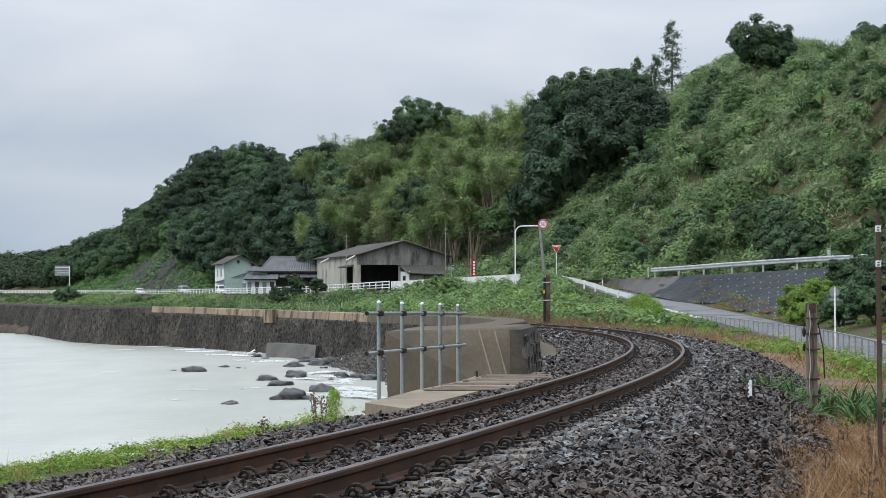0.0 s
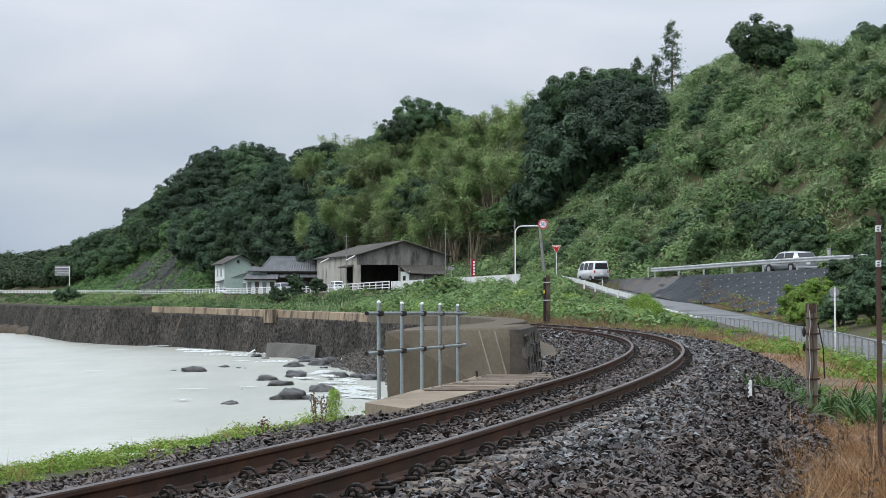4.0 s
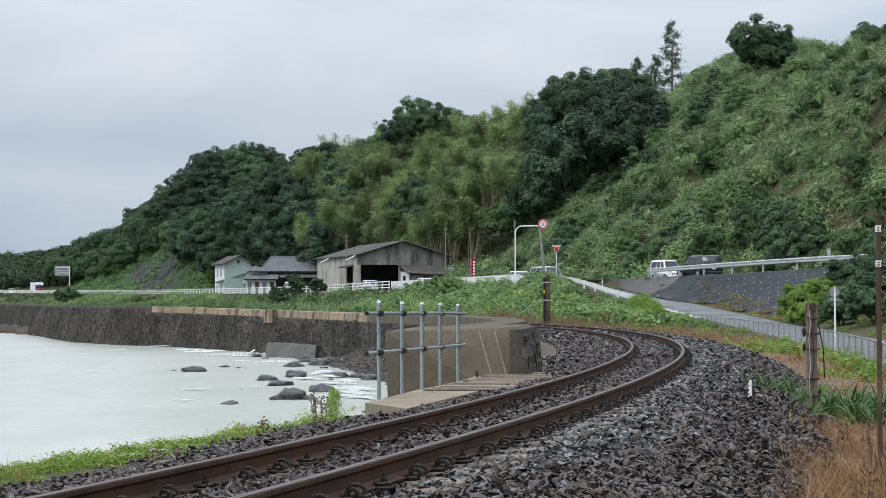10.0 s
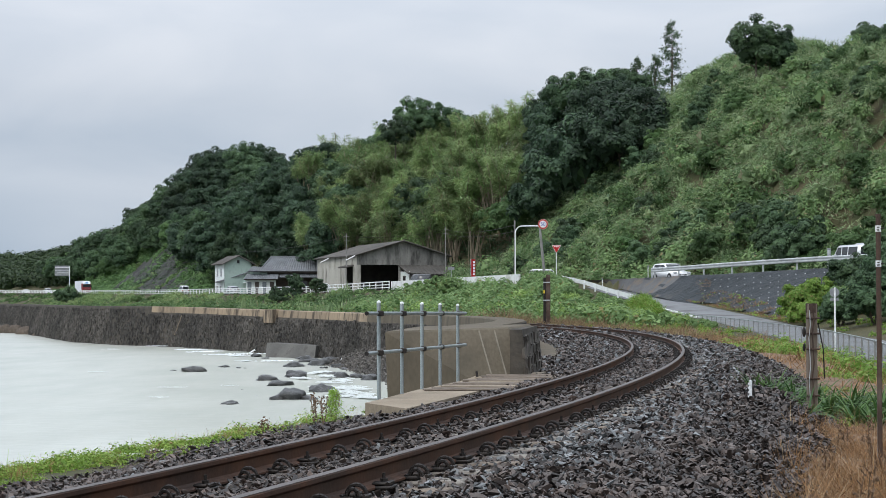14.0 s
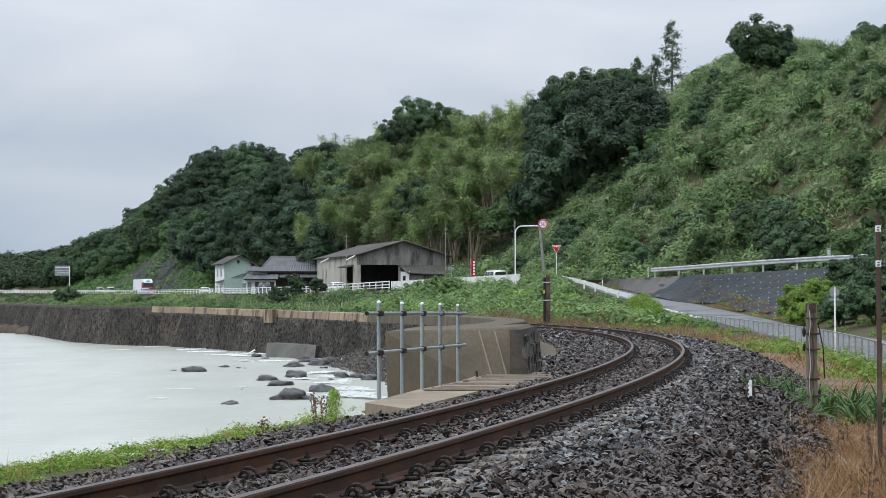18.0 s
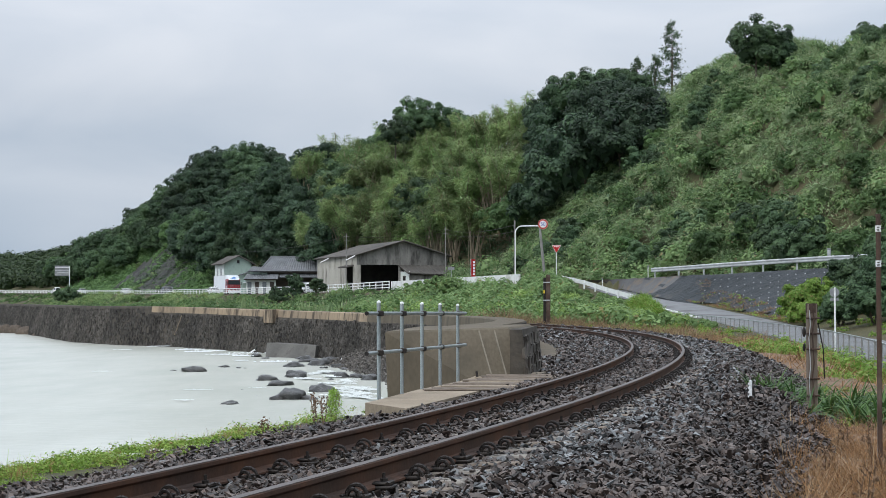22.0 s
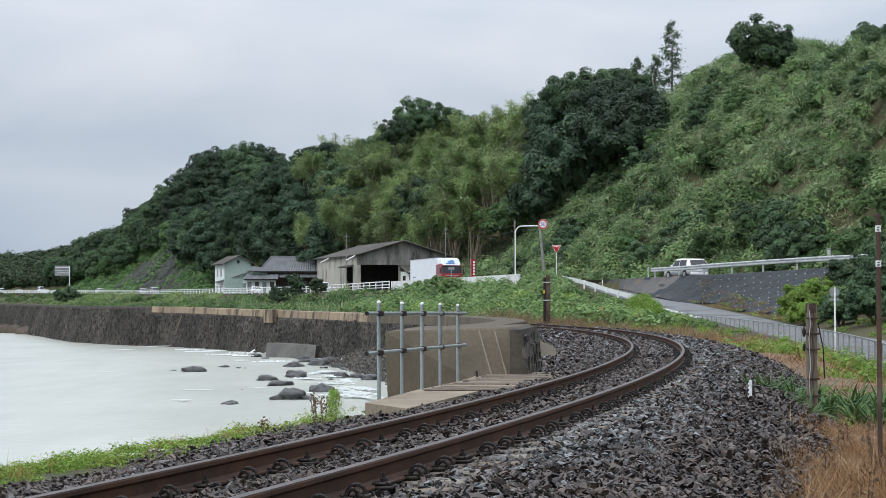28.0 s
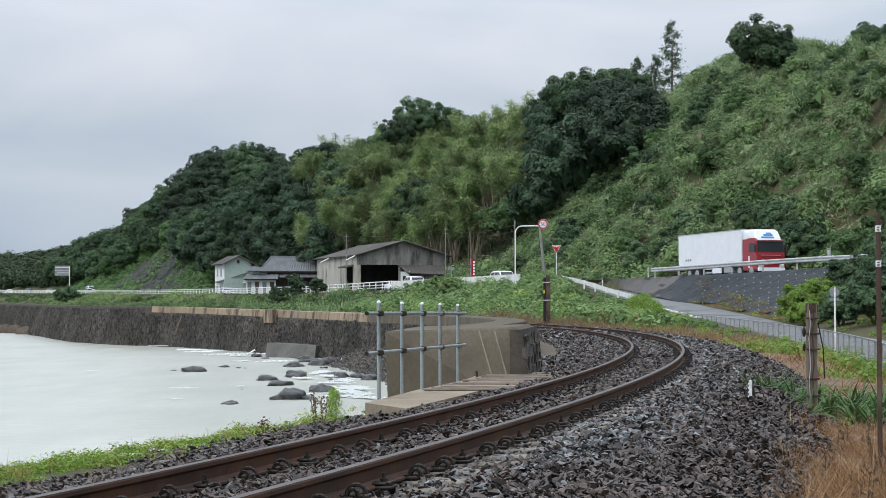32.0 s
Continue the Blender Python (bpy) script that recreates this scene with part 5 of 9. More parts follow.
def bed(name, label, category, pts, size, k, material, shapes, leaf, seed, tilt=1.0, dome=1.0, solid=0.0):
    """Low growth: k leaves in a small dome over each point; solid: the share of an inner layer of leaves."""
    rng = np.random.default_rng(seed)
    if solid:
        v, f = mounds(pts, size, k, shapes, leaf, rng, dome, core=solid)
        return tagged(mesh_from(name, v, f, material), label, category, kind="stuff")
    n = len(pts)
    s = np.repeat(size, k)
    d = rng.normal(0, 1, (n * k, 3))
    d /= np.linalg.norm(d, axis=1)[:, None]
    d[:, 2] = np.abs(d[:, 2]) * dome
    pos = np.repeat(pts, k, 0) + d * (s * rng.uniform(0.4, 1.0, n * k))[:, None]
    v, f = scatter(shapes, None, pos, leaf * np.clip(s / s.mean(), 0.6, 1.5) * rng.uniform(0.6, 1.3, n * k), facing(d + np.array([0, 0, 0.4]), rng, 0.3), rng)
    return tagged(mesh_from(name, v, f, material), label, category, kind="stuff")


def grass_bed(name, label, category, pts, height, k, material, seed, radius=0.1, tilt=0.5, width=1.0):
    """Tufts of blades."""
    rng = np.random.default_rng(seed)
    n = len(pts)
    a, r = rng.uniform(0, 2 * math.pi, n * k), radius * np.sqrt(rng.random(n * k))
    pos = np.repeat(pts, k, 0) + np.stack([r * np.cos(a), r * np.sin(a), np.zeros(n * k)], 1)
    h = np.repeat(height, k) * rng.uniform(0.5, 1.15, n * k)
    v, f = scatter(BLADE, None, pos, np.stack([h * width, h, h], 1), turns(n * k, rng, tilt), rng)
    return tagged(mesh_from(name, v, f, material), label, category, kind="stuff")


def at_ground(p, up=0.0):
    return np.stack([p[:, 0], p[:, 1], ground_z(p[:, 0], p[:, 1]) + up], 1)


def plant_low_growth():
    rng = np.random.default_rng(8)
    # the bank below the junction
    p = rng.uniform((-8, 96), (17, 178), (26000, 2))
    t, zr, ey = hill_t(p[:, 0], p[:, 1])
    sd, _, _ = nearest(p[:, 0], p[:, 1], TRACK)
    ss, _, _ = nearest(p[:, 0], p[:, 1], SIDE)
    ok = (t < -0.6) & (t > -34) & (sd > 8.0) & (np.abs(ss) > 2.5) & (ss > 0)
    q, ss = at_ground(p[ok][:1500], 0.1), ss[ok][:1500]
    sz = 0.72 * np.clip(1 + 1.2 * wobble(q[:, 0], q[:, 1], 0.6), 0.35, 2.0) * rng.uniform(0.4, 1.6, len(q))
    sz = np.minimum(sz, 0.22 + 0.2 * np.maximum(ss - 2.5, 0)) * np.interp(-hill_t(q[:, 0], q[:, 1])[0], [0.6, 4.2], [0.4, 1.0])
    bed("bank_growth", "lush green kudzu and weeds covering the roadside bank", "weeds", q, sz, 105, "leaf_kudzu", TRI, 0.27, 1, solid=0.6)
    # larger yellow-green bushes among it
    w = wobble(q[:, 0], q[:, 1], 0.42, 4.0)
    k = np.nonzero((w > 0.25) & (ss > 4.2) & (hill_t(q[:, 0], q[:, 1])[0] < -5.0))[0][:190]
    bed("bank_bushes", "yellow-green leafy bushes standing out of the bank growth", "bush", q[k] + np.array([0, 0, 0.2]), np.minimum(rng.uniform(0.5, 1.15, len(k)), 0.15 * ss[k]), 130, "leaf_bank", TRI, 0.2, 33, solid=0.66)
    # dry fringe at its foot
    p = rng.uniform((-10, 70), (18, 130), (9000, 2))
    sd, _, _ = nearest(p[:, 0], p[:, 1], TRACK)
    ok = (sd > 3.0) & (sd < 7.4 + 0.8 * wobble(p[:, 0], p[:, 1], 0.7))
    q = at_ground(p[ok][:2900])
    grass_bed("dry_fringe_grass", "brown dry grass along the foot of the bank", "grass", q, rng.uniform(0.35, 0.85, len(q)) * np.clip(1 + 0.8 * wobble(q[:, 0], q[:, 1], 0.9), 0.4, 1.8) * np.interp(q[:, 1], [95, 112], [0.55, 1.0]), 26, "straw_grass", 2, 0.4, 0.9, 0.8)
    # tall weeds on the brink of the road above the bank
    p = rng.uniform((2, 132), (14, 166), (9000, 2))
    t, zr, ey = hill_t(p[:, 0], p[:, 1])
    ss, _, _ = nearest(p[:, 0], p[:, 1], SIDE)
    ok = (t < -1.0) & (t > -5.0) & (ss > 3.4) & (p[:, 0] < 10.6) & (p[:, 0] > 0.05 * p[:, 1])
    q = at_ground(p[ok][:430], 0.35)
    q[:, 2] += np.interp(q[:, 0] / q[:, 1], [0.05, 0.054, 0.064, 0.07], [0.0, 0.22, 0.22, 0.0])
    bed("brink_weeds", "tall lush weeds along the brink of the road", "weeds", q, rng.uniform(0.4, 0.8, len(q)), 110, "leaf_kudzu", TRI, 0.23, 24, solid=0.66)
    # feathery weeds between the guardrail's end and the kerb
    q = at_ground(np.stack([rng.uniform(13.5, 14.8, 150), rng.uniform(114, 124, 150)], 1), 0.15)
    v, f = mounds(q, rng.uniform(0.2, 0.5, 150), 130, SPRIG, 0.26, rng, 1.1, True, core=0.55)
    tagged(mesh_from("kerbside_weeds", v, f, "leaf_bright"), "tall feathery bright green weeds beside the kerb", "weeds", kind="stuff")
    # dry patches at the foot of the sheet-covered slope
    p = rng.uniform((13, 96), (24, 138), (14000, 2))
    ss, _, _ = nearest(p[:, 0], p[:, 1], SIDE)
    t, zr, ey = hill_t(p[:, 0], p[:, 1])
    ok = (ss < -1.75) & (ss > -3.6) & (t < -1.0) & (wobble(p[:, 0], p[:, 1], 0.5, 2.0) > -0.25)
    q = at_ground(p[ok][:700], 0.14)
    grass_bed("slope_foot_grass", "low brown grass at the foot of the sheeted slope", "grass", q, rng.uniform(0.08, 0.2, len(q)), 14, "dry_grass", 25, 0.3, 0.8, 1.5)
    q = at_ground(p[ok][700:860], 0.14)
    bed("slope_foot_weeds", "low yellow-green weeds at the foot of the sheeted slope", "weeds", q, rng.uniform(0.08, 0.2, len(q)), 16, "leaf_bright", TRI, 0.1, 26)
    # vines round the rock cutting
    p = rng.uniform((-135, 370), (-50, 570), (30000, 2))
    t, zr, ey = hill_t(p[:, 0], p[:, 1])
    z = ground_z(p[:, 0], p[:, 1])
    az, el = p[:, 0] / p[:, 1], (z - EYE_Z) / p[:, 1]
    ok = (t > 9) & (((az < -0.14) & (az > -0.205) & (el < 0.034) & (wobble(p[:, 0], p[:, 1], 0.16, 1.0) > 0.55)) | ((az < -0.182) & (az > -0.262) & (el < 0.034)) | ((az < -0.155) & (az > -0.2) & (el > 0.026) & (el < 0.05)) | ((az < -0.136) & (az > -0.156) & (el < 0.03)))
    q = at_ground(p[ok][:4200])
    bed("cutting_scrub", "green scrub and vines beside the rock cutting", "scrub", q, rng.uniform(0.6, 1.6, len(q)), 26, "leaf_mid", TRI, 0.58, 27, solid=0.66)
    # between the sea wall and the coast road
    p = rng.uniform((-260, 108), (4, 640), (60000, 2))
    t, zr, ey = hill_t(p[:, 0], p[:, 1])
    sd, _, _ = nearest(p[:, 0], p[:, 1], TRACK)
    az = p[:, 0] / p[:, 1]
    ok = (t < -1.0) & (t > -22) & (sd > 3.0) & (az > -0.28)
    q = np.concatenate([at_ground(p[ok][:7000]), at_ground(p[ok & (p[:, 1] < 300)][:4200])])
    sz = 0.5 * rng.uniform(0.6, 1.4, len(q)) * np.clip(1 + 1.2 * wobble(q[:, 0], q[:, 1], 0.22), 0.45, 2.2) * np.interp(hill_t(q[:, 0], q[:, 1])[0], [-6, -1.5], [1, 0.6])
    w = wobble(q[:, 0], q[:, 1], 0.31, 1.0) + rng.normal(0, 0.25, len(q))
    for name, label, sel, mt, sh, lf in (("shore_growth", "mixed green shrubs and weeds between the sea wall and the road", w > 0.15, "leaf_kudzu", TRI, 0.28),
                                         ("shore_shrub_growth", "darker bushes on the shore verge below the road", w <= 0.15, "leaf_lush", TRI, 0.3)):
        bed(name, label, "weeds", q[sel], sz[sel], 38, mt, sh, lf * 0.85, 3, solid=0.66)
    g = q[(w >= 0.95) & (q[:, 1] < 260)]
    grass_bed("shore_grass", "tall feathery pale green grass on the shore verge", "grass", g, rng.uniform(0.7, 1.7, len(g)), 22, "leaf_grass", 23, 0.5, 0.35, 1.6)
    f = q[(q[:, 1] > 300) & (q[:, 1] < 480) & (wobble(q[:, 0], q[:, 1], 0.13, 2.0) > 0.1) & (hill_t(q[:, 0], q[:, 1])[0] > -11)]
    bed("verge_bushes", "tall yellow-green bushes before the far railing", "weeds", f, rng.uniform(0.6, 1.3, len(f)), 40, "leaf_bamboo", TRI, 0.36, 30, solid=0.66)
    ok = (sd > -3.6) & (sd < 2.5) & (p[:, 1] > 120) & (az > -0.28)
    q = at_ground(p[ok][:1500])
    bed("wall_top_growth", "green weeds growing along the top of the sea wall", "weeds", q, rng.uniform(0.2, 0.5, len(q)), 12, "leaf_kudzu", TRI + SPRIG, 0.35, 4)
    # seaward verge by the near track
    n = 5200
    deg = rng.uniform(-16.6, -12.6, n)
    y_arc = CY + RAD * np.sin(np.radians(deg))
    lip = np.interp(y_arc, [11, 13.5, 16, 20, 26], [4.15, 3.85, 3.38, 3.28, 3.2])
    off = -(2.6 + (lip - 2.6) * np.sqrt(rng.random(n)))
    x, y = CX + (RAD + off) * np.cos(np.radians(deg)), CY + (RAD + off) * np.sin(np.radians(deg))
    ok = (np.abs(x) < 0.27 * y + 0.4) & (rng.random(n) < np.interp(y, [12, 15, 16.5, 18, 20, 22], [1, 0.95, 0.6, 0.3, 0.2, 0.1]) * np.clip(0.7 + 1.1 * wobble(x, y, 2.6, 0.5) + 0.5 * (-off - 3.0), 0.05, 1))
    q = at_ground(np.stack([x, y], 1)[ok])
    bed("verge_weeds", "low bright green weeds on the seaward verge", "weeds", q, rng.uniform(0.02, 0.085, len(q)) * np.clip(1 + 1.3 * wobble(q[:, 0], q[:, 1], 3.1), 0.25, 2.3), 30, "leaf_verge", TRI, 0.024, 5)
    q2 = q[rng.random(len(q)) < 0.3]
    grass_bed("verge_grass", "thin green and straw-coloured grass blades on the verge", "grass", q2, rng.uniform(0.04, 0.15, len(q2)), 3, "leaf_verge", 6, 0.06, 0.5, 0.5)
    q3 = q[wobble(q[:, 0], q[:, 1], 2.2, 1.5) > 0.3]
    grass_bed("verge_dry_grass", "reddish dry grass stems among the verge weeds", "grass", q3, rng.uniform(0.05, 0.16, len(q3)), 5, "dry_grass", 28, 0.06, 0.6, 0.35)
    # landward strip between the ballast and the fence
    n = 12000
    p = np.stack([rng.uniform(2.0, 30, n), rng.uniform(20, 108, n)], 1)
    sd, _, _ = nearest(p[:, 0], p[:, 1], TRACK)
    ss, _, _ = nearest(p[:, 0], p[:, 1], SIDE)
    ok = (sd > 3.1) & ((ss > 2.3) | (ss < -2.6)) & (p[:, 0] < 0.27 * p[:, 1] + 1) & (hill_t(p[:, 0], p[:, 1])[0] < -9)
    q = at_ground(p[ok])
    w = wobble(q[:, 0], q[:, 1], 0.45, 3)
    sq = nearest(q[:, 0], q[:, 1], TRACK)[0]
    w = w + 0.5 * (sq - 4.3) * (q[:, 1] < 60) + 0.28 * (sq - 5.4) * (q[:, 1] >= 60)
    lush = wobble(q[:, 0], q[:, 1], 0.8, 5.0)
    g = q[(w > 0.2) & (lush > -0.35) & ((q[:, 1] < 64) | (rng.random(len(q)) < 0.18))]
    gs = rng.uniform(0.1, 0.3, len(g)) * np.interp(g[:, 1], [20, 40, 65, 100], [1.0, 1.35, 1.2, 0.9]) * np.clip(1.0 + 0.8 * wobble(g[:, 0], g[:, 1], 1.4, 1.0), 0.5, 1.8)
    bed("strip_weeds", "bushy bright green weeds between the ballast and the wire fence", "weeds", g, gs, 60, "leaf_bright", TRI, 0.1, 7, solid=0.6)
    g = q[(w <= 0.75) & (wobble(q[:, 0], q[:, 1], 0.8, 4) > -0.3)]
    grass_bed("strip_dry_grass", "short dry brown grass beside the track", "grass", g, rng.uniform(0.12, 0.42, len(g)) * np.clip(1 + 0.7 * wobble(g[:, 0], g[:, 1], 1.1, 2.0), 0.4, 1.7), 14, "dry_grass", 9, 0.3, 0.85, 0.6)
    # low green weeds below the fence near the strap-leaf plants
    p = np.stack([rng.uniform(4.9, 8.0, 500), rng.uniform(19.5, 30, 500)], 1)
    p = p[(wobble(p[:, 0], p[:, 1], 1.3, 2.0) > 0.0) & (p[:, 0] > 0.222 * p[:, 1]) & (p[:, 0] < 0.27 * p[:, 1] + 0.3)]
    bed("low_weeds", "low yellow-green weeds on the bare soil", "weeds", at_ground(p), rng.uniform(0.05, 0.16, len(p)), 60, "leaf_bright", TRI, 0.045, 29, solid=0.6)
    # dry tangle nearest the ballast's landward foot
    n = 3400
    p = np.stack([rng.uniform(2.2, 6.5, n), rng.uniform(10.6, 19.8, n)], 1)
    sd, _, _ = nearest(p[:, 0], p[:, 1], TRACK)
    ok = (sd > 2.6 + 0.35 * wobble(p[:, 0], p[:, 1], 1.9) + rng.normal(0, 0.14, n)) & (p[:, 0] < 0.27 * p[:, 1] + 0.5)
    q = at_ground(p[ok])
    grass_bed("dry_grass", "tangled dry orange-brown grass beside the ballast", "grass", q, rng.uniform(0.08, 0.34, len(q)) * np.clip(1 + 0.9 * wobble(q[:, 0], q[:, 1], 1.6, 1.0), 0.35, 1.7), 30, "dry_grass", 10, 0.14, 1.4, 0.26)


plant_low_growth()


# ---- sheet-covered slope under the road ----
def build_weed_sheet():
    w = thing("weed_sheet", "black weed-control sheet pinned over the slope below the road", "weed sheet")
    pts = edge_between(88, 142)
    d = np.gradient(pts[:, :2], axis=0)
    d /= np.hypot(d[:, 0], d[:, 1])[:, None]
    nl = np.stack([-d[:, 1], d[:, 0]], 1)
    ts = np.arange(0.15, 11.0, 0.25)
    gx = pts[:, None, 0] + nl[:, None, 0] * ts[None]
    gy = pts[:, None, 1] + nl[:, None, 1] * ts[None]
    ss, _, _ = nearest(gx, gy, SIDE)
    z = ground_z(gx, gy) + np.interp(ts, [0.3, 1.6], [0.03, 0.12])[None] + (0.08 * wobble(gx, gy, 1.3) + 0.05 * wobble(gx, gy, 3.7)) * np.interp(ts, [0.8, 2.2], [0.15, 1])[None]
    v = np.stack([gx, gy, z], -1).reshape(-1, 3)
    n, m = gx.shape
    i = (np.arange(n - 1)[:, None] * m + np.arange(m - 1)[None]).ravel()
    f = np.stack([i, i + 1, i + m + 1, i + m], 1)
    far = (np.abs(ss) > 2.1 + np.clip(0.7 * wobble(gx, gy, 0.4, 3.0), 0, 1)).ravel() & (ss < 0).ravel()
    # the apron falls from the brink of the main road to the middle of the side road
    brink = shifted(edge_between(123.5, 152), -0.55)
    side = along(SIDE, 0.2)
    va = []
    for bx, by, bz in brink:
        k = int(np.argmin(np.hypot(side[:, 0] - bx, side[:, 1] - by)))
        sx, sy, sz = side[k][0] * 0.72 + bx * 0.28, side[k][1] * 0.72 + by * 0.28, side[k][2]
        for j in range(9):
            q = j / 8
            va.append((bx + (sx - bx) * q, by + (sy - by) * q, bz + 0.13 - 0.5 * max(0.0, (127.5 - by) / 4.0) + (sz - bz - 0.02) * q ** 0.9 + 0.03 * math.sin(bx * 7 + j)))
    i = (np.arange(len(brink) - 1)[:, None] * 9 + np.arange(8)[None]).ravel()
    fa = np.stack([i, i + 1, i + 10, i + 9], 1)
    ax, ay = np.array(va)[fa[:, 0], 0], np.array(va)[fa[:, 0], 1]
    on_sheet = ay < 131.5 + 4.0 * wobble(ax, ay, 0.9) + 2.0 * wobble(ax, ay, 2.7, 1.0)
    mesh_from("sheet_flap", np.array(va), fa[on_sheet], "tarp", w, True)
    fa = fa[~on_sheet]
    tagged(mesh_from("junction_apron", np.array(va), fa, "apron", None, True), "worn asphalt apron where the side road leaves the main road", "road", kind="structure")
    far &= (gy < 135.5).ravel()
    f = f[far[f].all(1)]
    mesh_from("sheet", v, f, "tarp", w, True)
    bm = bmesh.new()
    box(bm, 0, 0, -0.02, 0.062, 0.062, 0.05, bevel=0.008)
    pin = part("pin", bm, "pin", w)
    rng = np.random.default_rng(3)
    count = 0
    for a in range(0, n, 1):
        for b in range(1, m, 3):
            if far[a * m + b] and 98 < gy[a, b] < 135 and count < 300:
                share("pin", pin.data, w, pose(gx[a, b] + rng.uniform(-0.06, 0.06), gy[a, b] + rng.uniform(-0.06, 0.06), z[a, b] + 0.01, 12, 0, 25))
                count += 1
    bpy.data.objects.remove(pin)


M["apron"] = mat("dirty_worn_asphalt", (0.07, 0.072, 0.075), (0.12, 0.12, 0.12), 0.4, 0.85, bump=0.4, grain=12, stain=(0.15, 0.11, 0.075), stain_at=(0.48, 0.7), stain_scale=1.1)


def build_soil_strip():
    """Bare reddish soil between the ballast and the wire fence."""
    deg = np.arange(-15.0, 8.0, 0.25)
    off = np.arange(2.9, 8.3, 0.3)
    x = CX + (RAD + off[None]) * np.cos(np.radians(deg))[:, None]
    y = CY + (RAD + off[None]) * np.sin(np.radians(deg))[:, None]
    ss, _, _ = nearest(x, y, SIDE)
    v = np.stack([x, y, ground_z(x, y) + 0.035 + 0.02 * wobble(x, y, 2.3)], -1).reshape(-1, 3)
    n, m = x.shape
    i = (np.arange(n - 1)[:, None] * m + np.arange(m - 1)[None]).ravel()
    f = np.stack([i, i + 1, i + m + 1, i + m], 1)
    clear = ((ss > 2.3) & (y > 13)).ravel()
    tagged(mesh_from("soil_strip", v, f[clear[f].all(1)], "bare_soil", None, True), "bare reddish-brown soil strip beside the ballast", "soil", kind="structure")


build_weed_sheet()
build_soil_strip()

M.update({
    "corrugated": mat("stained_corrugated_cladding", (0.36, 0.345, 0.30), (0.47, 0.455, 0.40), 0.35, 0.85, bump=0.1, grain=10, stain=(0.13, 0.122, 0.105), stain_at=(0.5, 0.7), stain_scale=0.6, streak=0.3),
    "cladding_dark": mat("weathered_grey_cladding", (0.17, 0.168, 0.158), (0.32, 0.31, 0.285), 0.5, 0.85, bump=0.1, grain=10, stain=(0.055, 0.054, 0.05), stain_at=(0.46, 0.66), stain_scale=0.7, streak=0.3),
    "roof_grey": mat("weathered_grey_roof", (0.07, 0.066, 0.06), (0.12, 0.112, 0.102), 0.3, 0.85, bump=0.2, grain=8, stain=(0.07, 0.062, 0.055)),
    "tile": mat("blue_grey_roof_tile", (0.105, 0.112, 0.12), (0.165, 0.173, 0.183), 0.8, 0.55, bump=0.1, grain=12, rand=0.12),
    "house_green": mat("pale_green_render", (0.36, 0.47, 0.42), (0.42, 0.52, 0.47), 0.6, 0.85, bump=0.1, grain=15, stain=(0.28, 0.36, 0.32)),
    "house_white": mat("pale_mint_render", (0.70, 0.76, 0.74), (0.76, 0.8, 0.78), 0.6, 0.85, bump=0.1, grain=15),
    "wood_dark": mat("dark_stained_boards", (0.06, 0.052, 0.045), (0.10, 0.085, 0.07), 0.8, 0.85, bump=0.2, grain=14),
    # the shed's inner shade is put into this dark colour
    "inside_shade": mat("shade_dark_shed_inside", (0.035, 0.035, 0.035), (0.06, 0.058, 0.055), 0.8, 0.9),
    "glass": glass_mat("dark_window_glass", (0.03, 0.035, 0.04)),
    "glass_house": glass_mat("grey_window_glass", (0.16, 0.19, 0.2)),
    "red": mat("red_sign_paint", (0.58, 0.035, 0.03), (0.50, 0.03, 0.028), 2, 0.5, bump=0),
    "blue": mat("blue_sign_paint", (0.03, 0.09, 0.38), (0.035, 0.10, 0.42), 2, 0.5, bump=0),
    "sign_back": mat("grey_sign_back", (0.21, 0.22, 0.23), (0.28, 0.29, 0.3), 2, 0.6, 0.2, bump=0),
    "rock_cut": mat("grey_rock_cutting", (0.03, 0.031, 0.03), (0.062, 0.063, 0.06), 0.3, 0.9, bump=0.5, grain=1.2, dist=0.2, streak=0.12, stain=(0.07, 0.085, 0.05), stain_at=(0.55, 0.68), stain_scale=0.2),
})


# ---- buildings ----
UP_Y = (0.940, 0.340)          # away from the road


def set_back(k, m):
    """A pose moved away from the road, with its size kept in proportion to its distance."""
    e = Vector((0, 0, EYE_Z))
    return Matrix.Translation(e) @ Matrix.Scale(k, 4) @ Matrix.Translation(-e) @ m


def wall_panel(parent, name, w, h0, h1, material, m, t=0.12, ribs=0.0, peak=None):
    """An upright wall from x 0 to w; ribs: spacing of its corrugation; peak: (x, height) of a gable."""
    bm = bmesh.new()
    xs = np.arange(0, w + 1e-6, ribs / 2) if ribs else [0, w]
    if peak and not ribs:
        xs = [0, peak[0], w]

    def top(x):
        return float(np.interp(x, [0, peak[0], w], [h1, peak[1], h1])) if peak else h1
    front = []
    for i, x in enumerate(xs):
        y = -0.03 if (ribs and i % 2) else 0.0
        front.append((bm.verts.new((x, y, h0)), bm.verts.new((x, y, top(x)))))
    back = [(bm.verts.new((x, t, h0)), bm.verts.new((x, t, top(x)))) for x in (xs[0], *([peak[0]] if peak else []), xs[-1])]
    for a, b in zip(front[:-1], front[1:]):
        bm.faces.new((a[0], b[0], b[1], a[1]))
    for a, b in zip(back[:-1], back[1:]):
        bm.faces.new((b[0], a[0], a[1], b[1]))
    bm.faces.new((front[0][0], front[0][1], back[0][1], back[0][0]))
    bm.faces.new((front[-1][1], front[-1][0], back[-1][0], back[-1][1]))
    ob = part(name, bm, material, parent)
    ob.matrix_basis = m
    return ob


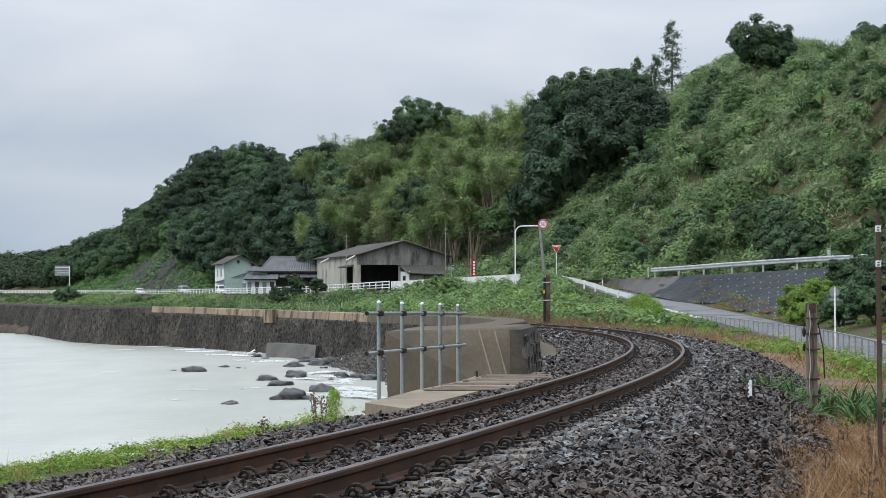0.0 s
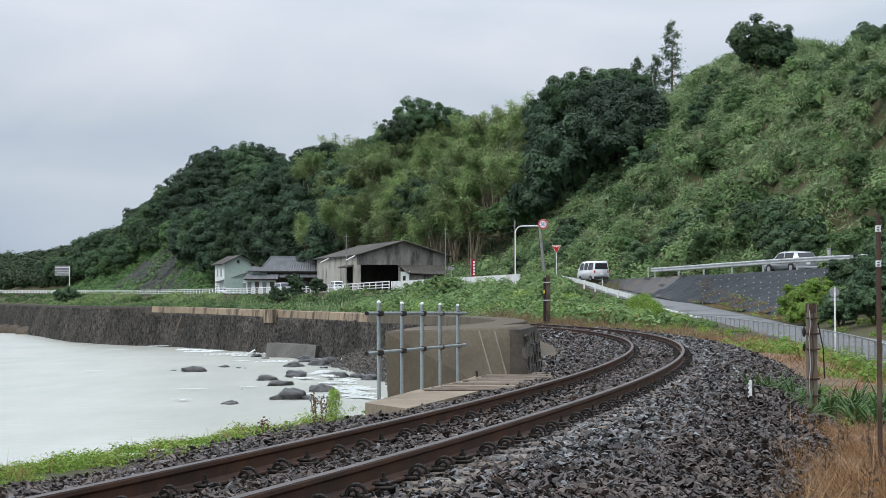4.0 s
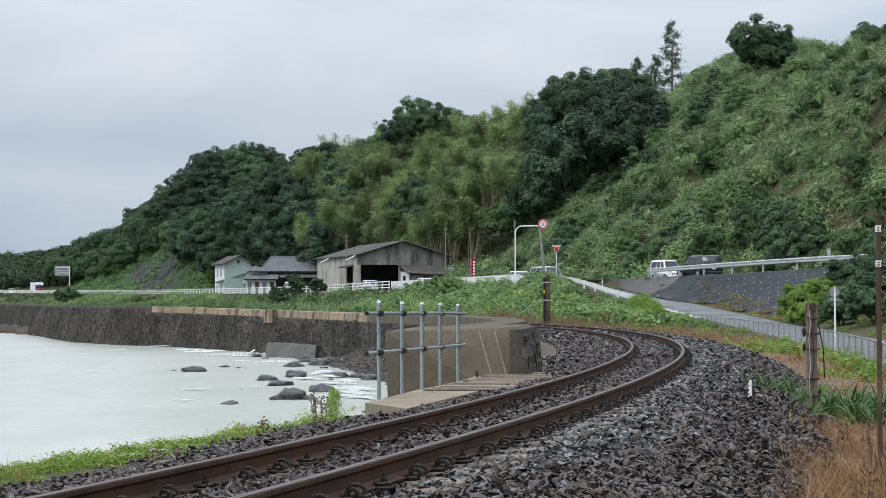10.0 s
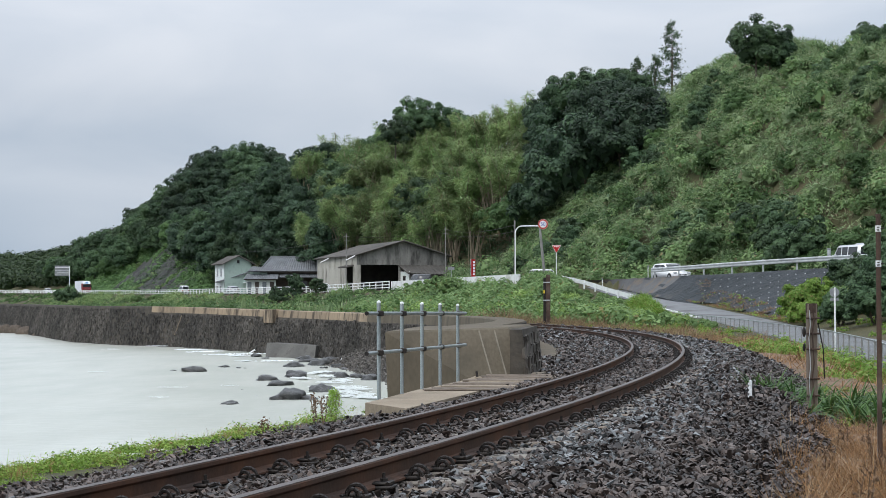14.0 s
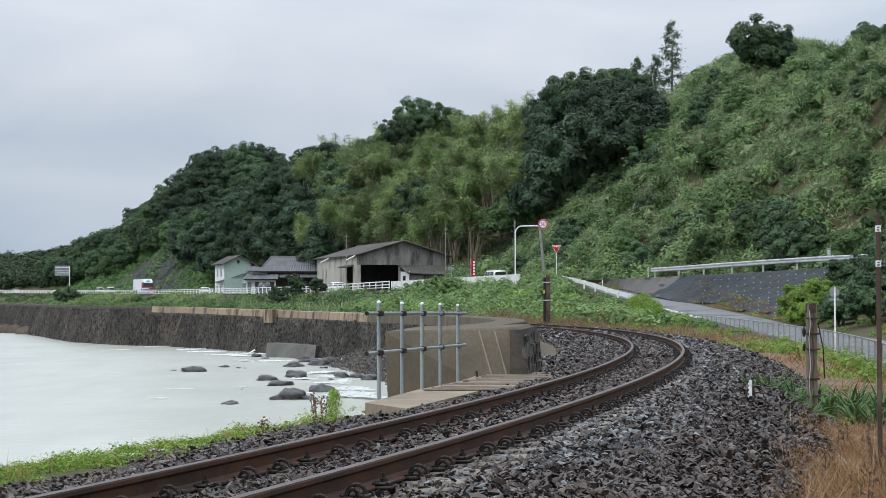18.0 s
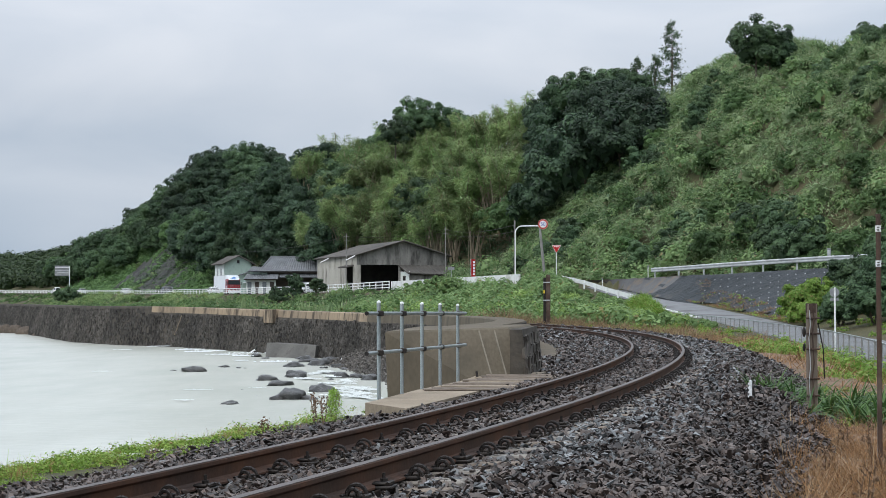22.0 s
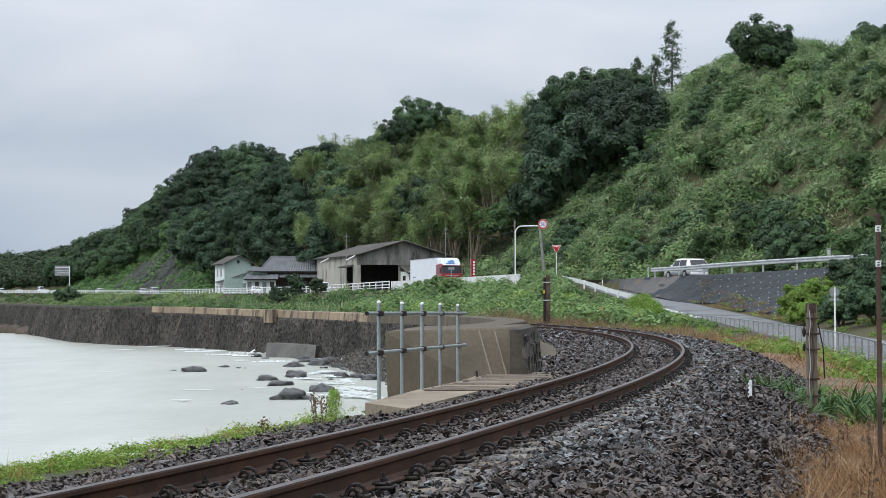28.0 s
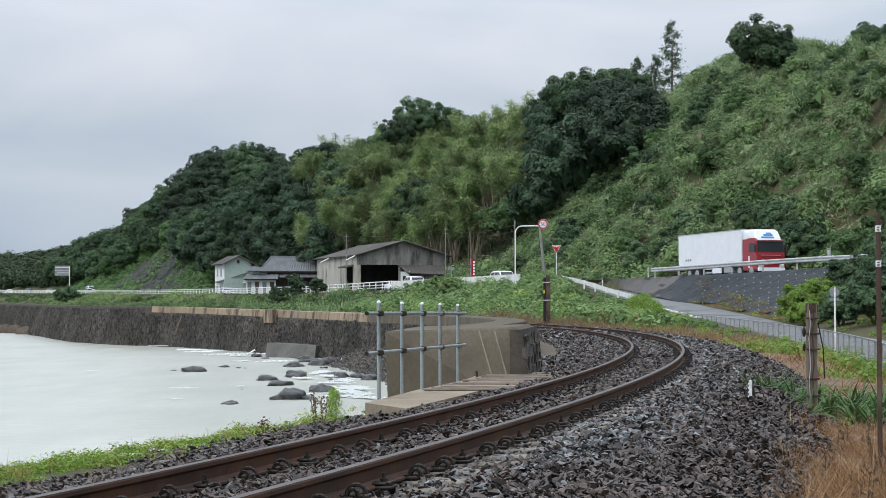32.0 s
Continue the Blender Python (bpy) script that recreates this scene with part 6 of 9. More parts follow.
def roof_plane(parent, name, a, b, c, d, material, t=0.12, rib=0.0, label=""):
    """A sloped roof slab on four corners (eave a-b, ridge d-c), with ribs running down it."""
    bm = bmesh.new()
    a, b, c, d = (Vector(q) for q in (a, b, c, d))
    nrm = (b - a).cross(d - a).normalized()
    if nrm.z < 0:
        nrm = -nrm
    n = max(1, int((b - a).length / rib)) if rib else 1
    low, high = [], []
    for i in range(2 * n + 1 if rib else 2):
        k = i / (2 * n) if rib else i
        lift = nrm * (0.1 if rib and i % 2 else 0.0)
        low.append(bm.verts.new(a.lerp(b, k) + lift))
        high.append(bm.verts.new(d.lerp(c, k) + lift))
    for i in range(len(low) - 1):
        bm.faces.new((low[i], low[i + 1], high[i + 1], high[i]))
    u = [bm.verts.new(q - nrm * t) for q in (a, b, c, d)]
    bm.faces.new(u[::-1])
    bm.faces.new((low[0], u[0], u[1], low[-1]))
    bm.faces.new((high[0], u[3], u[0], low[0]))
    bm.faces.new((low[-1], u[1], u[2], high[-1]))
    bm.faces.new((high[-1], u[2], u[3], high[0]))
    bmesh.ops.recalc_face_normals(bm, faces=bm.faces)
    return part(name, bm, material, parent, label)


def framed_window(parent, x, y, z, w, h, rz=0.0, frame_m="white", glass_m="glass_house", m=None):
    bm = bmesh.new()
    for bx, bz, sx, sz in ((0, 0, w, 0.06), (0, h - 0.06, w, 0.06), (-w / 2 + 0.03, 0, 0.06, h), (w / 2 - 0.03, 0, 0.06, h), (0, 0, 0.05, h)):
        box(bm, bx, -0.03, bz, sx, 0.1, sz)
    fr = part("window", bm, frame_m, parent)
    fr.matrix_basis = (m if m is not None else Matrix()) @ pose(x, y, z, 0, 0, rz)
    bm = bmesh.new()
    box(bm, 0, 0.0, 0.03, w - 0.08, 0.03, h - 0.06)
    part("pane", bm, glass_m, fr)


def build_shed():
    """The large weathered shed with an open front, and its lean-to."""
    g = float(ground_z(np.array([-13.3]), np.array([262.0]))[0])
    s = thing("warehouse_shed", "large weathered corrugated shed with a dark open front", "shed", set_back(1.012, pose(-13.3, 262, g, 0, 0, 19.9)))
    # local x along the gable, y into the depth
    W, D, He, Hp = 14.9, 22.6, 6.1, 8.3
    pk = W * 0.5
    # gable wall above the opening, and its piers
    bm = bmesh.new()
    zt = 4.55
    outline = [(0, zt), (W, zt), (W, He), (pk, Hp), (0, He)]
    f = [bm.verts.new((x, 0, z)) for x, z in outline]
    bk = [bm.verts.new((x, 0.15, z)) for x, z in outline]
    bm.faces.new(f)
    bm.faces.new(bk[::-1])
    for i in range(5):
        j = (i + 1) % 5
        bm.faces.new((f[j], f[i], bk[i], bk[j]))
    bmesh.ops.recalc_face_normals(bm, faces=bm.faces)
    part("gable_wall", bm, "cladding_dark", s, "streaked grey gable cladding")
    for i in range(19):
        x = 0.3 + i * 0.79
        h = float(np.interp(x, [0, pk, W], [He, Hp, He]))
        bm = bmesh.new()
        box(bm, x, -0.03, zt, 0.10, 0.07, h - zt - 0.05)
        part("cladding_rib", bm, "cladding_dark", s)
    bm = bmesh.new()
    box(bm, 0.3, 0.1, -0.3, 0.6, 0.25, zt + 0.3)
    part("pier", bm, "corrugated", s, "pale front pier")
    bm = bmesh.new()
    box(bm, 7.0, 0.1, -0.3, 0.4, 0.25, zt + 0.3)
    part("pier", bm, "cladding_dark", s)
    wall_panel(s, "front_wall", W - 7.2, -0.3, zt, "cladding_dark", pose(7.2, 0, 0), ribs=0.5)
    # side wall along the road, with a doorway
    wall_panel(s, "side_wall", 17.0, -0.3, He, "corrugated", pose(0, D, 0, 0, 0, -90), ribs=0.6)
    wall_panel(s, "side_wall", D - 17.0 - 3.4, -0.3, He, "corrugated", pose(0, 2.2, 0, 0, 0, -90), ribs=0.6)
    wall_panel(s, "side_wall", 3.4, 4.3, He, "corrugated", pose(0, 5.6, 0, 0, 0, -90), ribs=0.6)
    wall_panel(s, "back_wall", W, -0.3, He, "cladding_dark", pose(W, D, 0, 0, 0, 180))
    wall_panel(s, "side_wall", D, -0.3, He, "cladding_dark", pose(W, 0, 0, 0, 0, 90))
    bm = bmesh.new()
    box(bm, W / 2, D / 2, -0.32, W, D, 0.1)
    part("floor_slab", bm, "inside_shade", s)
    # unseen partition, added so that the open front reads as dark shade
    bm = bmesh.new()
    box(bm, W / 2, 7.5, -0.3, W - 0.6, 0.1, 6.2)
    part("partition", bm, "inside_shade", s, "added inner partition, coloured dark as the shed's shade")
    roof_plane(s, "roof", (-0.5, -0.6, He - 0.12), (-0.5, D + 0.5, He - 0.12), (pk, D + 0.5, Hp + 0.02), (pk, -0.6, Hp + 0.02), "roof_grey", rib=0.8, label="rusty grey corrugated roof")
    roof_plane(s, "roof", (W + 0.5, D + 0.5, He - 0.12), (W + 0.5, -0.6, He - 0.12), (pk, -0.6, Hp + 0.02), (pk, D + 0.5, Hp + 0.02), "roof_grey", rib=0.8, label="rusty grey corrugated roof")
    bm = bmesh.new()
    tube(bm, (-0.45, -0.62, He - 0.1), (pk, -0.62, Hp + 0.05), 0.1, 6)
    tube(bm, (pk, -0.62, Hp + 0.05), (W + 0.45, -0.62, He - 0.1), 0.1, 6)
    part("verge_trim", bm, "roof_grey", s)
    # awning over the side door
    roof_plane(s, "awning", (-1.3, 1.6, 4.2), (-1.3, 6.2, 4.2), (-0.05, 6.2, 4.5), (-0.05, 1.6, 4.5), "roof_grey", rib=0.5)
    for x0, y0 in ((-0.5, -0.4), (-0.5, 14)):
        bm = bmesh.new()
        tube(bm, (x0 - 1.4, y0, He - 0.9), (x0, y0, He - 0.2), 0.09, 6)
        part("eave_strut", bm, "white", s)
    # lean-to in front of the right half
    roof_plane(s, "lean_to_roof", (6.8, -4.6, 3.2), (W + 0.6, -4.6, 2.9), (W + 0.6, 0, 4.5), (6.8, 0, 4.5), "roof_grey", rib=0.7, label="dark low lean-to roof")
    wall_panel(s, "lean_to_wall", W - 7.1, -0.3, 2.9, "cladding_dark", pose(7.1, -4.2, 0))
    wall_panel(s, "lean_to_wall", 4.2, -0.3, 3.5, "house_white", pose(7.1, 0, 0, 0, 0, -90))
    framed_window(s, 7.08, -2.0, 1.6, 1.1, 1.2, -90, "wood_dark", "glass")
    for k in range(4):
        bm = bmesh.new()
        box(bm, 8.6 + k * 1.3, -4.7, 0.0, 1.0, 0.7, 0.7 + 0.3 * (k % 2), bevel=0.05)
        part("stacked_crate", bm, "wood_dark" if k % 2 else "cladding_dark", s)


build_shed()


def build_green_house():
    g = float(ground_z(np.array([-43.2]), np.array([335.0]))[0])
    h = thing("two_storey_house", "narrow pale green two-storey house with a grey gable roof", "house", set_back(1.06, pose(-43.2, 335, g, 0, 0, 23.0)))
    W, D, He, Hp = 5.6, 7.0, 6.3, 7.7
    wall_panel(h, "gable_wall", W, -0.5, He, "house_green", Matrix(), peak=(W / 2, Hp))
    wall_panel(h, "side_wall", D, -0.5, He, "house_white", pose(0, D, 0, 0, 0, -90))
    wall_panel(h, "side_wall", D, -0.5, He, "house_green", pose(W, 0, 0, 0, 0, 90))
    wall_panel(h, "back_wall", W, -0.5, He, "house_green", pose(W, D, 0, 0, 0, 180), peak=(W / 2, Hp))
    roof_plane(h, "roof", (-0.7, -0.6, He - 0.25), (-0.7, D + 0.6, He - 0.25), (W / 2, D + 0.6, Hp + 0.1), (W / 2, -0.6, Hp + 0.1), "roof_grey", rib=0.5)
    roof_plane(h, "roof", (W + 0.7, D + 0.6, He - 0.25), (W + 0.7, -0.6, He - 0.25), (W / 2, -0.6, Hp + 0.1), (W / 2, D + 0.6, Hp + 0.1), "roof_grey", rib=0.5)
    for y in (2.2, 4.9):
        framed_window(h, -0.02, y, 3.6, 1.25, 1.7, -90)
        framed_window(h, -0.02, y, 0.3, 1.3, 1.6, -90, "white", "glass")
    framed_window(h, W / 2, -0.02, 6.25, 0.5, 0.65, 0, "roof_grey", "glass")
    bm = bmesh.new()
    bent_tube(bm, [(W / 2 + 1.8, 0.3, 6.8), (W / 2 + 1.8, 0.3, 9.0)], 0.03, 5)
    for z in (8.2, 8.5, 8.8):
        tube(bm, (W / 2 + 1.0, 0.3, z), (W / 2 + 2.6, 0.3, z), 0.02, 4)
    part("aerial", bm, "steel_black", h, "thin roof aerial")


build_green_house()


def build_tiled_house():
    g = float(ground_z(np.array([-33.6]), np.array([300.0]))[0])
    h = thing("tiled_house", "low house with blue-grey tiled roofs and dark walls", "house", set_back(1.12, pose(-31.5, 300, g, 0, 0, 4.0)))
    W, D, He, Hp = 9.9, 7.0, 4.2, 6.7
    for m, w in ((Matrix(), W), (pose(0, D, 0, 0, 0, -90), D), (pose(W, 0, 0, 0, 0, 90), D), (pose(W, D, 0, 0, 0, 180), W)):
        wall_panel(h, "wall", w, -0.5, He, "wood_dark", m)
    # main roof, its tiles in courses
    roof_plane(h, "roof", (-0.9, -0.9, He - 0.1), (W + 0.9, -0.9, He - 0.1), (W + 0.2, D / 2, Hp), (1.0, D / 2, Hp), "tile", rib=0.42, label="rows of blue-grey roof tiles")
    roof_plane(h, "roof", (W + 0.9, D + 0.9, He - 0.1), (-0.9, D + 0.9, He - 0.1), (1.0, D / 2, Hp), (W + 0.2, D / 2, Hp), "tile", rib=0.42)
    roof_plane(h, "hip", (-0.9, D + 0.9, He - 0.1), (-0.9, -0.9, He - 0.1), (1.0, D / 2, Hp), (1.0, D / 2, Hp - 0.01), "tile", rib=0.45)
    bm = bmesh.new()
    sweep(bm, [(0.9, D / 2, Hp), (W + 0.3, D / 2, Hp)], [(-0.16, -0.05), (-0.1, 0.22), (0.1, 0.22), (0.16, -0.05)])
    part("ridge", bm, "tile", h, "raised ridge tiles")
    bm = bmesh.new()
    sweep(bm, [(1.0, D / 2, Hp + 0.05), (-0.9, -0.9, He)], [(-0.14, -0.05), (-0.1, 0.16), (0.1, 0.16), (0.14, -0.05)])
    part("hip_ridge", bm, "tile", h)
    # lower front roofs
    roof_plane(h, "porch_roof", (-3.6, -3.4, 2.6), (2.4, -3.4, 2.6), (2.4, -0.4, 3.6), (-3.2, -0.4, 3.6), "tile", rib=0.42)
    roof_plane(h, "hood_roof", (-3.0, -1.6, 4.1), (0.2, -1.6, 4.1), (0.2, -0.2, 4.7), (-2.2, -0.2, 5.0), "tile", rib=0.42)
    roof_plane(h, "eave_roof", (2.6, -2.2, 3.0), (W + 0.9, -2.2, 3.0), (W + 0.9, -0.1, 3.6), (2.6, -0.1, 3.6), "tile", rib=0.42)
    wall_panel(h, "porch_wall", 5.2, -0.5, 2.8, "house_white", pose(-3.2, -2.8, 0))
    wall_panel(h, "upper_wall", 3.0, 2.8, 4.2, "house_green", pose(-2.6, -0.6, 0))
    bm = bmesh.new()
    sweep(bm, [(-3.6, -3.45, 2.62), (2.4, -3.45, 2.62)], [(-0.08, -0.12), (-0.08, 0.1), (0.08, 0.1), (0.08, -0.12)])
    part("gutter", bm, "steel_black", h)
    bm = bmesh.new()
    box(bm, W / 2, -0.85, He - 0.32, W + 1.8, 0.1, 0.2)
    part("eave_board", bm, "steel_black", h, "dark board under the eave")
    for k in range(4):
        bm = bmesh.new()
        box(bm, -2.6 + k * 1.3, -2.86, -0.4, 0.7, 0.08, 2.6)
        part("door_panel", bm, "wood_dark" if k % 2 else "glass_house", h)
    framed_window(h, 6.2, -0.04, 0.8, 2.6, 1.6, 0, "wood_dark", "glass")


build_tiled_house()


def build_low_house():
    g = float(ground_z(np.array([-42.0]), np.array([318.0]))[0])
    h = thing("low_annex", "low annex with a single-pitch grey roof beside the green house", "annex", set_back(1.12, pose(-41.5, 318, g, 0, 0, 12.0)))
    W, D = 7.5, 6.0
    for m, w, hh in ((Matrix(), W, 2.6), (pose(0, D, 0, 0, 0, -90), D, 2.6), (pose(W, 0, 0, 0, 0, 90), D, 2.6), (pose(W, D, 0, 0, 0, 180), W, 2.6)):
        wall_panel(h, "wall", w, -0.5, hh, "house_white", m)
    roof_plane(h, "roof", (-0.8, -0.8, 2.4), (-0.8, D + 0.8, 2.4), (W + 0.5, D + 0.8, 5.2), (W + 0.5, -0.8, 5.2), "tile", rib=0.5)
    wall_panel(h, "gable_infill", W, 2.5, 2.55, "wood_dark", Matrix(), peak=(W - 0.05, 5.0))
    bm = bmesh.new()
    box(bm, 2.2, -0.08, -0.4, 3.0, 0.1, 2.4)
    part("shutter", bm, "wood_dark", h)
    bm = bmesh.new()
    box(bm, 5.6, -0.9, 2.2, 3.2, 1.6, 0.12)
    part("canopy", bm, "white", h)


build_low_house()


def build_rock_cutting():
    """The steep netted rock face beside the far road."""
    n, m = 46, 22
    pts = edge_between(403, 486, 12.5)
    idx = np.linspace(0, len(pts) - 1, n).astype(int)
    p = pts[idx]
    ts = np.linspace(0, 26, m)
    gx = p[:, None, 0] + UP_Y[0] * ts[None]
    gy = p[:, None, 1] + UP_Y[1] * ts[None]
    z = ground_z(gx, gy) + 1.0 + 0.8 * wobble(gx, gy, 0.35, 1) + 0.3 * wobble(gx, gy, 0.9)
    v = np.stack([gx, gy, z], -1).reshape(-1, 3)
    i = (np.arange(n - 1)[:, None] * m + np.arange(m - 1)[None]).ravel()
    ob = mesh_from("rock_cutting", v, np.stack([i, i + 1, i + m + 1, i + m], 1), "rock_cut")
    tagged(ob, "steep grey rock cutting patched with vines", "rock face", kind="structure")
    rng = np.random.default_rng(15)
    k = rng.integers(0, len(v), 1300)
    k = k[wobble(v[k, 0], v[k, 1], 0.22, 2.5) > 0.42]
    bed("cutting_vines", "green vines hanging over the rock cutting", "vines", v[k] + np.array([0, 0, -0.2]), rng.uniform(0.4, 1.1, len(k)), 60, "leaf_scrub", TRI, 0.45, 16, solid=0.6)


build_rock_cutting()


# ---- signs, poles, posts ----
def gz(x, y):
    return float(ground_z(np.array([x]), np.array([y]))[0])


def text_mesh(body, size, depth=0.004):
    cu = bpy.data.curves.new("lettering", "FONT")
    cu.body, cu.size, cu.extrude, cu.align_x, cu.align_y = body, size, depth, "CENTER", "CENTER"
    ob = bpy.data.objects.new("lettering", cu)
    scene.collection.objects.link(ob)
    me = bpy.data.meshes.new_from_object(ob.evaluated_get(bpy.context.evaluated_depsgraph_get()))
    bpy.data.objects.remove(ob)
    return me


def build_speed_sign():
    x, y = 6.91, 162.0
    g = gz(x, y)
    s = thing("speed_limit_sign", "round 50 speed limit sign on an arched white pole", "road sign")
    bm = bmesh.new()
    top = 8.62
    pts = [(x, y, g - 0.3), (x, y, top - 0.75)] + [(x + 0.6 - 0.6 * math.cos(a), y, top - 0.75 + 0.75 * math.sin(a)) for a in np.linspace(0.2, math.pi / 2, 6)] + [(x + 2.27, y, top + 0.02)]
    bent_tube(bm, pts, 0.055, 8)
    part("pole", bm, "white", s, "white arched pole")
    cx, cz = x + 2.65, 8.80
    for r, yy, m, nm in ((0.49, -0.06, "white", "sign_plate"), (0.47, -0.075, "red", "red_ring"), (0.34, -0.09, "white", "white_disc")):
        bm = bmesh.new()
        put(bm, "cyl", pose(cx, y + yy, cz, 90, 0, 0), r=r, h=0.02, seg=32)
        part(nm, bm, m, s)
    me = text_mesh("50", 0.5, 0.012)
    me.materials.append(M["blue"])
    ob = new("numerals", me)
    ob.parent = s
    ob.matrix_basis = pose(cx, y - 0.105, cz, 90, 0, 0)


build_speed_sign()


def build_stop_sign():
    x, y = 10.0, 149.5
    g = gz(x, y)
    s = thing("stop_sign", "red inverted-triangle stop sign on a white post", "road sign")
    bm = bmesh.new()
    tube(bm, (x, y, g - 0.3), (x, y, 6.35), 0.04, 8)
    part("post", bm, "white", s)
    cz = 6.1
    for r, yy, m, nm in ((0.48, -0.06, "white", "border"), (0.42, -0.075, "red", "triangle")):
        bm = bmesh.new()
        v = [(x + r * math.cos(a), cz + r * math.sin(a)) for a in (math.pi / 6, 5 * math.pi / 6, 1.5 * math.pi)]
        f = [bm.verts.new((q[0], y + yy, q[1])) for q in v]
        b = [bm.verts.new((q[0], y + yy + 0.02, q[1])) for q in v]
        bm.faces.new(f)
        bm.faces.new(b[::-1])
        for i in range(3):
            bm.faces.new((f[(i + 1) % 3], f[i], b[i], b[(i + 1) % 3]))
        bmesh.ops.recalc_face_normals(bm, faces=bm.faces)
        part(nm, bm, m, s)
    for k in (-1, 0, 1):
        bm = bmesh.new()
        box(bm, x + k * 0.14, y - 0.085, cz + 0.06, 0.1, 0.012, 0.09)
        part("letter_bar", bm, "white", s)


build_stop_sign()


def build_poles():
    # leaning utility pole behind the signs, with its wires' short stubs
    p = thing("utility_pole", "grey leaning utility pole behind the road signs", "pole")
    bm = bmesh.new()
    tube(bm, (9.3, 153.0, gz(9.3, 153) - 0.5), (8.75, 153.0, 8.0), 0.14, 10, 0.11)
    part("pole_shaft", bm, "pole_grey", p)
    for x, y, h, lab in ((-15.2, 266.5, 12.4, "slim grey utility pole behind the shed roof"), (0.4, 262, 13.3, "grey utility pole beside the shed"), (7.2, 170, 9.6, "dark thin pole among the roadside trees")):
        p = thing("utility_pole", lab, "pole")
        bm = bmesh.new()
        tube(bm, (x, y, gz(x, y) - 0.5), (x, y, h), 0.1, 8, 0.07)
        part("pole_shaft", bm, "pole_grey", p)
        for k in (0.5, 1.1) if y > 200 else ():
            bm = bmesh.new()
            tube(bm, (x - 0.4, y, h - k), (x + 0.4, y, h - k), 0.035, 6)
            part("cross_arm", bm, "pole_grey", p)
    # wires slung between the poles
    rng = np.random.default_rng(2)
    ends = [((0.4, 262, 12.8), (-15.2, 266.5, 11.9)), ((0.4, 262, 12.2), (-15.2, 266.5, 11.3)), ((0.4, 262, 12.8), (7.2, 170, 9.1)), ((0.4, 262, 12.2), (7.2, 170, 8.5)), ((-15.2, 266.5, 11.9), (-40, 330, 11.5))]
    for a, b in ends:
        w = thing("overhead_wire", "thin black overhead wire between utility poles", "wire")
        bm = bmesh.new()
        pts = []
        for k in np.linspace(0, 1, 9):
            q = Vector(a).lerp(Vector(b), k)
            q.z -= 2.2 * k * (1 - k)
            pts.append(tuple(q))
        bent_tube(bm, pts, 0.02, 4)
        part("wire_strand", bm, "steel_black", w)
    # red banner on its staff
    b = thing("red_banner", "narrow red vertical banner with white writing on a staff", "banner")
    x, y = 3.3, 182.0
    g = 3.0
    bm = bmesh.new()
    tube(bm, (x - 0.3, y, g - 0.3), (x - 0.3, y, 6.05), 0.025, 6)
    part("staff", bm, "white", b)
    bm = bmesh.new()
    n = 8
    rows = [[bm.verts.new((x - 0.28 + 0.46 * j / 3, y + 0.05 * math.sin(i * 0.9 + j), 6.0 - 2.0 * i / n)) for j in range(4)] for i in range(n + 1)]
    for r0, r1 in zip(rows[:-1], rows[1:]):
        for j in range(3):
            bm.faces.new((r0[j], r0[j + 1], r1[j + 1], r1[j]))
    bmesh.ops.solidify(bm, geom=list(bm.faces), thickness=0.01)
    part("cloth", bm, "red", b)
    for k in range(5):
        bm = bmesh.new()
        box(bm, x + 0.02, y - 0.08, 4.3 + k * 0.32, 0.2, 0.01, 0.2)
        part("letter_bar", bm, "white", b)
    # direction board beside the far road, seen from behind
    s = thing("direction_sign", "large grey direction board seen from behind on a tall pole", "road sign")
    x, y = -108.0, 490.0
    g = gz(x, y)
    bm = bmesh.new()
    tube(bm, (x, y, g - 0.3), (x, y, 12.6), 0.14, 8)
    tube(bm, (x, y, 12.2), (x - 3.6, y, 12.2), 0.09, 6)
    tube(bm, (x, y, 10.6), (x - 3.6, y, 10.6), 0.09, 6)
    part("pole", bm, "white", s)
    bm = bmesh.new()
    box(bm, x - 2.2, y + 0.2, 9.7, 4.2, 0.1, 3.0, bevel=0.03)
    part("board", bm, "sign_back", s)
    for k in range(3):
        bm = bmesh.new()
        box(bm, x - 2.2, y + 0.1, 10.2 + k * 0.95, 4.0, 0.08, 0.12)
        part("brace", bm, "white", s)
    # small sign by the shed end of the barrier
    s = thing("small_road_sign", "small pale road sign on a thin post", "road sign")
    bm = bmesh.new()
    tube(bm, (0.9, 186.5, 2.5), (0.9, 186.5, 5.3), 0.04, 6)
    part("post", bm, "galv_dull", s)
    bm = bmesh.new()
    box(bm, 0.9, 186.4, 4.95, 0.7, 0.04, 0.3, bevel=0.01)
    part("plate", bm, "sign_back", s)
    # round sign by the fence, from behind
    s = thing("round_road_sign", "round grey sign seen from behind on a white post", "road sign")
    x, y = 13.17, 57.0
    bm = bmesh.new()
    tube(bm, (x, y, gz(x, y) - 0.2), (x, y, 1.6), 0.03, 8)
    part("post", bm, "white", s)
    bm = bmesh.new()
    put(bm, "cyl", pose(x, y + 0.05, 1.42, 90, 0, 0), r=0.16, h=0.02, seg=24)
    part("disc", bm, "sign_back", s)
    bm = bmesh.new()
    box(bm, x, y + 0.05, 1.14, 0.28, 0.02, 0.1)
    part("plate", bm, "sign_back", s)
    # brown pole at the right, with label bands
    p = thing("track_side_pole", "rusty brown steel pole with white label bands", "pole")
    x, y = 3.855, 15.0
    bm = bmesh.new()
    tube(bm, (x, y, gz(x, y) - 0.2), (x, y, 1.75), 0.023, 12)
    part("pole_shaft", bm, "pole_brown", p)
    bm = bmesh.new()
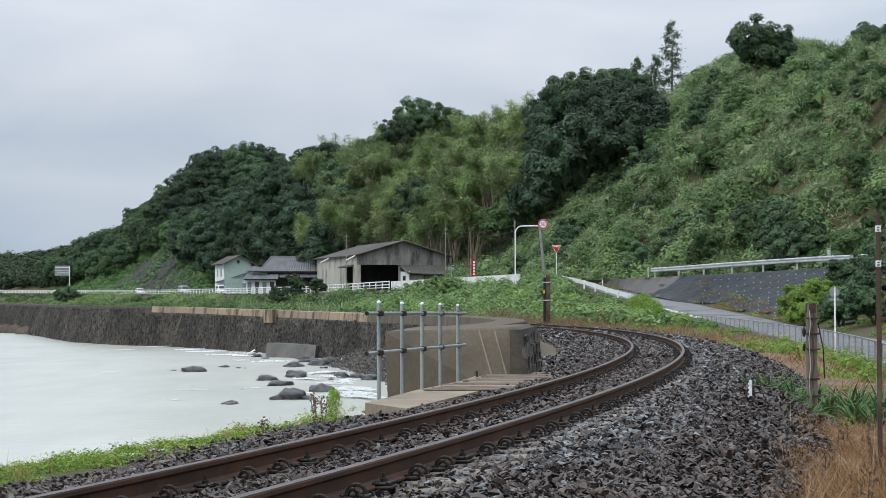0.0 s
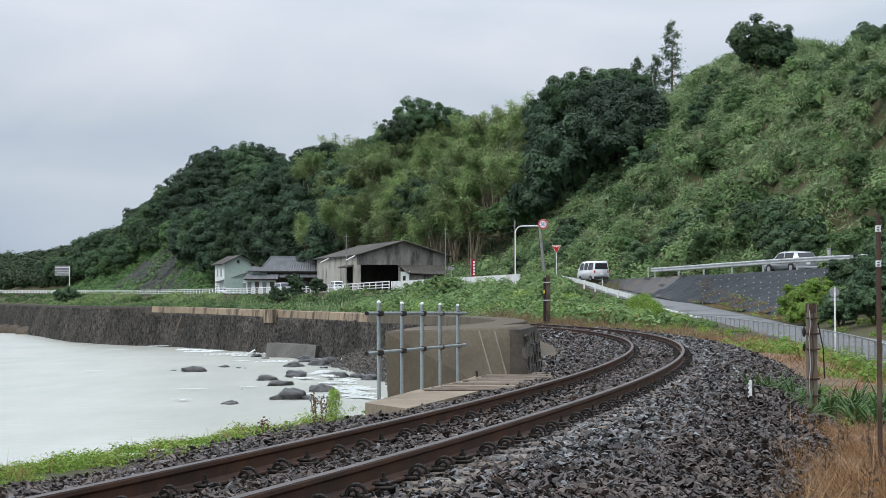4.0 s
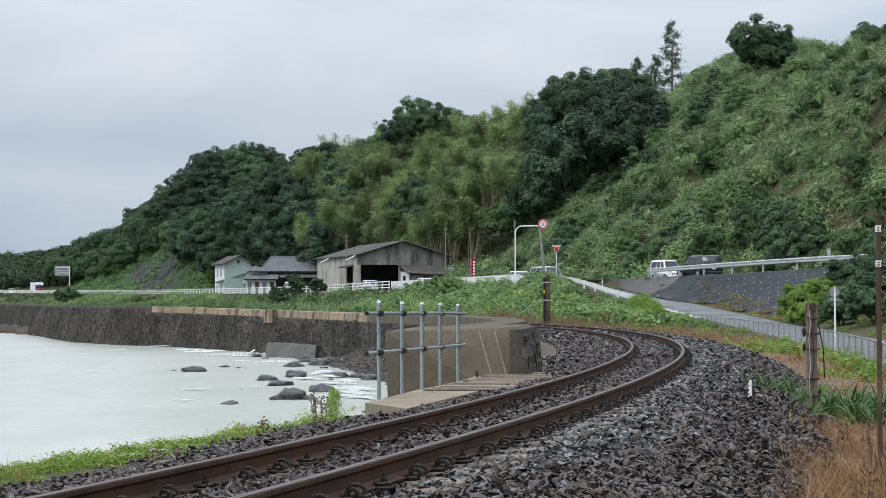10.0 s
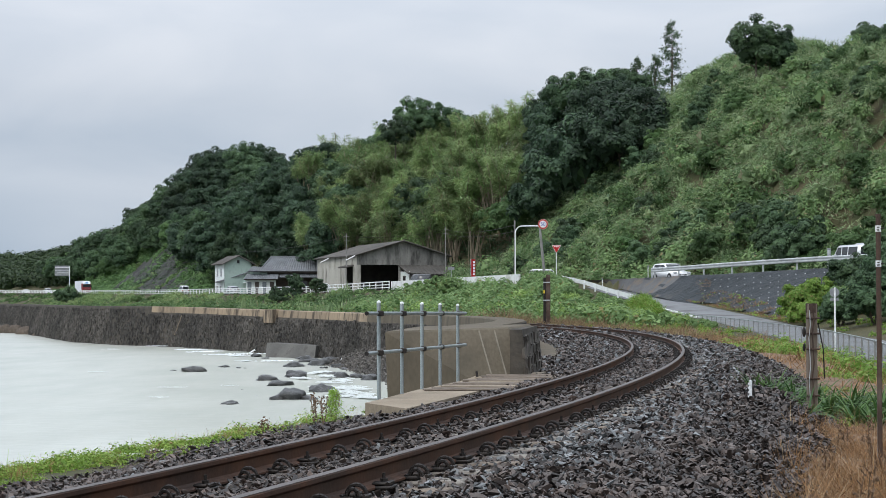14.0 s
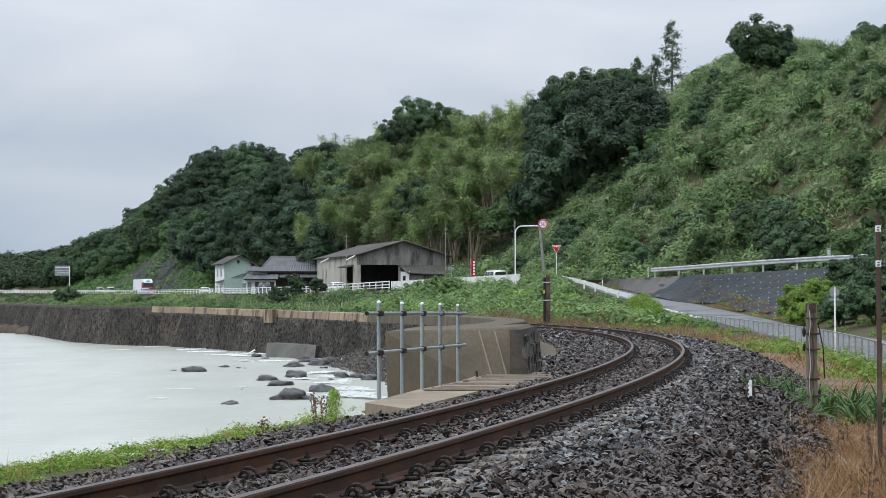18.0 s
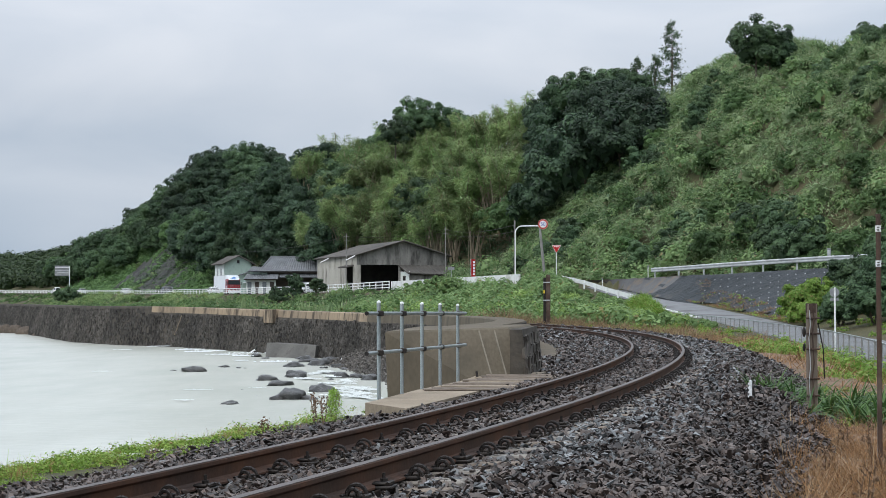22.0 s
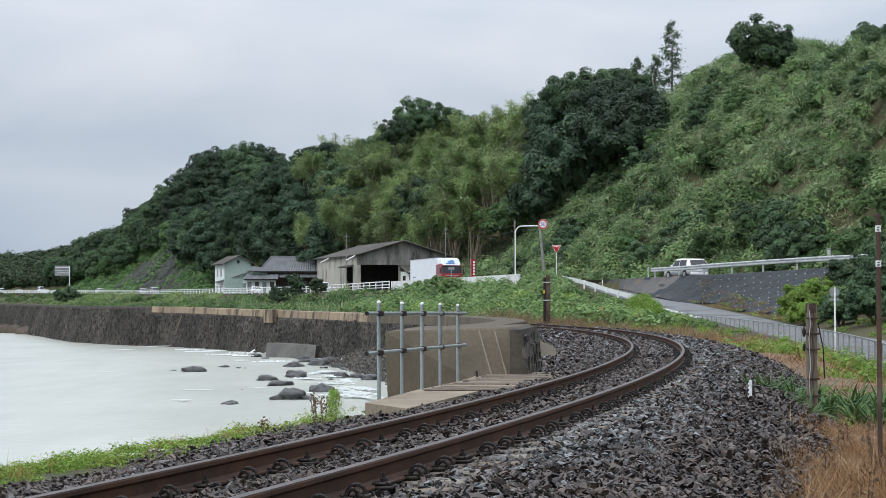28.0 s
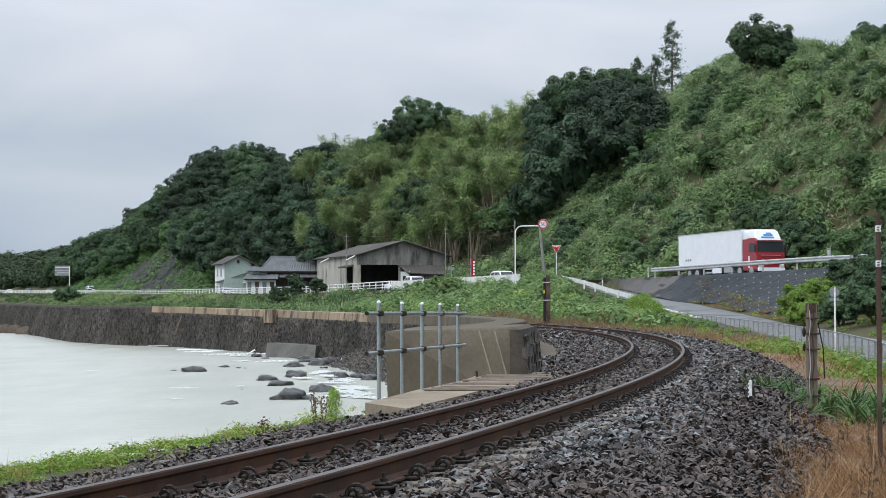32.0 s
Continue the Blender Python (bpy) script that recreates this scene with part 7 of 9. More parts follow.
    put(bm, "cyl", pose(x, y, 1.755), r=0.027, h=0.03, seg=12)
    part("cap", bm, "pole_brown", p)
    for z in (1.64, 1.33):
        bm = bmesh.new()
        put(bm, "cyl", pose(x, y, z), r=0.0258, h=0.055, seg=12)
        part("label_band", bm, "white", p, "white label band")
        for k in (-0.012, 0.012):
            bm = bmesh.new()
            box(bm, x - 0.008, y - 0.026, z + k - 0.006, 0.022, 0.006, 0.01)
            part("letter_bar", bm, "steel_black", p)
        bm = bmesh.new()
        put(bm, "cyl", pose(x + 0.028, y - 0.012, z, 0, 90, 0), r=0.008, h=0.03, seg=6)
        part("bolt", bm, "steel_black", p)
    bm = bmesh.new()
    tube(bm, (x + 0.05, y + 0.25, gz(x, y) - 0.1), (x + 0.055, y + 0.25, 1.5), 0.011, 6)
    part("conduit", bm, "galv_dull", p, "thin grey conduit")
    # concrete and timber post with old signal fittings
    p = thing("old_signal_post", "weathered grey-brown timber post with rusty fittings and hanging cable", "post")
    x, y = 4.78, 22.0
    g = gz(x, y)
    bm = bmesh.new()
    v = box(bm, x, y, g - 0.3, 0.125, 0.12, 0.985 - g + 0.3, bevel=0.012)
    part("post_shaft", bm, "timber", p)
    bm = bmesh.new()
    put(bm, "cyl", pose(x, y, 0.93), r=0.075, h=0.12, seg=10)
    part("post_head", bm, "pole_brown", p)
    for z in (0.80, 0.60, 0.40, 0.02, -0.20, -0.36):
        bm = bmesh.new()
        tube(bm, (x - 0.085, y - 0.075, z), (x + 0.085, y - 0.075, z), 0.012, 6)
        put(bm, "ball", pose(x - 0.01, y - 0.08, z), r=0.02, sub=1)
        part("bracket", bm, "pole_brown", p, "rusty bracket")
    for off, z0, z1, r in ((-0.045, 0.9, -0.55, 0.005), (0.0, 0.95, -0.5, 0.009)):
        bm = bmesh.new()
        bent_tube(bm, [(x + off + 0.012 * math.sin(k * 2.1), y - 0.085, z0 + (z1 - z0) * k / 8) for k in range(9)], r, 6)
        part("cable", bm, "galv_dull" if off else "pole_brown", p)
    for z, r in ((0.62, 0.036), (0.42, 0.03)):
        bm = bmesh.new()
        put(bm, "ball", pose(x - 0.105, y - 0.03, z) @ Matrix.Diagonal((0.7, 0.8, 1.9, 1)), r=r, sub=2)
        part("cable_box", bm, "steel_black", p, "dark rounded cable fitting")
    bm = bmesh.new()
    bent_tube(bm, [(x + 0.07, y - 0.07, 0.72), (x + 0.13, y - 0.08, 0.4), (x + 0.15, y - 0.05, 0.02)], 0.009, 5)
    part("cable", bm, "steel_black", p)
    # dark twin post at the foot of the bank
    p = thing("timber_twin_post", "dark weathered timber twin post at the foot of the bank", "post")
    x, y = 6.42, 104.6
    g = gz(x, y)
    for dx, w, top, m in ((0.07, 0.26, 2.9, "pole_brown"), (-0.15, 0.16, 2.72, "steel_black")):
        bm = bmesh.new()
        box(bm, x + dx, y, g - 0.3, w, 0.18, top - g + 0.3, bevel=0.01)
        part("upright", bm, m, p)
    for z in (2.4, 1.3):
        bm = bmesh.new()
        box(bm, x - 0.04, y - 0.1, z, 0.42, 0.03, 0.06)
        part("strap", bm, "galv_dull", p)
    bm = bmesh.new()
    box(bm, x - 0.19, y - 0.1, 1.75, 0.1, 0.03, 0.2)
    part("tag", bm, mat("yellow_tag", (0.6, 0.45, 0.05), (0.5, 0.4, 0.05)), p, "small yellow tag")
    # little white marker at the ballast's edge, with its cable
    p = thing("track_marker", "small notched white marker stake at the ballast edge", "marker")
    x, y = 3.62, 20.0
    bm = bmesh.new()
    box(bm, x, y, -0.3, 0.028, 0.025, 0.385, bevel=0.004)
    for k in range(4):
        box(bm, x - 0.02, y, -0.12 + k * 0.05, 0.018, 0.024, 0.022)
    part("stake", bm, "white", p)
    bm = bmesh.new()
    bent_tube(bm, [(x + 0.03, y, 0.0), (x + 0.05, y, -0.12), (x + 0.1, y - 0.1, -0.2), (x + 0.3, y - 0.3, -0.32), (x + 0.6, y - 0.5, -0.45)], 0.012, 6)
    part("cable", bm, "steel_black", p)
    # thin white delineators
    for x, y, z, h in ((16.6, 137.2, 3.1, 1.15), (13.4, 142.5, 2.3, 1.0), (27.0, 118.5, 3.4, 1.6)):
        p = thing("delineator_post", "thin pale delineator post at the road edge", "delineator")
        bm = bmesh.new()
        tube(bm, (x, y, z - 0.2), (x, y, z + h), 0.035 if h < 1.5 else 0.12, 8)
        part("stake", bm, "white" if h < 1.5 else "galv_dull", p)
        bm = bmesh.new()
        put(bm, "cyl", pose(x, y, z + h - 0.06), r=0.055 if h < 1.5 else 0.13, h=0.1, seg=8)
        part("reflector", bm, "sign_back", p)
    # white kerb at the foot of the side road
    k = thing("white_kerb", "white painted kerb at the bend of the side road", "kerb")
    bm = bmesh.new()
    sweep(bm, [(15.2, 118, 0.78), (15.75, 113, 0.5), (16.1, 107, 0.22)], [(-0.12, -0.1), (0.12, -0.1), (0.1, 0.06), (-0.1, 0.06)])
    part("kerb_stone", bm, "white_concrete", k)


build_poles()


# ---- shrubs and single plants ----
def shrub(name, label, x, y, rx, rz, material, seed, clumps=70, leaves=110, size=0.15):
    rng = np.random.default_rng(seed)
    t = thing(name, label, "shrub", pose(x, y, gz(x, y)))
    bm = bmesh.new()
    for k in range(7):
        a = rng.uniform(0, 2 * math.pi)
        tube(bm, (0, 0, -0.2), (rx * 0.6 * math.cos(a), rx * 0.6 * math.sin(a), rz * rng.uniform(0.8, 1.5)), 0.035, 5, 0.012)
    part("stem", bm, "bark", t)
    v, f = crown_arrays(rng, rx, rz, clumps, leaves, size)
    v[:, 2] += rz * 0.8
    mesh_from("foliage", v, f, material, t)
    return t


def plant_singles():
    for x, y, rx, rz, m, seed in ((21.3, 99.5, 1.4, 1.2, "leaf_bright", 31), (22.6, 100.5, 1.2, 1.1, "leaf_bright", 32), (20.6, 96, 1.0, 0.75, "leaf_bright", 33), (22.9, 95, 1.3, 0.95, "leaf_kudzu", 34)):
        shrub("roadside_shrub", "rounded bright green leafy shrub beside the side road", x, y, rx, rz, m, seed)
    for x, y, rx, rz, seed in ((24.4, 101, 1.5, 1.45, 35), (25.4, 95, 1.7, 1.75, 36), (24.4, 90, 1.3, 1.3, 37), (21.9, 86, 1.2, 1.35, 63), (23.6, 87, 1.4, 1.7, 64), (21.2, 90.5, 0.9, 0.9, 65), (27.2, 103, 1.5, 1.6, 38)):
        shrub("dark_roadside_shrub", "dark green dense shrub below the road embankment", x, y, rx * 1.1, rz * 1.08, "leaf_dark", seed, 90, 110, 0.17)
    # small dark pine before the railing
    for x, y, rx, rz, seed in ((-20.8, 237, 1.6, 1.9, 41), (-23.3, 240, 1.6, 1.4, 42), (-17.2, 232, 1.2, 1.1, 43)):
        shrub("shore_tree", "small dark feathery shore tree in front of the railing", x, y, rx * 0.9, rz * 1.12, "leaf_dark", seed, 46, 80, 0.24)
    for x, y, rx, rz, seed in ((-2.9, 180, 1.2, 0.7, 45), (-0.8, 174, 1.2, 0.95, 49), (0.7, 169, 1.2, 0.95, 46), (-2.0, 175, 1.0, 0.7, 44), (-13.0, 212, 1.6, 1.0, 50), (-17.5, 222, 1.4, 1.1, 51), (-24.5, 246, 2.0, 1.2, 52), (-31.0, 266, 2.2, 1.3, 53), (-38.0, 285, 1.8, 1.2, 54), (-46, 305, 2.2, 1.5, 55), (-58, 345, 2.4, 1.5, 56), (-66, 366, 2.2, 1.4, 57)):
        shrub("bank_shrub", "leafy bright green bush below the roadside barrier", x, y, rx * (1.0 if y < 190 else 0.62), rz * (1.2 if y < 190 else 0.5), "leaf_kudzu", seed, 60, 90, 0.2)
    shrub("far_shrub", "dark round shrub on the far shore verge", -97.5, 440, 3.2, 2.2, "leaf_dark", 48, 50, 70, 0.4)
    # ridge trees
    rng = np.random.default_rng(77)
    x, y = 35.5, 262.0
    c = conifer(rng, 13.0, 2.4, "tall sparse cedar standing above the ridge")
    c.matrix_basis = pose(x, y, 0.952 + 0.1295 * y - 3.0)
    for px, top, d, h, rx, seed in ((1225, 130, 258, 7, 2.2, 1), (1160, 100, 270, 9, 2.0, 2), (1128, 104, 272, 8, 1.8, 3), (1250, 120, 250, 6, 1.8, 4)):
        x = (px - 784) / 3000 * d
        t = conifer(np.random.default_rng(seed), h, rx, "dark ridge tree with open branches against the sky")
        t.matrix_basis = pose(x, d, EYE_Z + (542.4 - top) / 3000 * d - h)
    r2 = np.random.default_rng(9)
    for px, top, d, h, rx, rz in ((1338, 30, 205, 8.5, 3.5, 4.1), (1366, 34, 206, 7.5, 2.8, 3.5), (1548, 44, 190, 5.0, 3.0, 2.2), (1003, 131, 262, 9, 3.6, 3.6), (1036, 129, 266, 9, 3.4, 3.6), (1066, 124, 270, 9, 3.2, 3.8), (1098, 124, 270, 8, 3.0, 3.6), (1124, 126, 268, 8, 2.6, 3.2), (1245, 122, 246, 5, 2.0, 2.0), (735, 172, 355, 11, 4.5, 4.6), (700, 205, 350, 9, 3.6, 3.8), (765, 182, 352, 9, 3.5, 3.6)):
        x = (px - 784) / 3000 * d
        t = limb_tree("ridge_tree", "dark broadleaf tree standing out on the ridge", r2, h, rx, rz, "leaf_dark", 44, 150, 0.32)
        t.matrix_basis = pose(x, d, EYE_Z + (542.4 - top) / 3000 * d - h)


plant_singles()


def strap_plant(x, y, h, n, seed):
    """A clump of long arching strap leaves."""
    rng = np.random.default_rng(seed)
    t = thing("strap_leaf_plant", "clump of long arching dark green strap leaves", "plant", pose(x, y, gz(x, y)), group="strap-leaf plants by the ballast")
    vs, fs = [], []
    for k in range(n):
        a, l, w = rng.uniform(0, 2 * math.pi), h * rng.uniform(0.6, 1.25), rng.uniform(0.011, 0.02)
        e = rng.uniform(0.45, 1.2)
        b = len(vs)
        for j in range(6):
            q = j / 5
            out, up = l * q * math.sin(e * (0.5 + q)) * 0.9, l * q * math.cos(e * (0.35 + 1.0 * q))
            ww = w * (1 - q ** 2.5) + 0.001
            px, py = -math.sin(a) * ww, math.cos(a) * ww
            vs += [(math.cos(a) * out - px, math.sin(a) * out - py, up), (math.cos(a) * out + px, math.sin(a) * out + py, up + 0.004)]
        fs += [(b + 2 * j, b + 2 * j + 1, b + 2 * j + 3, b + 2 * j + 2) for j in range(5)]
    mesh_from("leaf_clump", np.array(vs), np.array(fs), "leaf_strap", t)


def stalk_plant(x, y, h, seed, bare=True, label="dead dark brown weed stalk with seed heads"):
    rng = np.random.default_rng(seed)
    t = thing("weed_stalk", label, "weed", pose(x, y, gz(x, y)))
    bm = bmesh.new()
    pos = []
    for k in range(3):
        p = Vector((rng.uniform(-0.03, 0.03), rng.uniform(-0.03, 0.03), -0.05))
        lx = rng.uniform(-0.12, 0.12)
        for j in range(5):
            q = p + Vector((lx * h / 5 + rng.uniform(-0.015, 0.015), rng.uniform(-0.015, 0.015), h / 5 * rng.uniform(0.8, 1.1)))
            tube(bm, p, q, 0.0045, 5, 0.003)
            if j > 1:
                a = rng.uniform(0, 2 * math.pi)
                e = q + Vector((0.09 * h * math.cos(a), 0.09 * h * math.sin(a), 0.1 * h))
                tube(bm, q, e, 0.004, 4)
                pos += [tuple(e + Vector(rng.normal(0, 0.016, 3))) for _ in range(5)]
            pos += [tuple(q + Vector(rng.normal(0, 0.014, 3))) for _ in range(3)]
            p = q
    tagged(part("stalk", bm, "dry_stem", t), kind="stuff")
    v, f = scatter(LEAF, None, np.array(pos), rng.uniform(0.018, 0.04, len(pos)), turns(len(pos), rng), rng)
    tagged(mesh_from("seed_head", v, f, "dry_stem", t), kind="stuff")


def plant_near():
    rng = np.random.default_rng(12)
    for x, y, h, n in ((4.4, 23.6, 0.8, 30), (4.15, 22.6, 0.7, 26), (4.75, 23.2, 0.72, 24), (5.05, 22.2, 0.75, 28), (5.4, 22.6, 0.8, 30), (5.75, 22.3, 0.72, 28), (4.3, 21.6, 0.5, 18), (5.25, 21.5, 0.66, 24), (5.7, 21.3, 0.62, 22), (5.95, 23.2, 0.7, 24), (4.55, 22.9, 0.75, 26), (4.0, 23.4, 0.6, 22), (5.2, 22.9, 0.8, 26), (5.55, 23.4, 0.75, 26), (4.9, 21.4, 0.6, 22), (5.95, 22.4, 0.7, 24), (5.3, 20.9, 0.5, 20)):
        x += max(0.0, 5.05 - x) * 0.35
        if y > 22.1 or abs(x - 4.78) > 0.28:
            strap_plant(x, y, h * 0.74, int(n * 1.5), int(x * 100 + y * 7))
    for x, y, h, n in ((4.5, 21.0, 0.5, 34), (4.85, 20.6, 0.5, 36), (5.15, 20.4, 0.48, 34), (5.35, 20.8, 0.5, 34), (4.25, 21.4, 0.5, 34), (4.7, 21.3, 0.55, 36), (5.1, 21.1, 0.55, 36)):
        if abs(x - 4.78) > 0.28:
            strap_plant(x, y, h, n, int(x * 90 + y * 11))
    for x, y, h, n in ((4.3, 23.4, 0.62, 60), (4.45, 23.0, 0.6, 60), (4.2, 22.9, 0.5, 50), (5.2, 23.6, 0.6, 50), (5.6, 22.9, 0.6, 55)):
        strap_plant(x, y, h, n, int(x * 70 + y * 13))
    stalk_plant(-1.4, 18.9, 0.40, 1)
    stalk_plant(-1.9, 17.9, 0.2, 2)
    stalk_plant(-1.33, 19.2, 0.36, 3)
    t = thing("bright_weed", "upright bright green feathery weed on the verge", "weed", pose(-1.25, 19.5, gz(-1.25, 19.5)))
    bm = bmesh.new()
    for k in range(5):
        tube(bm, (0, 0, -0.05), (rng.uniform(-0.1, 0.1), rng.uniform(-0.06, 0.06), rng.uniform(0.26, 0.38)), 0.006, 5, 0.003)
    part("stem", bm, "bamboo", t)
    n = 1000
    h = rng.random(n) ** 0.8
    a, r = rng.uniform(0, 2 * math.pi, n), 0.13 * np.sqrt(rng.random(n)) * (1.15 - 0.7 * h)
    q = np.stack([r * np.cos(a), r * np.sin(a), 0.03 + 0.36 * h], 1)
    out = np.stack([np.cos(a), np.sin(a), np.full(n, 0.8)], 1)
    v, f = scatter(SPRIG, None, q, rng.uniform(0.03, 0.075, n), facing(out, rng, 0.5), rng)
    mesh_from("foliage", v, f, "leaf_verge", t)
    for k in range(42):
        x, y = rng.uniform(2.4, 4.9), rng.uniform(11.6, 17.5)
        if 0.21 * y + 0.12 < x < 0.258 * y + 0.15:
            stalk_plant(x, y, rng.uniform(0.2, 0.5), 50 + k, label="dry brown weed stalk among the dead grass")


plant_near()


# ---- shore rocks, beach, foam ----
def rock(rng, x, y, w, d, h, material="boulder", z=None):
    bm = bmesh.new()
    bmesh.ops.create_icosphere(bm, subdivisions=3, radius=1)
    o = rng.uniform(0, 50, 3)
    for v in bm.verts:
        n1 = noise.noise(v.co * 1.3 + Vector(o)) * 0.46 + noise.noise(v.co * 2.9 + Vector(o)) * 0.22 + abs(noise.noise(v.co * 5.1 + Vector(o))) * 0.1
        v.co *= 1 + n1
        v.co = Vector((v.co.x * w / 2, v.co.y * d / 2, v.co.z * h if v.co.z > 0 else v.co.z * h * 0.6))
    for f in bm.faces:
        f.smooth = True
    ob = part("shore_rock", bm, material)
    ob.matrix_basis = pose(x, y, SEA_Z - 0.05 if z is None else z, 0, 0, rng.uniform(-20, 20))
    return tagged(ob, "dark wet grey boulder in the shallow sea", "rock", "shore rocks")


def build_shore():
    rng = np.random.default_rng(6)
    for px, py, w in ((343, 657, 40), (309, 656, 12), (398, 650, 22), (424, 651, 9), (472, 673, 40), (497, 681, 40), (524, 667, 44), (515, 705, 66), (546, 706, 30), (567, 692, 46), (408, 714, 30),
                      (436, 651, 8), (520, 648, 34), (548, 641, 40), (568, 646, 40), (590, 640, 36), (600, 650, 26), (455, 631, 20), (470, 634, 16), (590, 662, 22), (605, 668, 30), (575, 652, 16), (632, 668, 26), (655, 672, 34), (536, 636, 22), (556, 633, 26), (578, 636, 20), (606, 640, 26), (612, 654, 18), (586, 672, 14), (560, 656, 12), (430, 690, 8), (455, 700, 10)):
        d = (EYE_Z - SEA_Z) * 3000 / (py - 542.4)
        rock(rng, (px - 784) / 3000 * d, d, w / 3000 * d * 0.98, w / 3000 * d * 1.5, w / 3000 * d * rng.uniform(0.2, 0.34))
    for px, py, w in ((8, 585, 24), (24, 586, 22), (45, 588, 28), (62, 588, 20), (78, 590, 26), (97, 591, 26), (112, 592, 16), (130, 594, 22)):
        d = (EYE_Z - SEA_Z) * 3000 / (py + 4 - 542.4)
        rock(rng, (px - 784) / 3000 * d, d, w / 3000 * d * 1.5, w / 3000 * d * 0.9, rng.uniform(0.7, 1.2), M["ledge"])
    # shingle piled against the wall by the culvert
    sel = WPATH[(WPATH[:, 1] > 34) & (WPATH[:, 1] < 109)]
    bm = bmesh.new()
    path = [(x, y, 0) for x, y, z in sel[::2]]
    sweep(bm, path, [(-0.6, -1.3), (0.6, -1.6), (1.6, -2.1), (3.1, -2.64), (4.6, -3.1), (4.6, -3.5), (-0.6, -3.5)])
    tagged(part("shingle_beach", bm, "wall_joint"), "dark shingle beach against the foot of the sea wall", "beach", kind="structure")
    n = 6500
    k = rng.integers(0, len(sel) - 1, n)
    t = rng.uniform(0.3, 3.8, n)
    d = np.gradient(sel[:, :2], axis=0)
    d /= np.hypot(d[:, 0], d[:, 1])[:, None]
    f = rng.random(n)[:, None]
    p = sel[k, :2] * (1 - f) + sel[k + 1, :2] * f + np.stack([-d[k, 1], d[k, 0]], 1) * t[:, None]
    z = np.interp(t, [0.6, 1.6, 3.1, 4.6], [-1.6, -2.1, -2.64, -3.1]) + rng.uniform(0, 0.06, n)
    s = rng.uniform(0.06, 0.18, n)
    v, fa = scatter(stone_shapes(8, rng), CUBE_F, np.stack([p[:, 0], p[:, 1], z], 1), s, turns(n, rng), rng)
    tagged(mesh_from("shingle", v, fa, "shingle"), "loose grey shingle and rubble below the sea wall", "shingle", kind="stuff")
    # pale driftwood and a white float washed up at the wall's foot
    w = thing("driftwood_log", "pale bleached driftwood log with a dark broken end", "driftwood")
    bm = bmesh.new()
    d = 118.0
    a, b, c = [Vector(((px - 784) / 3000 * d, d, EYE_Z + (542.4 - py) / 3000 * d)) for px, py in ((438, 627), (452, 619), (455, 611))]
    tube(bm, a, b, 0.03, 8, 0.055)
    part("bare_wood", bm, "pin", w)
    bm = bmesh.new()
    tube(bm, b - Vector((0.02, 0, 0.02)), c, 0.05, 8, 0.03)
    part("charred_end", bm, "boulder", w, "dark broken end")
    bm = bmesh.new()
    put(bm, "ball", pose((606 - 784) / 3000 * 106, 106, EYE_Z + (542.4 - 637) / 3000 * 106) @ Matrix.Diagonal((0.8, 0.8, 1.3, 1)), r=0.13, sub=2)
    tagged(part("float", bm, "white"), "small white plastic float washed up among the rocks", "float")
    # stones standing proud of the sea wall's battered face
    sel = WPATH[(WPATH[:, 1] > 55) & (WPATH[:, 1] < 330)]
    dd = np.gradient(sel[:, :2], axis=0)
    dd /= np.hypot(dd[:, 0], dd[:, 1])[:, None]
    n = 17000
    k = rng.integers(0, len(sel) - 1, n)
    f = rng.random(n)
    top = np.where(sel[k, 1] < 157.5, sel[k, 2] - 0.68, sel[k, 2] - 0.32)
    z = top - rng.random(n) * (top + 2.75)
    off = 0.02 + (sel[k, 2] - z) * 0.28 - 0.06
    p = sel[k, :2] * (1 - f[:, None]) + sel[k + 1, :2] * f[:, None] + np.stack([-dd[k, 1], dd[k, 0]], 1) * off[:, None]
    sz = np.stack([rng.uniform(0.08, 0.16, n), rng.uniform(0.12, 0.22, n), rng.uniform(0.45, 1.0, n)], 1)
    v, fa = scatter(stone_shapes(10, rng), CUBE_F, np.stack([p[:, 0], p[:, 1], z], 1), sz, turns(n, rng, 0.22), rng)
    ob = mesh_from("wall_stones", v, fa, M["sea_stone"], SEA_WALL)
    tagged(ob, "rough dark stones of the wall face", kind="stuff")


M["ledge"] = mat("brown_rock_ledge", (0.075, 0.062, 0.05), (0.14, 0.11, 0.085), 0.4, 0.85, bump=0.6, grain=3, dist=0.15, stain=(0.05, 0.045, 0.04))
M["foam_thin"] = mat("thin_sea_foam", (0.47, 0.505, 0.485), (0.54, 0.57, 0.555), 2, 0.5, bump=0.3, grain=7, dist=0.03)
M["sea_stone"] = mat("sea_wall_stone", (0.045, 0.042, 0.039), (0.10, 0.092, 0.082), 0.25, 0.85, bump=0.2, grain=9, island=0.45, stain=(0.05, 0.047, 0.043), stain_at=(0.5, 0.66), stain_scale=0.12)
build_shore()


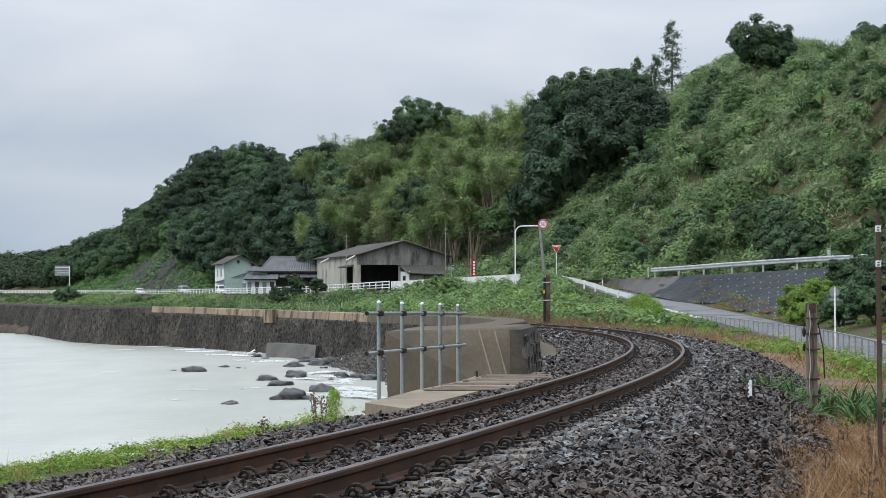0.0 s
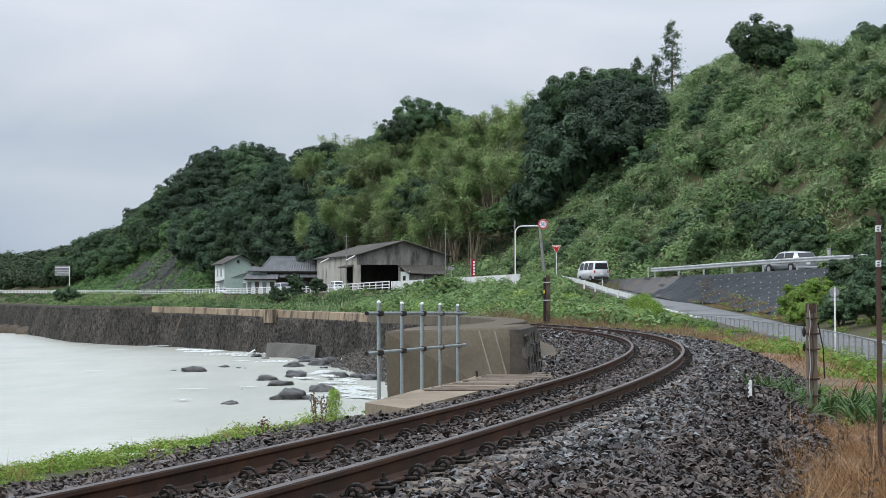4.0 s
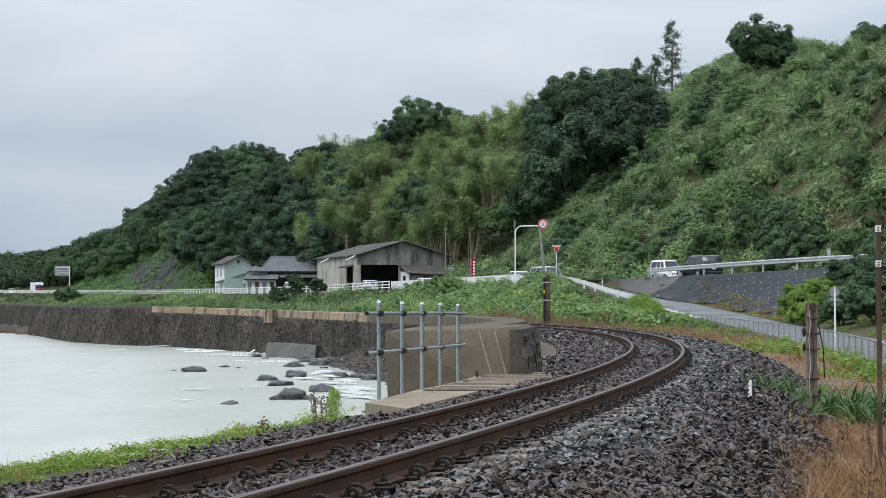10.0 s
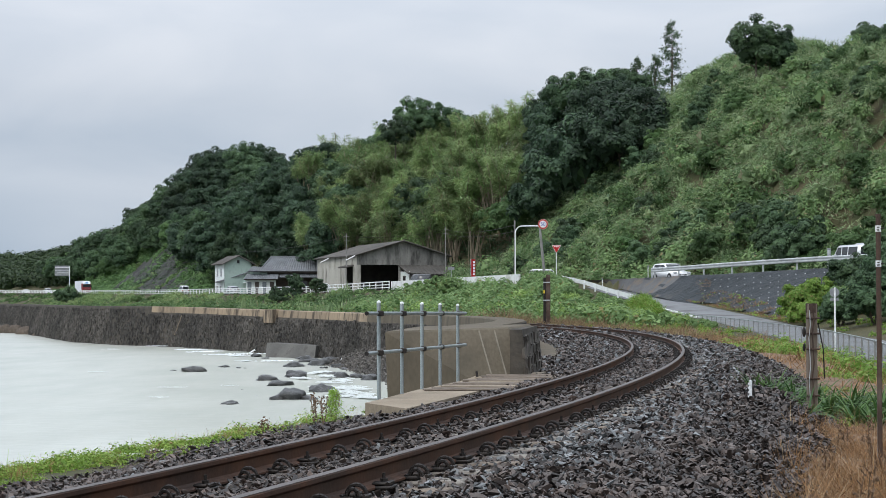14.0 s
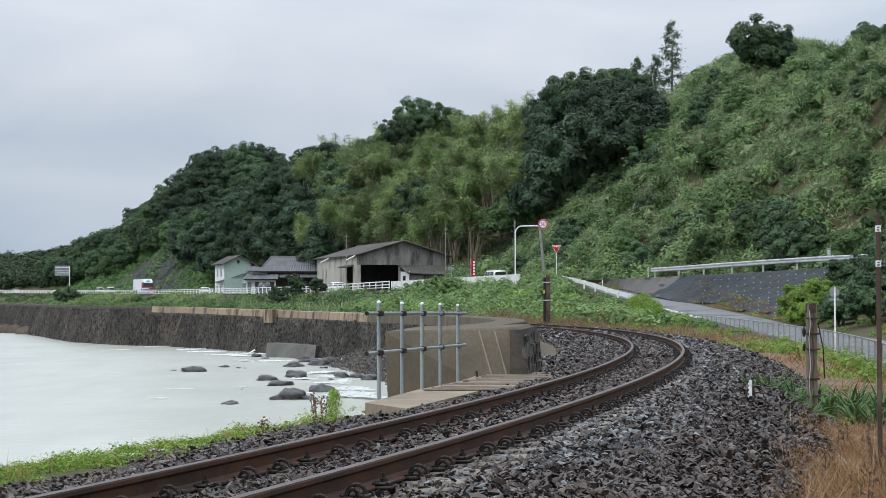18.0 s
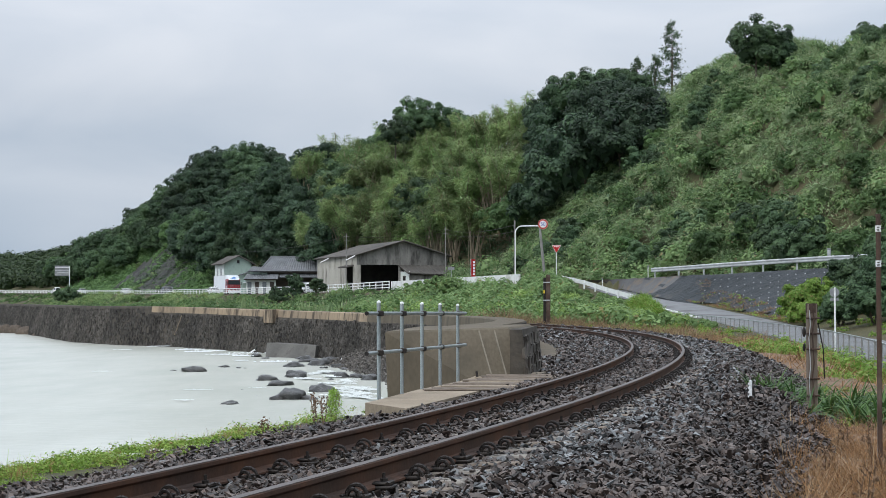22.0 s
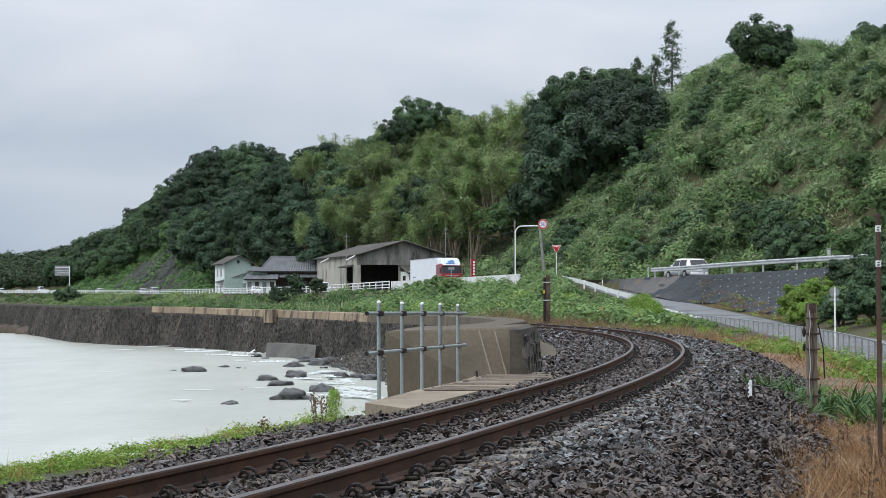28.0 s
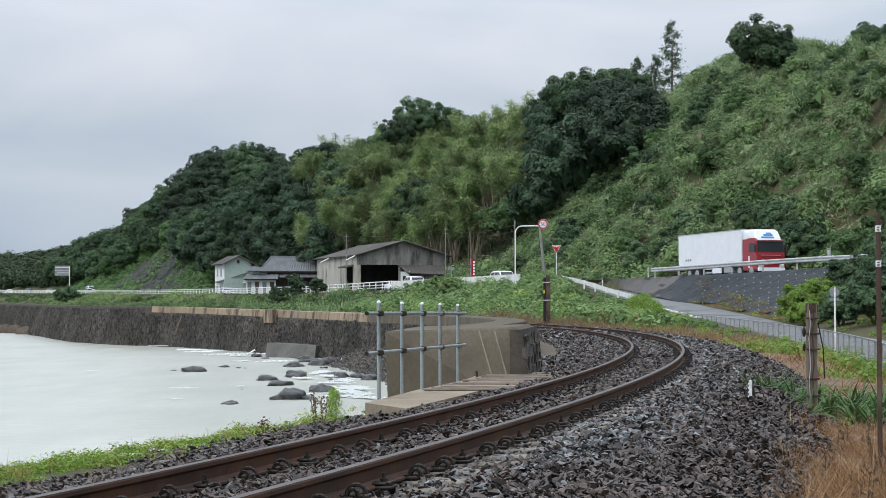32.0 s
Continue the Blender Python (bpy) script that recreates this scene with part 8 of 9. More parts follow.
def build_end_stones():
    """Stones on the landward face of the culvert's end wall, each a piece."""
    w = thing("stone_end_face", "rough dark masonry face at the landward end of the wall", "stone wall")
    rng = np.random.default_rng(19)
    bm = bmesh.new()
    a0, a1 = (1.4, 27.9), (1.95, 33.4)
    q = Vector((a1[0] - a0[0], a1[1] - a0[1])).normalized()
    sweep(bm, [(a0[0], a0[1], -0.75), (a1[0], a1[1], -0.75)], [(-0.04, 0), (0.3, 0), (0.3, 1.32), (0.1, 1.32)])
    part("masonry_core", bm, "wall_joint", w)
    shapes = stone_shapes(6, rng)
    meshes = []
    for s in shapes:
        me = bpy.data.meshes.new("stone")
        me.from_pydata([tuple(x) for x in s], [], [tuple(int(i) for i in f) for f in CUBE_F])
        me.materials.append(M["wall_stone"])
        meshes.append(me)
    z, row = -0.55, 0
    while z < 0.5:
        y = 0.2 + (row % 2) * 0.12
        while y < 5.6:
            l = rng.uniform(0.2, 0.38)
            lean = (z + 0.75) / 1.32 * 0.14
            m = pose(a0[0] + q.x * y + q.y * (0.02 - lean), a0[1] + q.y * y - q.x * (0.02 - lean), z, rng.uniform(-9, 9), rng.uniform(-3, 3), -5.5 + rng.uniform(-3, 3)) @ Matrix.Diagonal((rng.uniform(0.045, 0.07), l * 1.66, rng.uniform(0.58, 0.72), 1))
            share("stone", meshes[rng.integers(0, 6)], w, m)
            y += l
        z += 0.18
        row += 1


build_end_stones()


def foam_patch(rng, length, width, tall=0.0):
    """A ragged raft of foam: many small curds, thinning towards its rim."""
    bm = bmesh.new()
    for _ in range(70):
        x, y = rng.normal(0, 0.23) * length, rng.normal(0, 0.23) * width
        r = rng.uniform(0.015, 0.075) * (length * width) ** 0.5
        z = rng.uniform(0.0, 0.02)
        c = bm.verts.new((x, y, z + tall * r + 0.012))
        ring = [bm.verts.new((x + r * rng.uniform(0.5, 1.5) * 1.5 * math.cos(a), y + r * rng.uniform(0.5, 1.4) * math.sin(a), z - 0.004)) for a in np.linspace(0, 2 * math.pi, 8)[:-1]]
        for k in range(7):
            bm.faces.new((c, ring[k], ring[(k + 1) % 7]))
    return bm


WAVES = []


def build_foam():
    rng = np.random.default_rng(13)
    # wash at the foot of the wall and among the rocks
    spots = [(x, y, rng.uniform(1.6, 2.8), rng.uniform(0.5, 1.2)) for px, py in ((175, 597), (215, 602), (270, 609), (300, 613), (345, 619), (375, 622), (60, 585), (110, 590), (150, 594), (400, 628), (425, 630), (440, 626), (20, 584), (40, 586), (85, 591), (195, 601), (225, 605), (245, 608), (285, 613), (330, 619), (360, 623), (490, 640))
             for y in [(EYE_Z - SEA_Z) * 3000 / (py - 541.2)] for x in [(px - 784) / 3000 * y]]
    spots += [(x, y, rng.uniform(0.6, 1.3), rng.uniform(2.0, 4.5)) for px, py in ((560, 662), (600, 690), (620, 697), (635, 690), (580, 668), (610, 676), (645, 700), (430, 640), (575, 660), (590, 680), (628, 704), (540, 672))
              for y in [(EYE_Z - SEA_Z) * 3000 / (py - 542.4)] for x in [(px - 784) / 3000 * y]]
    for i, (x, y, l, w) in enumerate(spots):
        ob = part("foam_wash", foam_patch(rng, l, w, 0.4 if l > 1.5 else 0.1), "foam" if l > 1.5 else "foam_thin")
        ob.matrix_basis = pose(x, y, SEA_Z + 0.07, 0, 0, rng.uniform(-15, 35))
        tagged(ob, "white foam washing at the foot of the wall and rocks", "foam", "foam", "stuff")
        WAVES.append((ob, x, y, ob.rotation_euler.z, rng.uniform(0, 6), 0.25))
    for px, py, l, w in ((325, 690, 2.0, 0.6), (210, 620, 2.4, 0.9), (430, 687, 1.2, 0.5), (300, 708, 1.4, 0.5), (180, 660, 1.6, 0.6)):
        y = (EYE_Z - SEA_Z) * 3000 / (py - 542.4)
        x = (px - 784) / 3000 * y
        ob = part("foam_streak", foam_patch(rng, l * 0.6, w * 0.8), "foam_thin")
        ob.matrix_basis = pose(x, y, SEA_Z + 0.06, 0, 0, rng.uniform(-8, 8))
        tagged(ob, "thin drifting foam streak on the milky sea", "foam", "foam", "stuff")
        WAVES.append((ob, x, y, 0.0, rng.uniform(0, 6), 1.3))


build_foam()


# ---- vehicles ----
M.update({
    "paint_white": paint_mat("white_car_paint", (0.80, 0.81, 0.82)),
    "paint_silver": paint_mat("silver_car_paint", (0.52, 0.54, 0.56), 0.3, 0.45),
    "paint_dark": paint_mat("dark_grey_car_paint", (0.045, 0.047, 0.05), 0.3, 0.3),
    "paint_red": paint_mat("red_cab_paint", (0.30, 0.018, 0.025)),
    "tyre": mat("black_tyre_rubber", (0.02, 0.02, 0.02), (0.03, 0.03, 0.03), 4, 0.85, bump=0.1),
    "rim": mat("grey_wheel_rim", (0.4, 0.41, 0.42), (0.5, 0.5, 0.5), 4, 0.4, 0.6, bump=0),
    "trim_black": mat("black_plastic_trim", (0.025, 0.025, 0.027), (0.035, 0.035, 0.036), 4, 0.6, bump=0),
    "tail_red": mat("red_tail_lamp_lens", (0.45, 0.015, 0.015), (0.4, 0.015, 0.015), 4, 0.25, bump=0),
    "lamp_clear": mat("clear_head_lamp", (0.62, 0.65, 0.68), (0.7, 0.72, 0.74), 4, 0.15, 0.3, bump=0),
    "box_white": paint_mat("white_cargo_panel", (0.80, 0.83, 0.87), 0.5, 0.0, 0.1),
})
SHAPES = {
    # outline from the rear foot round over the roof to the front foot: (share of length, share of height); belt height; side window spans
    "van": ([(-0.5, 0.16), (-0.5, 0.56), (-0.488, 0.92), (-0.455, 1.0), (0.20, 1.0), (0.30, 0.95), (0.43, 0.56), (0.492, 0.44), (0.5, 0.16)], 0.56, [(-0.44, -0.16), (-0.13, 0.08), (0.11, 0.36)]),
    "kei": ([(-0.5, 0.16), (-0.5, 0.54), (-0.482, 0.93), (-0.44, 1.0), (0.16, 1.0), (0.22, 0.96), (0.335, 0.54), (0.47, 0.47), (0.5, 0.38), (0.5, 0.16)], 0.54, [(-0.42, -0.14), (-0.11, 0.06), (0.09, 0.28)]),
    "hatch": ([(-0.5, 0.2), (-0.5, 0.58), (-0.43, 0.9), (-0.36, 0.975), (-0.08, 1.0), (0.06, 0.965), (0.24, 0.58), (0.44, 0.5), (0.49, 0.42), (0.5, 0.18)], 0.58, [(-0.36, -0.12), (-0.1, 0.17)]),
    "suv": ([(-0.5, 0.2), (-0.5, 0.55), (-0.47, 0.88), (-0.42, 0.97), (-0.1, 1.0), (0.06, 0.97), (0.22, 0.55), (0.45, 0.5), (0.495, 0.42), (0.5, 0.2)], 0.55, [(-0.42, -0.22), (-0.2, -0.02), (0.0, 0.16)]),
    "sedan": ([(-0.5, 0.22), (-0.5, 0.58), (-0.485, 0.63), (-0.36, 0.64), (-0.22, 0.95), (-0.08, 1.0), (0.04, 0.97), (0.21, 0.6), (0.44, 0.54), (0.49, 0.44), (0.5, 0.18)], 0.62, [(-0.28, -0.08), (-0.06, 0.15)]),
}


def wheel(parent, x, y, r, w):
    bm = bmesh.new()
    v = put(bm, "cyl", pose(x, y, r, 0, 90, 0), r=r, h=w, seg=18)
    bmesh.ops.bevel(bm, geom=[e for e in bm.edges if len(e.link_faces) == 2 and abs(e.calc_length() - 2 * r * math.sin(math.pi / 18)) < 1e-3], offset=0.025, segments=2, affect="EDGES")
    ob = part("wheel", bm, "tyre", parent)
    bm = bmesh.new()
    s = 1 if x > 0 else -1
    put(bm, "cyl", pose(x + s * (w / 2 + 0.004), y, r, 0, 90, 0), r=r * 0.64, h=0.02, seg=16)
    put(bm, "cyl", pose(x + s * (w / 2 + 0.014), y, r, 0, 90, 0), r=r * 0.2, h=0.03, seg=8)
    part("rim", bm, "rim", ob)


def build_car(kind, name, label, L, W, H, paint, cat="car", plate="white"):
    """A road vehicle on its wheels: +y is forward."""
    t = thing(name, label, cat)
    outline, belt, spans = SHAPES[kind]
    pts = [(a * L, b * H) for a, b in outline]
    bz = belt * H

    def half(z):
        return W / 2 * (1.0 if z <= bz else 1 - 0.16 * (z - bz) / (H - bz)) * (0.96 if z < 0.25 * H else 1.0)
    # split the outline at the belt on both ends
    full = []
    for a, b in zip(pts[:-1], pts[1:]):
        full.append(a)
        if (a[1] - bz) * (b[1] - bz) < -1e-9:
            k = (bz - a[1]) / (b[1] - a[1])
            full.append((a[0] + k * (b[0] - a[0]), bz))
    full.append(pts[-1])
    bm = bmesh.new()
    sides = []
    for s in (-1, 1):
        sides.append([bm.verts.new((s * half(z), y, z)) for y, z in full])
    n = len(full)
    for i in range(n):
        j = (i + 1) % n
        bm.faces.new((sides[0][i], sides[0][j], sides[1][j], sides[1][i]))
    for sd in sides:
        low = [v for v in sd if v.co.z <= bz + 1e-6]
        high = [v for v in sd if v.co.z >= bz - 1e-6]
        bm.faces.new(low)
        if len(high) > 2:
            bm.faces.new(high)
    bmesh.ops.recalc_face_normals(bm, faces=bm.faces)
    bmesh.ops.bevel(bm, geom=[e for e in bm.edges if e.calc_face_angle(0) > 0.35], offset=0.045, segments=2, affect="EDGES")
    for f in bm.faces:
        f.smooth = True
    body = part("body", bm, paint, t)

    def pane(name, q, out, m="glass"):
        bm = bmesh.new()
        q = [Vector(v) for v in q]
        nrm = (q[1] - q[0]).cross(q[2] - q[0]).normalized()
        if nrm.dot(Vector(out)) < 0:
            nrm = -nrm
        f = [bm.verts.new(v + nrm * 0.012) for v in q]
        b = [bm.verts.new(v - nrm * 0.01) for v in q]
        bm.faces.new(f)
        for i in range(len(q)):
            bm.faces.new((f[i], f[(i + 1) % len(q)], b[(i + 1) % len(q)], b[i]))
        bmesh.ops.recalc_face_normals(bm, faces=bm.faces)
        part(name, bm, m, t)


    def y_at(z, front):
        c = [p for p in (full if front else full[::-1])]
        best = None
        for a, b in zip(c[:-1], c[1:]):
            lo, hi = sorted((a[1], b[1]))
            if lo <= z <= hi and hi > lo and ((a[0] + b[0] > 0) == front or not front):
                yv = a[0] + (b[0] - a[0]) * (z - a[1]) / (b[1] - a[1])
                if best is None or (yv > best if front else yv < best):
                    best = yv
        return best
    z0, z1 = bz + 0.03 * H, H * 0.915
    for s in (-1, 1):
        for a, b in spans:
            ya, yb = a * L, b * L
            lo_f, hi_f = min(yb, y_at(z0, True) - 0.1), min(yb, y_at(z1, True) - 0.12)
            lo_r, hi_r = max(ya, y_at(z0, False) + 0.08), max(ya, y_at(z1, False) + 0.1)
            pane("side_window", [(s * half(z0), lo_r, z0), (s * half(z0), lo_f, z0), (s * half(z1), hi_f, z1), (s * half(z1), hi_r, z1)], (s, 0, 0))
    e = 0.09
    fz0, fz1 = bz + 0.03 * H, H * 0.93
    pane("windscreen", [(-half(fz0) + e, y_at(fz0, True), fz0), (half(fz0) - e, y_at(fz0, True), fz0), (half(fz1) - e, y_at(fz1, True), fz1), (-half(fz1) + e, y_at(fz1, True), fz1)], (0, 1, 0.3))
    rz0, rz1 = (bz + 0.05 * H, H * 0.9)
    pane("rear_window", [(-half(rz0) + e, y_at(rz0, False), rz0), (half(rz0) - e, y_at(rz0, False), rz0), (half(rz1) - e, y_at(rz1, False), rz1), (-half(rz1) + e, y_at(rz1, False), rz1)], (0, -1, 0.3))
    r = 0.3 if L > 3.6 else 0.27
    for y in (0.31 * L, -0.30 * L):
        for s in (-1, 1):
            wheel(t, s * (W / 2 - 0.085), y, r, 0.2)
            bm = bmesh.new()
            put(bm, "cyl", pose(s * (W / 2 - 0.12), y, r + 0.02, 0, 90, 0), r=r * 1.2, h=0.235, seg=20)
            part("wheel_arch", bm, "trim_black", t)
    for s in (-1, 1):
        bm = bmesh.new()
        box(bm, s * (W / 2 - 0.2), 0.485 * L, H * 0.4, 0.32, 0.12, 0.13, bevel=0.03)
        part("headlight", bm, "lamp_clear", t)
        bm = bmesh.new()
        box(bm, s * (W / 2 - 0.11), -0.485 * L, H * 0.43, 0.16, 0.12, 0.26 if kind != "sedan" else 0.16, bevel=0.03)
        part("tail_light", bm, "tail_red", t)
        bm = bmesh.new()
        box(bm, s * (W / 2 + 0.09), y_at(z0, True) - 0.35, bz + 0.02, 0.16, 0.1, 0.14, bevel=0.03)
        part("wing_mirror", bm, paint, t)
    for y, nm in ((0.493, "front_bumper"), (-0.493, "rear_bumper")):
        bm = bmesh.new()
        box(bm, 0, y * L, H * 0.15, W * 0.95, 0.14, H * 0.13, bevel=0.05)
        part(nm, bm, paint if kind != "van" else "trim_black", t)
        bm = bmesh.new()
        box(bm, 0, y * L + math.copysign(0.075, y), H * (0.24 if y > 0 else 0.34), 0.33, 0.012, 0.16)
        part("number_plate", bm, plate, t)
    bm = bmesh.new()
    box(bm, 0, 0.497 * L, H * 0.3, W * 0.5, 0.05, 0.1, bevel=0.02)
    part("grille", bm, "trim_black", t)
    return t


def build_truck():
    """A long white box truck with a red cab and a white roof fairing."""
    t = thing("box_truck", "long white refrigerated box truck with a red cab", "truck")
    W = 2.49
    bm = bmesh.new()
    box(bm, 0, -1.55, 1.05, W, 10.3, 2.7, bevel=0.05)
    box_ob = part("cargo_box", bm, "box_white", t)
    for s in (-1, 1):
        for z in (1.05, 3.69):
            bm = bmesh.new()
            box(bm, s * (W / 2 + 0.003), -1.55, z, 0.03, 10.3, 0.07)
            part("edge_rail", bm, "galv_dull", box_ob)
        bm = bmesh.new()
        for k in range(3):
            box(bm, s * (W / 2 + 0.008), -5.3 + k * 0.35, 1.55, 0.01, 0.24, 0.16)
        part("letter_bar", bm, "sign_back", box_ob)
    bm = bmesh.new()
    box(bm, 0, -0.4, 0.75, 0.9, 11.6, 0.28)
    part("chassis", bm, "trim_black", t)
    # cab
    bm = bmesh.new()
    prof = [(3.75, 0.55), (3.75, 3.0), (5.55, 3.0), (5.83, 2.65), (5.95, 1.6), (5.97, 0.5), (4.2, 0.5)]
    a = [bm.verts.new((-W / 2, y, z)) for y, z in prof]
    b = [bm.verts.new((W / 2, y, z)) for y, z in prof]
    bm.faces.new(a)
    bm.faces.new(b[::-1])
    for i in range(len(prof)):
        j = (i + 1) % len(prof)
        bm.faces.new((a[j], a[i], b[i], b[j]))
    bmesh.ops.recalc_face_normals(bm, faces=bm.faces)
    bmesh.ops.bevel(bm, geom=list(bm.edges), offset=0.06, segments=2, affect="EDGES")
    cab = part("cab", bm, "paint_red", t, "red truck cab")
    bm = bmesh.new()
    v = box(bm, 0, 4.75, 2.72, W * 0.96, 2.1, 0.98, bevel=0.0)
    for q in v:
        if q.co.z > 3.3 and q.co.y > 4.7:
            q.co.y -= 0.55
            q.co.x *= 0.86
    bmesh.ops.bevel(bm, geom=list(bm.edges), offset=0.14, segments=3, affect="EDGES")
    fair = part("roof_fairing", bm, "box_white", t, "white rounded roof fairing")
    bm = bmesh.new()
    box(bm, 0.1, 5.56, 3.0, 1.1, 0.25, 0.12, bevel=0.02)
    box(bm, 0.0, 5.44, 3.12, 0.8, 0.25, 0.2, bevel=0.02)
    box(bm, -0.1, 5.36, 3.3, 0.45, 0.22, 0.14, bevel=0.02)
    part("emblem", bm, mat("blue_emblem", (0.12, 0.3, 0.62), (0.2, 0.4, 0.7), 3, 0.5), fair, "blue painted emblem on the fairing")
    bm = bmesh.new()
    q = [bm.verts.new(p) for p in ((-1.16, 5.945, 1.92), (1.16, 5.945, 1.92), (1.13, 5.872, 2.66), (-1.13, 5.872, 2.66))]
    r = [bm.verts.new((p.co.x, p.co.y - 0.05, p.co.z)) for p in q]
    bm.faces.new(q)
    for i in range(4):
        bm.faces.new((q[i], q[(i + 1) % 4], r[(i + 1) % 4], r[i]))
    bmesh.ops.recalc_face_normals(bm, faces=bm.faces)
    part("windscreen", bm, "glass", cab)
    bm = bmesh.new()
    box(bm, 0, 5.82, 2.64, W * 0.95, 0.2, 0.14, bevel=0.04)
    part("sun_visor", bm, "trim_black", cab, "dark sun visor above the windscreen")
    for s in (-1, 1):
        bm = bmesh.new()
        box(bm, s * (W / 2 + 0.005), 5.2, 1.9, 0.02, 0.8, 0.7, bevel=0.005)
        part("side_window", bm, "glass", cab)
        bm = bmesh.new()
        box(bm, s * (W / 2 + 0.13), 5.95, 1.85, 0.14, 0.1, 0.6, bevel=0.04)
        part("mirror", bm, "trim_black", cab)
        bm = bmesh.new()
        box(bm, s * 0.93, 5.97, 0.72, 0.42, 0.06, 0.26, bevel=0.03)
        part("headlight", bm, "lamp_clear", cab)
        bm = bmesh.new()
        box(bm, s * (W / 2 - 0.02), 4.75, 0.7, 0.06, 0.22, 0.95, bevel=0.02)
        part("door_stripe", bm, "box_white", cab, "white swoosh on the cab side")
        bm = bmesh.new()
        box(bm, s * (W / 2 - 0.25), 1.4, 0.4, 0.45, 1.3, 0.62, bevel=0.05)
        part("fuel_tank", bm, "rim", t)
        bm = bmesh.new()
        box(bm, s * (W / 2 - 0.1), -0.4, 0.42, 0.12, 1.5, 0.6, bevel=0.03)
        part("equipment_box", bm, "box_white", t)
        bm = bmesh.new()
        for z in (0.45, 0.75):
            box(bm, s * (W / 2 - 0.03), -1.6, z, 0.03, 1.2, 0.12)
        part("side_guard", bm, "galv_dull", t)
        for y in (5.1, 3.3, -3.5, -4.8):
            wheel(t, s * (W / 2 - 0.16), y, 0.48, 0.3)
            bm = bmesh.new()
            put(bm, "cyl", pose(s * (W / 2 - 0.2), y, 0.52, 0, 90, 0), r=0.56, h=0.32, seg=20)
            part("mudguard", bm, "trim_black", t)
        bm = bmesh.new()
        box(bm, s * 0.95, -6.7, 0.7, 0.5, 0.08, 0.14)
        part("tail_light", bm, "tail_red", t)
    for z, h, m in ((0.42, 0.28, "box_white"), (0.98, 0.09, "trim_black"), (1.16, 0.09, "trim_black"), (1.62, 0.05, "rim")):
        bm = bmesh.new()
        box(bm, 0, 5.985 if z < 0.9 else 5.97, z, W * (0.97 if z < 0.9 else 0.7), 0.1, h, bevel=0.03)
        part("bumper" if z < 0.9 else "grille_bar", bm, m, cab)
    bm = bmesh.new()
    box(bm, 0, -6.65, 0.45, 2.3, 0.1, 0.14, bevel=0.02)
    part("rear_bumper", bm, "galv_dull", t)
    return t


def build_vehicles():
    """Every vehicle, with its lane and the lag behind the first one of its lane."""
    v = []
    away, near = "away", "near"
    v.append((build_car("van", "white_van", "small white cab-over van driving away on the coast road", 3.55, 1.5, 1.9, "paint_white", "van"), away, 0.05))
    v.append((build_car("hatch", "silver_hatchback", "silver hatchback driving away on the coast road", 4.3, 1.72, 1.5, "paint_silver"), away, 2.08))
    v.append((build_car("sedan", "white_sedan", "large white sedan driving away on the coast road", 4.8, 1.76, 1.45, "paint_white"), away, 4.97))
    v.append((build_car("suv", "dark_wagon", "dark grey boxy wagon driving away on the coast road", 4.5, 1.75, 1.8, "paint_dark"), away, 7.2))
    v.append((build_car("hatch", "white_compact", "white compact car driving away on the coast road", 4.2, 1.7, 1.5, "paint_white"), away, 9.32))
    v.append((build_car("kei", "silver_kei_car", "tall silver box-shaped small car driving away", 3.4, 1.48, 1.66, "paint_silver"), away, 12.58))
    v.append((build_car("hatch", "white_wagon", "white family wagon driving away on the coast road", 4.4, 1.72, 1.6, "paint_white"), away, 25.05))
    v.append((build_car("kei", "white_kei_car", "white tall small car driving towards the junction", 3.4, 1.48, 1.85, "paint_white"), near, 0.0))
    v.append((build_car("van", "silver_van", "long silver-white cab-over van driving towards the junction", 4.7, 1.7, 1.98, "paint_silver", "van"), near, 1.67))
    v.append((build_car("hatch", "white_hatchback", "white hatchback with a dark windscreen driving towards the junction", 4.1, 1.7, 1.55, "paint_white"), near, 3.95))
    v.append((build_car("suv", "white_minivan", "white minivan following the truck on the coast road", 4.6, 1.72, 1.8, "paint_white"), near, 24.4))
    v.append((build_car("sedan", "white_saloon", "white saloon car further back in the line of traffic", 4.6, 1.72, 1.45, "paint_white"), near, 26.6))
    v.append((build_car("hatch", "silver_compact", "silver compact car on the far stretch of road", 4.0, 1.69, 1.5, "paint_silver"), near, 31.75))
    v.append((build_car("van", "white_box_van", "tall white van on the distant stretch of road", 4.7, 1.75, 2.3, "paint_white", "van"), near, 39.1))
    v.append((build_truck(), "truck", 0.0))
    return v


VEHICLES = build_vehicles()
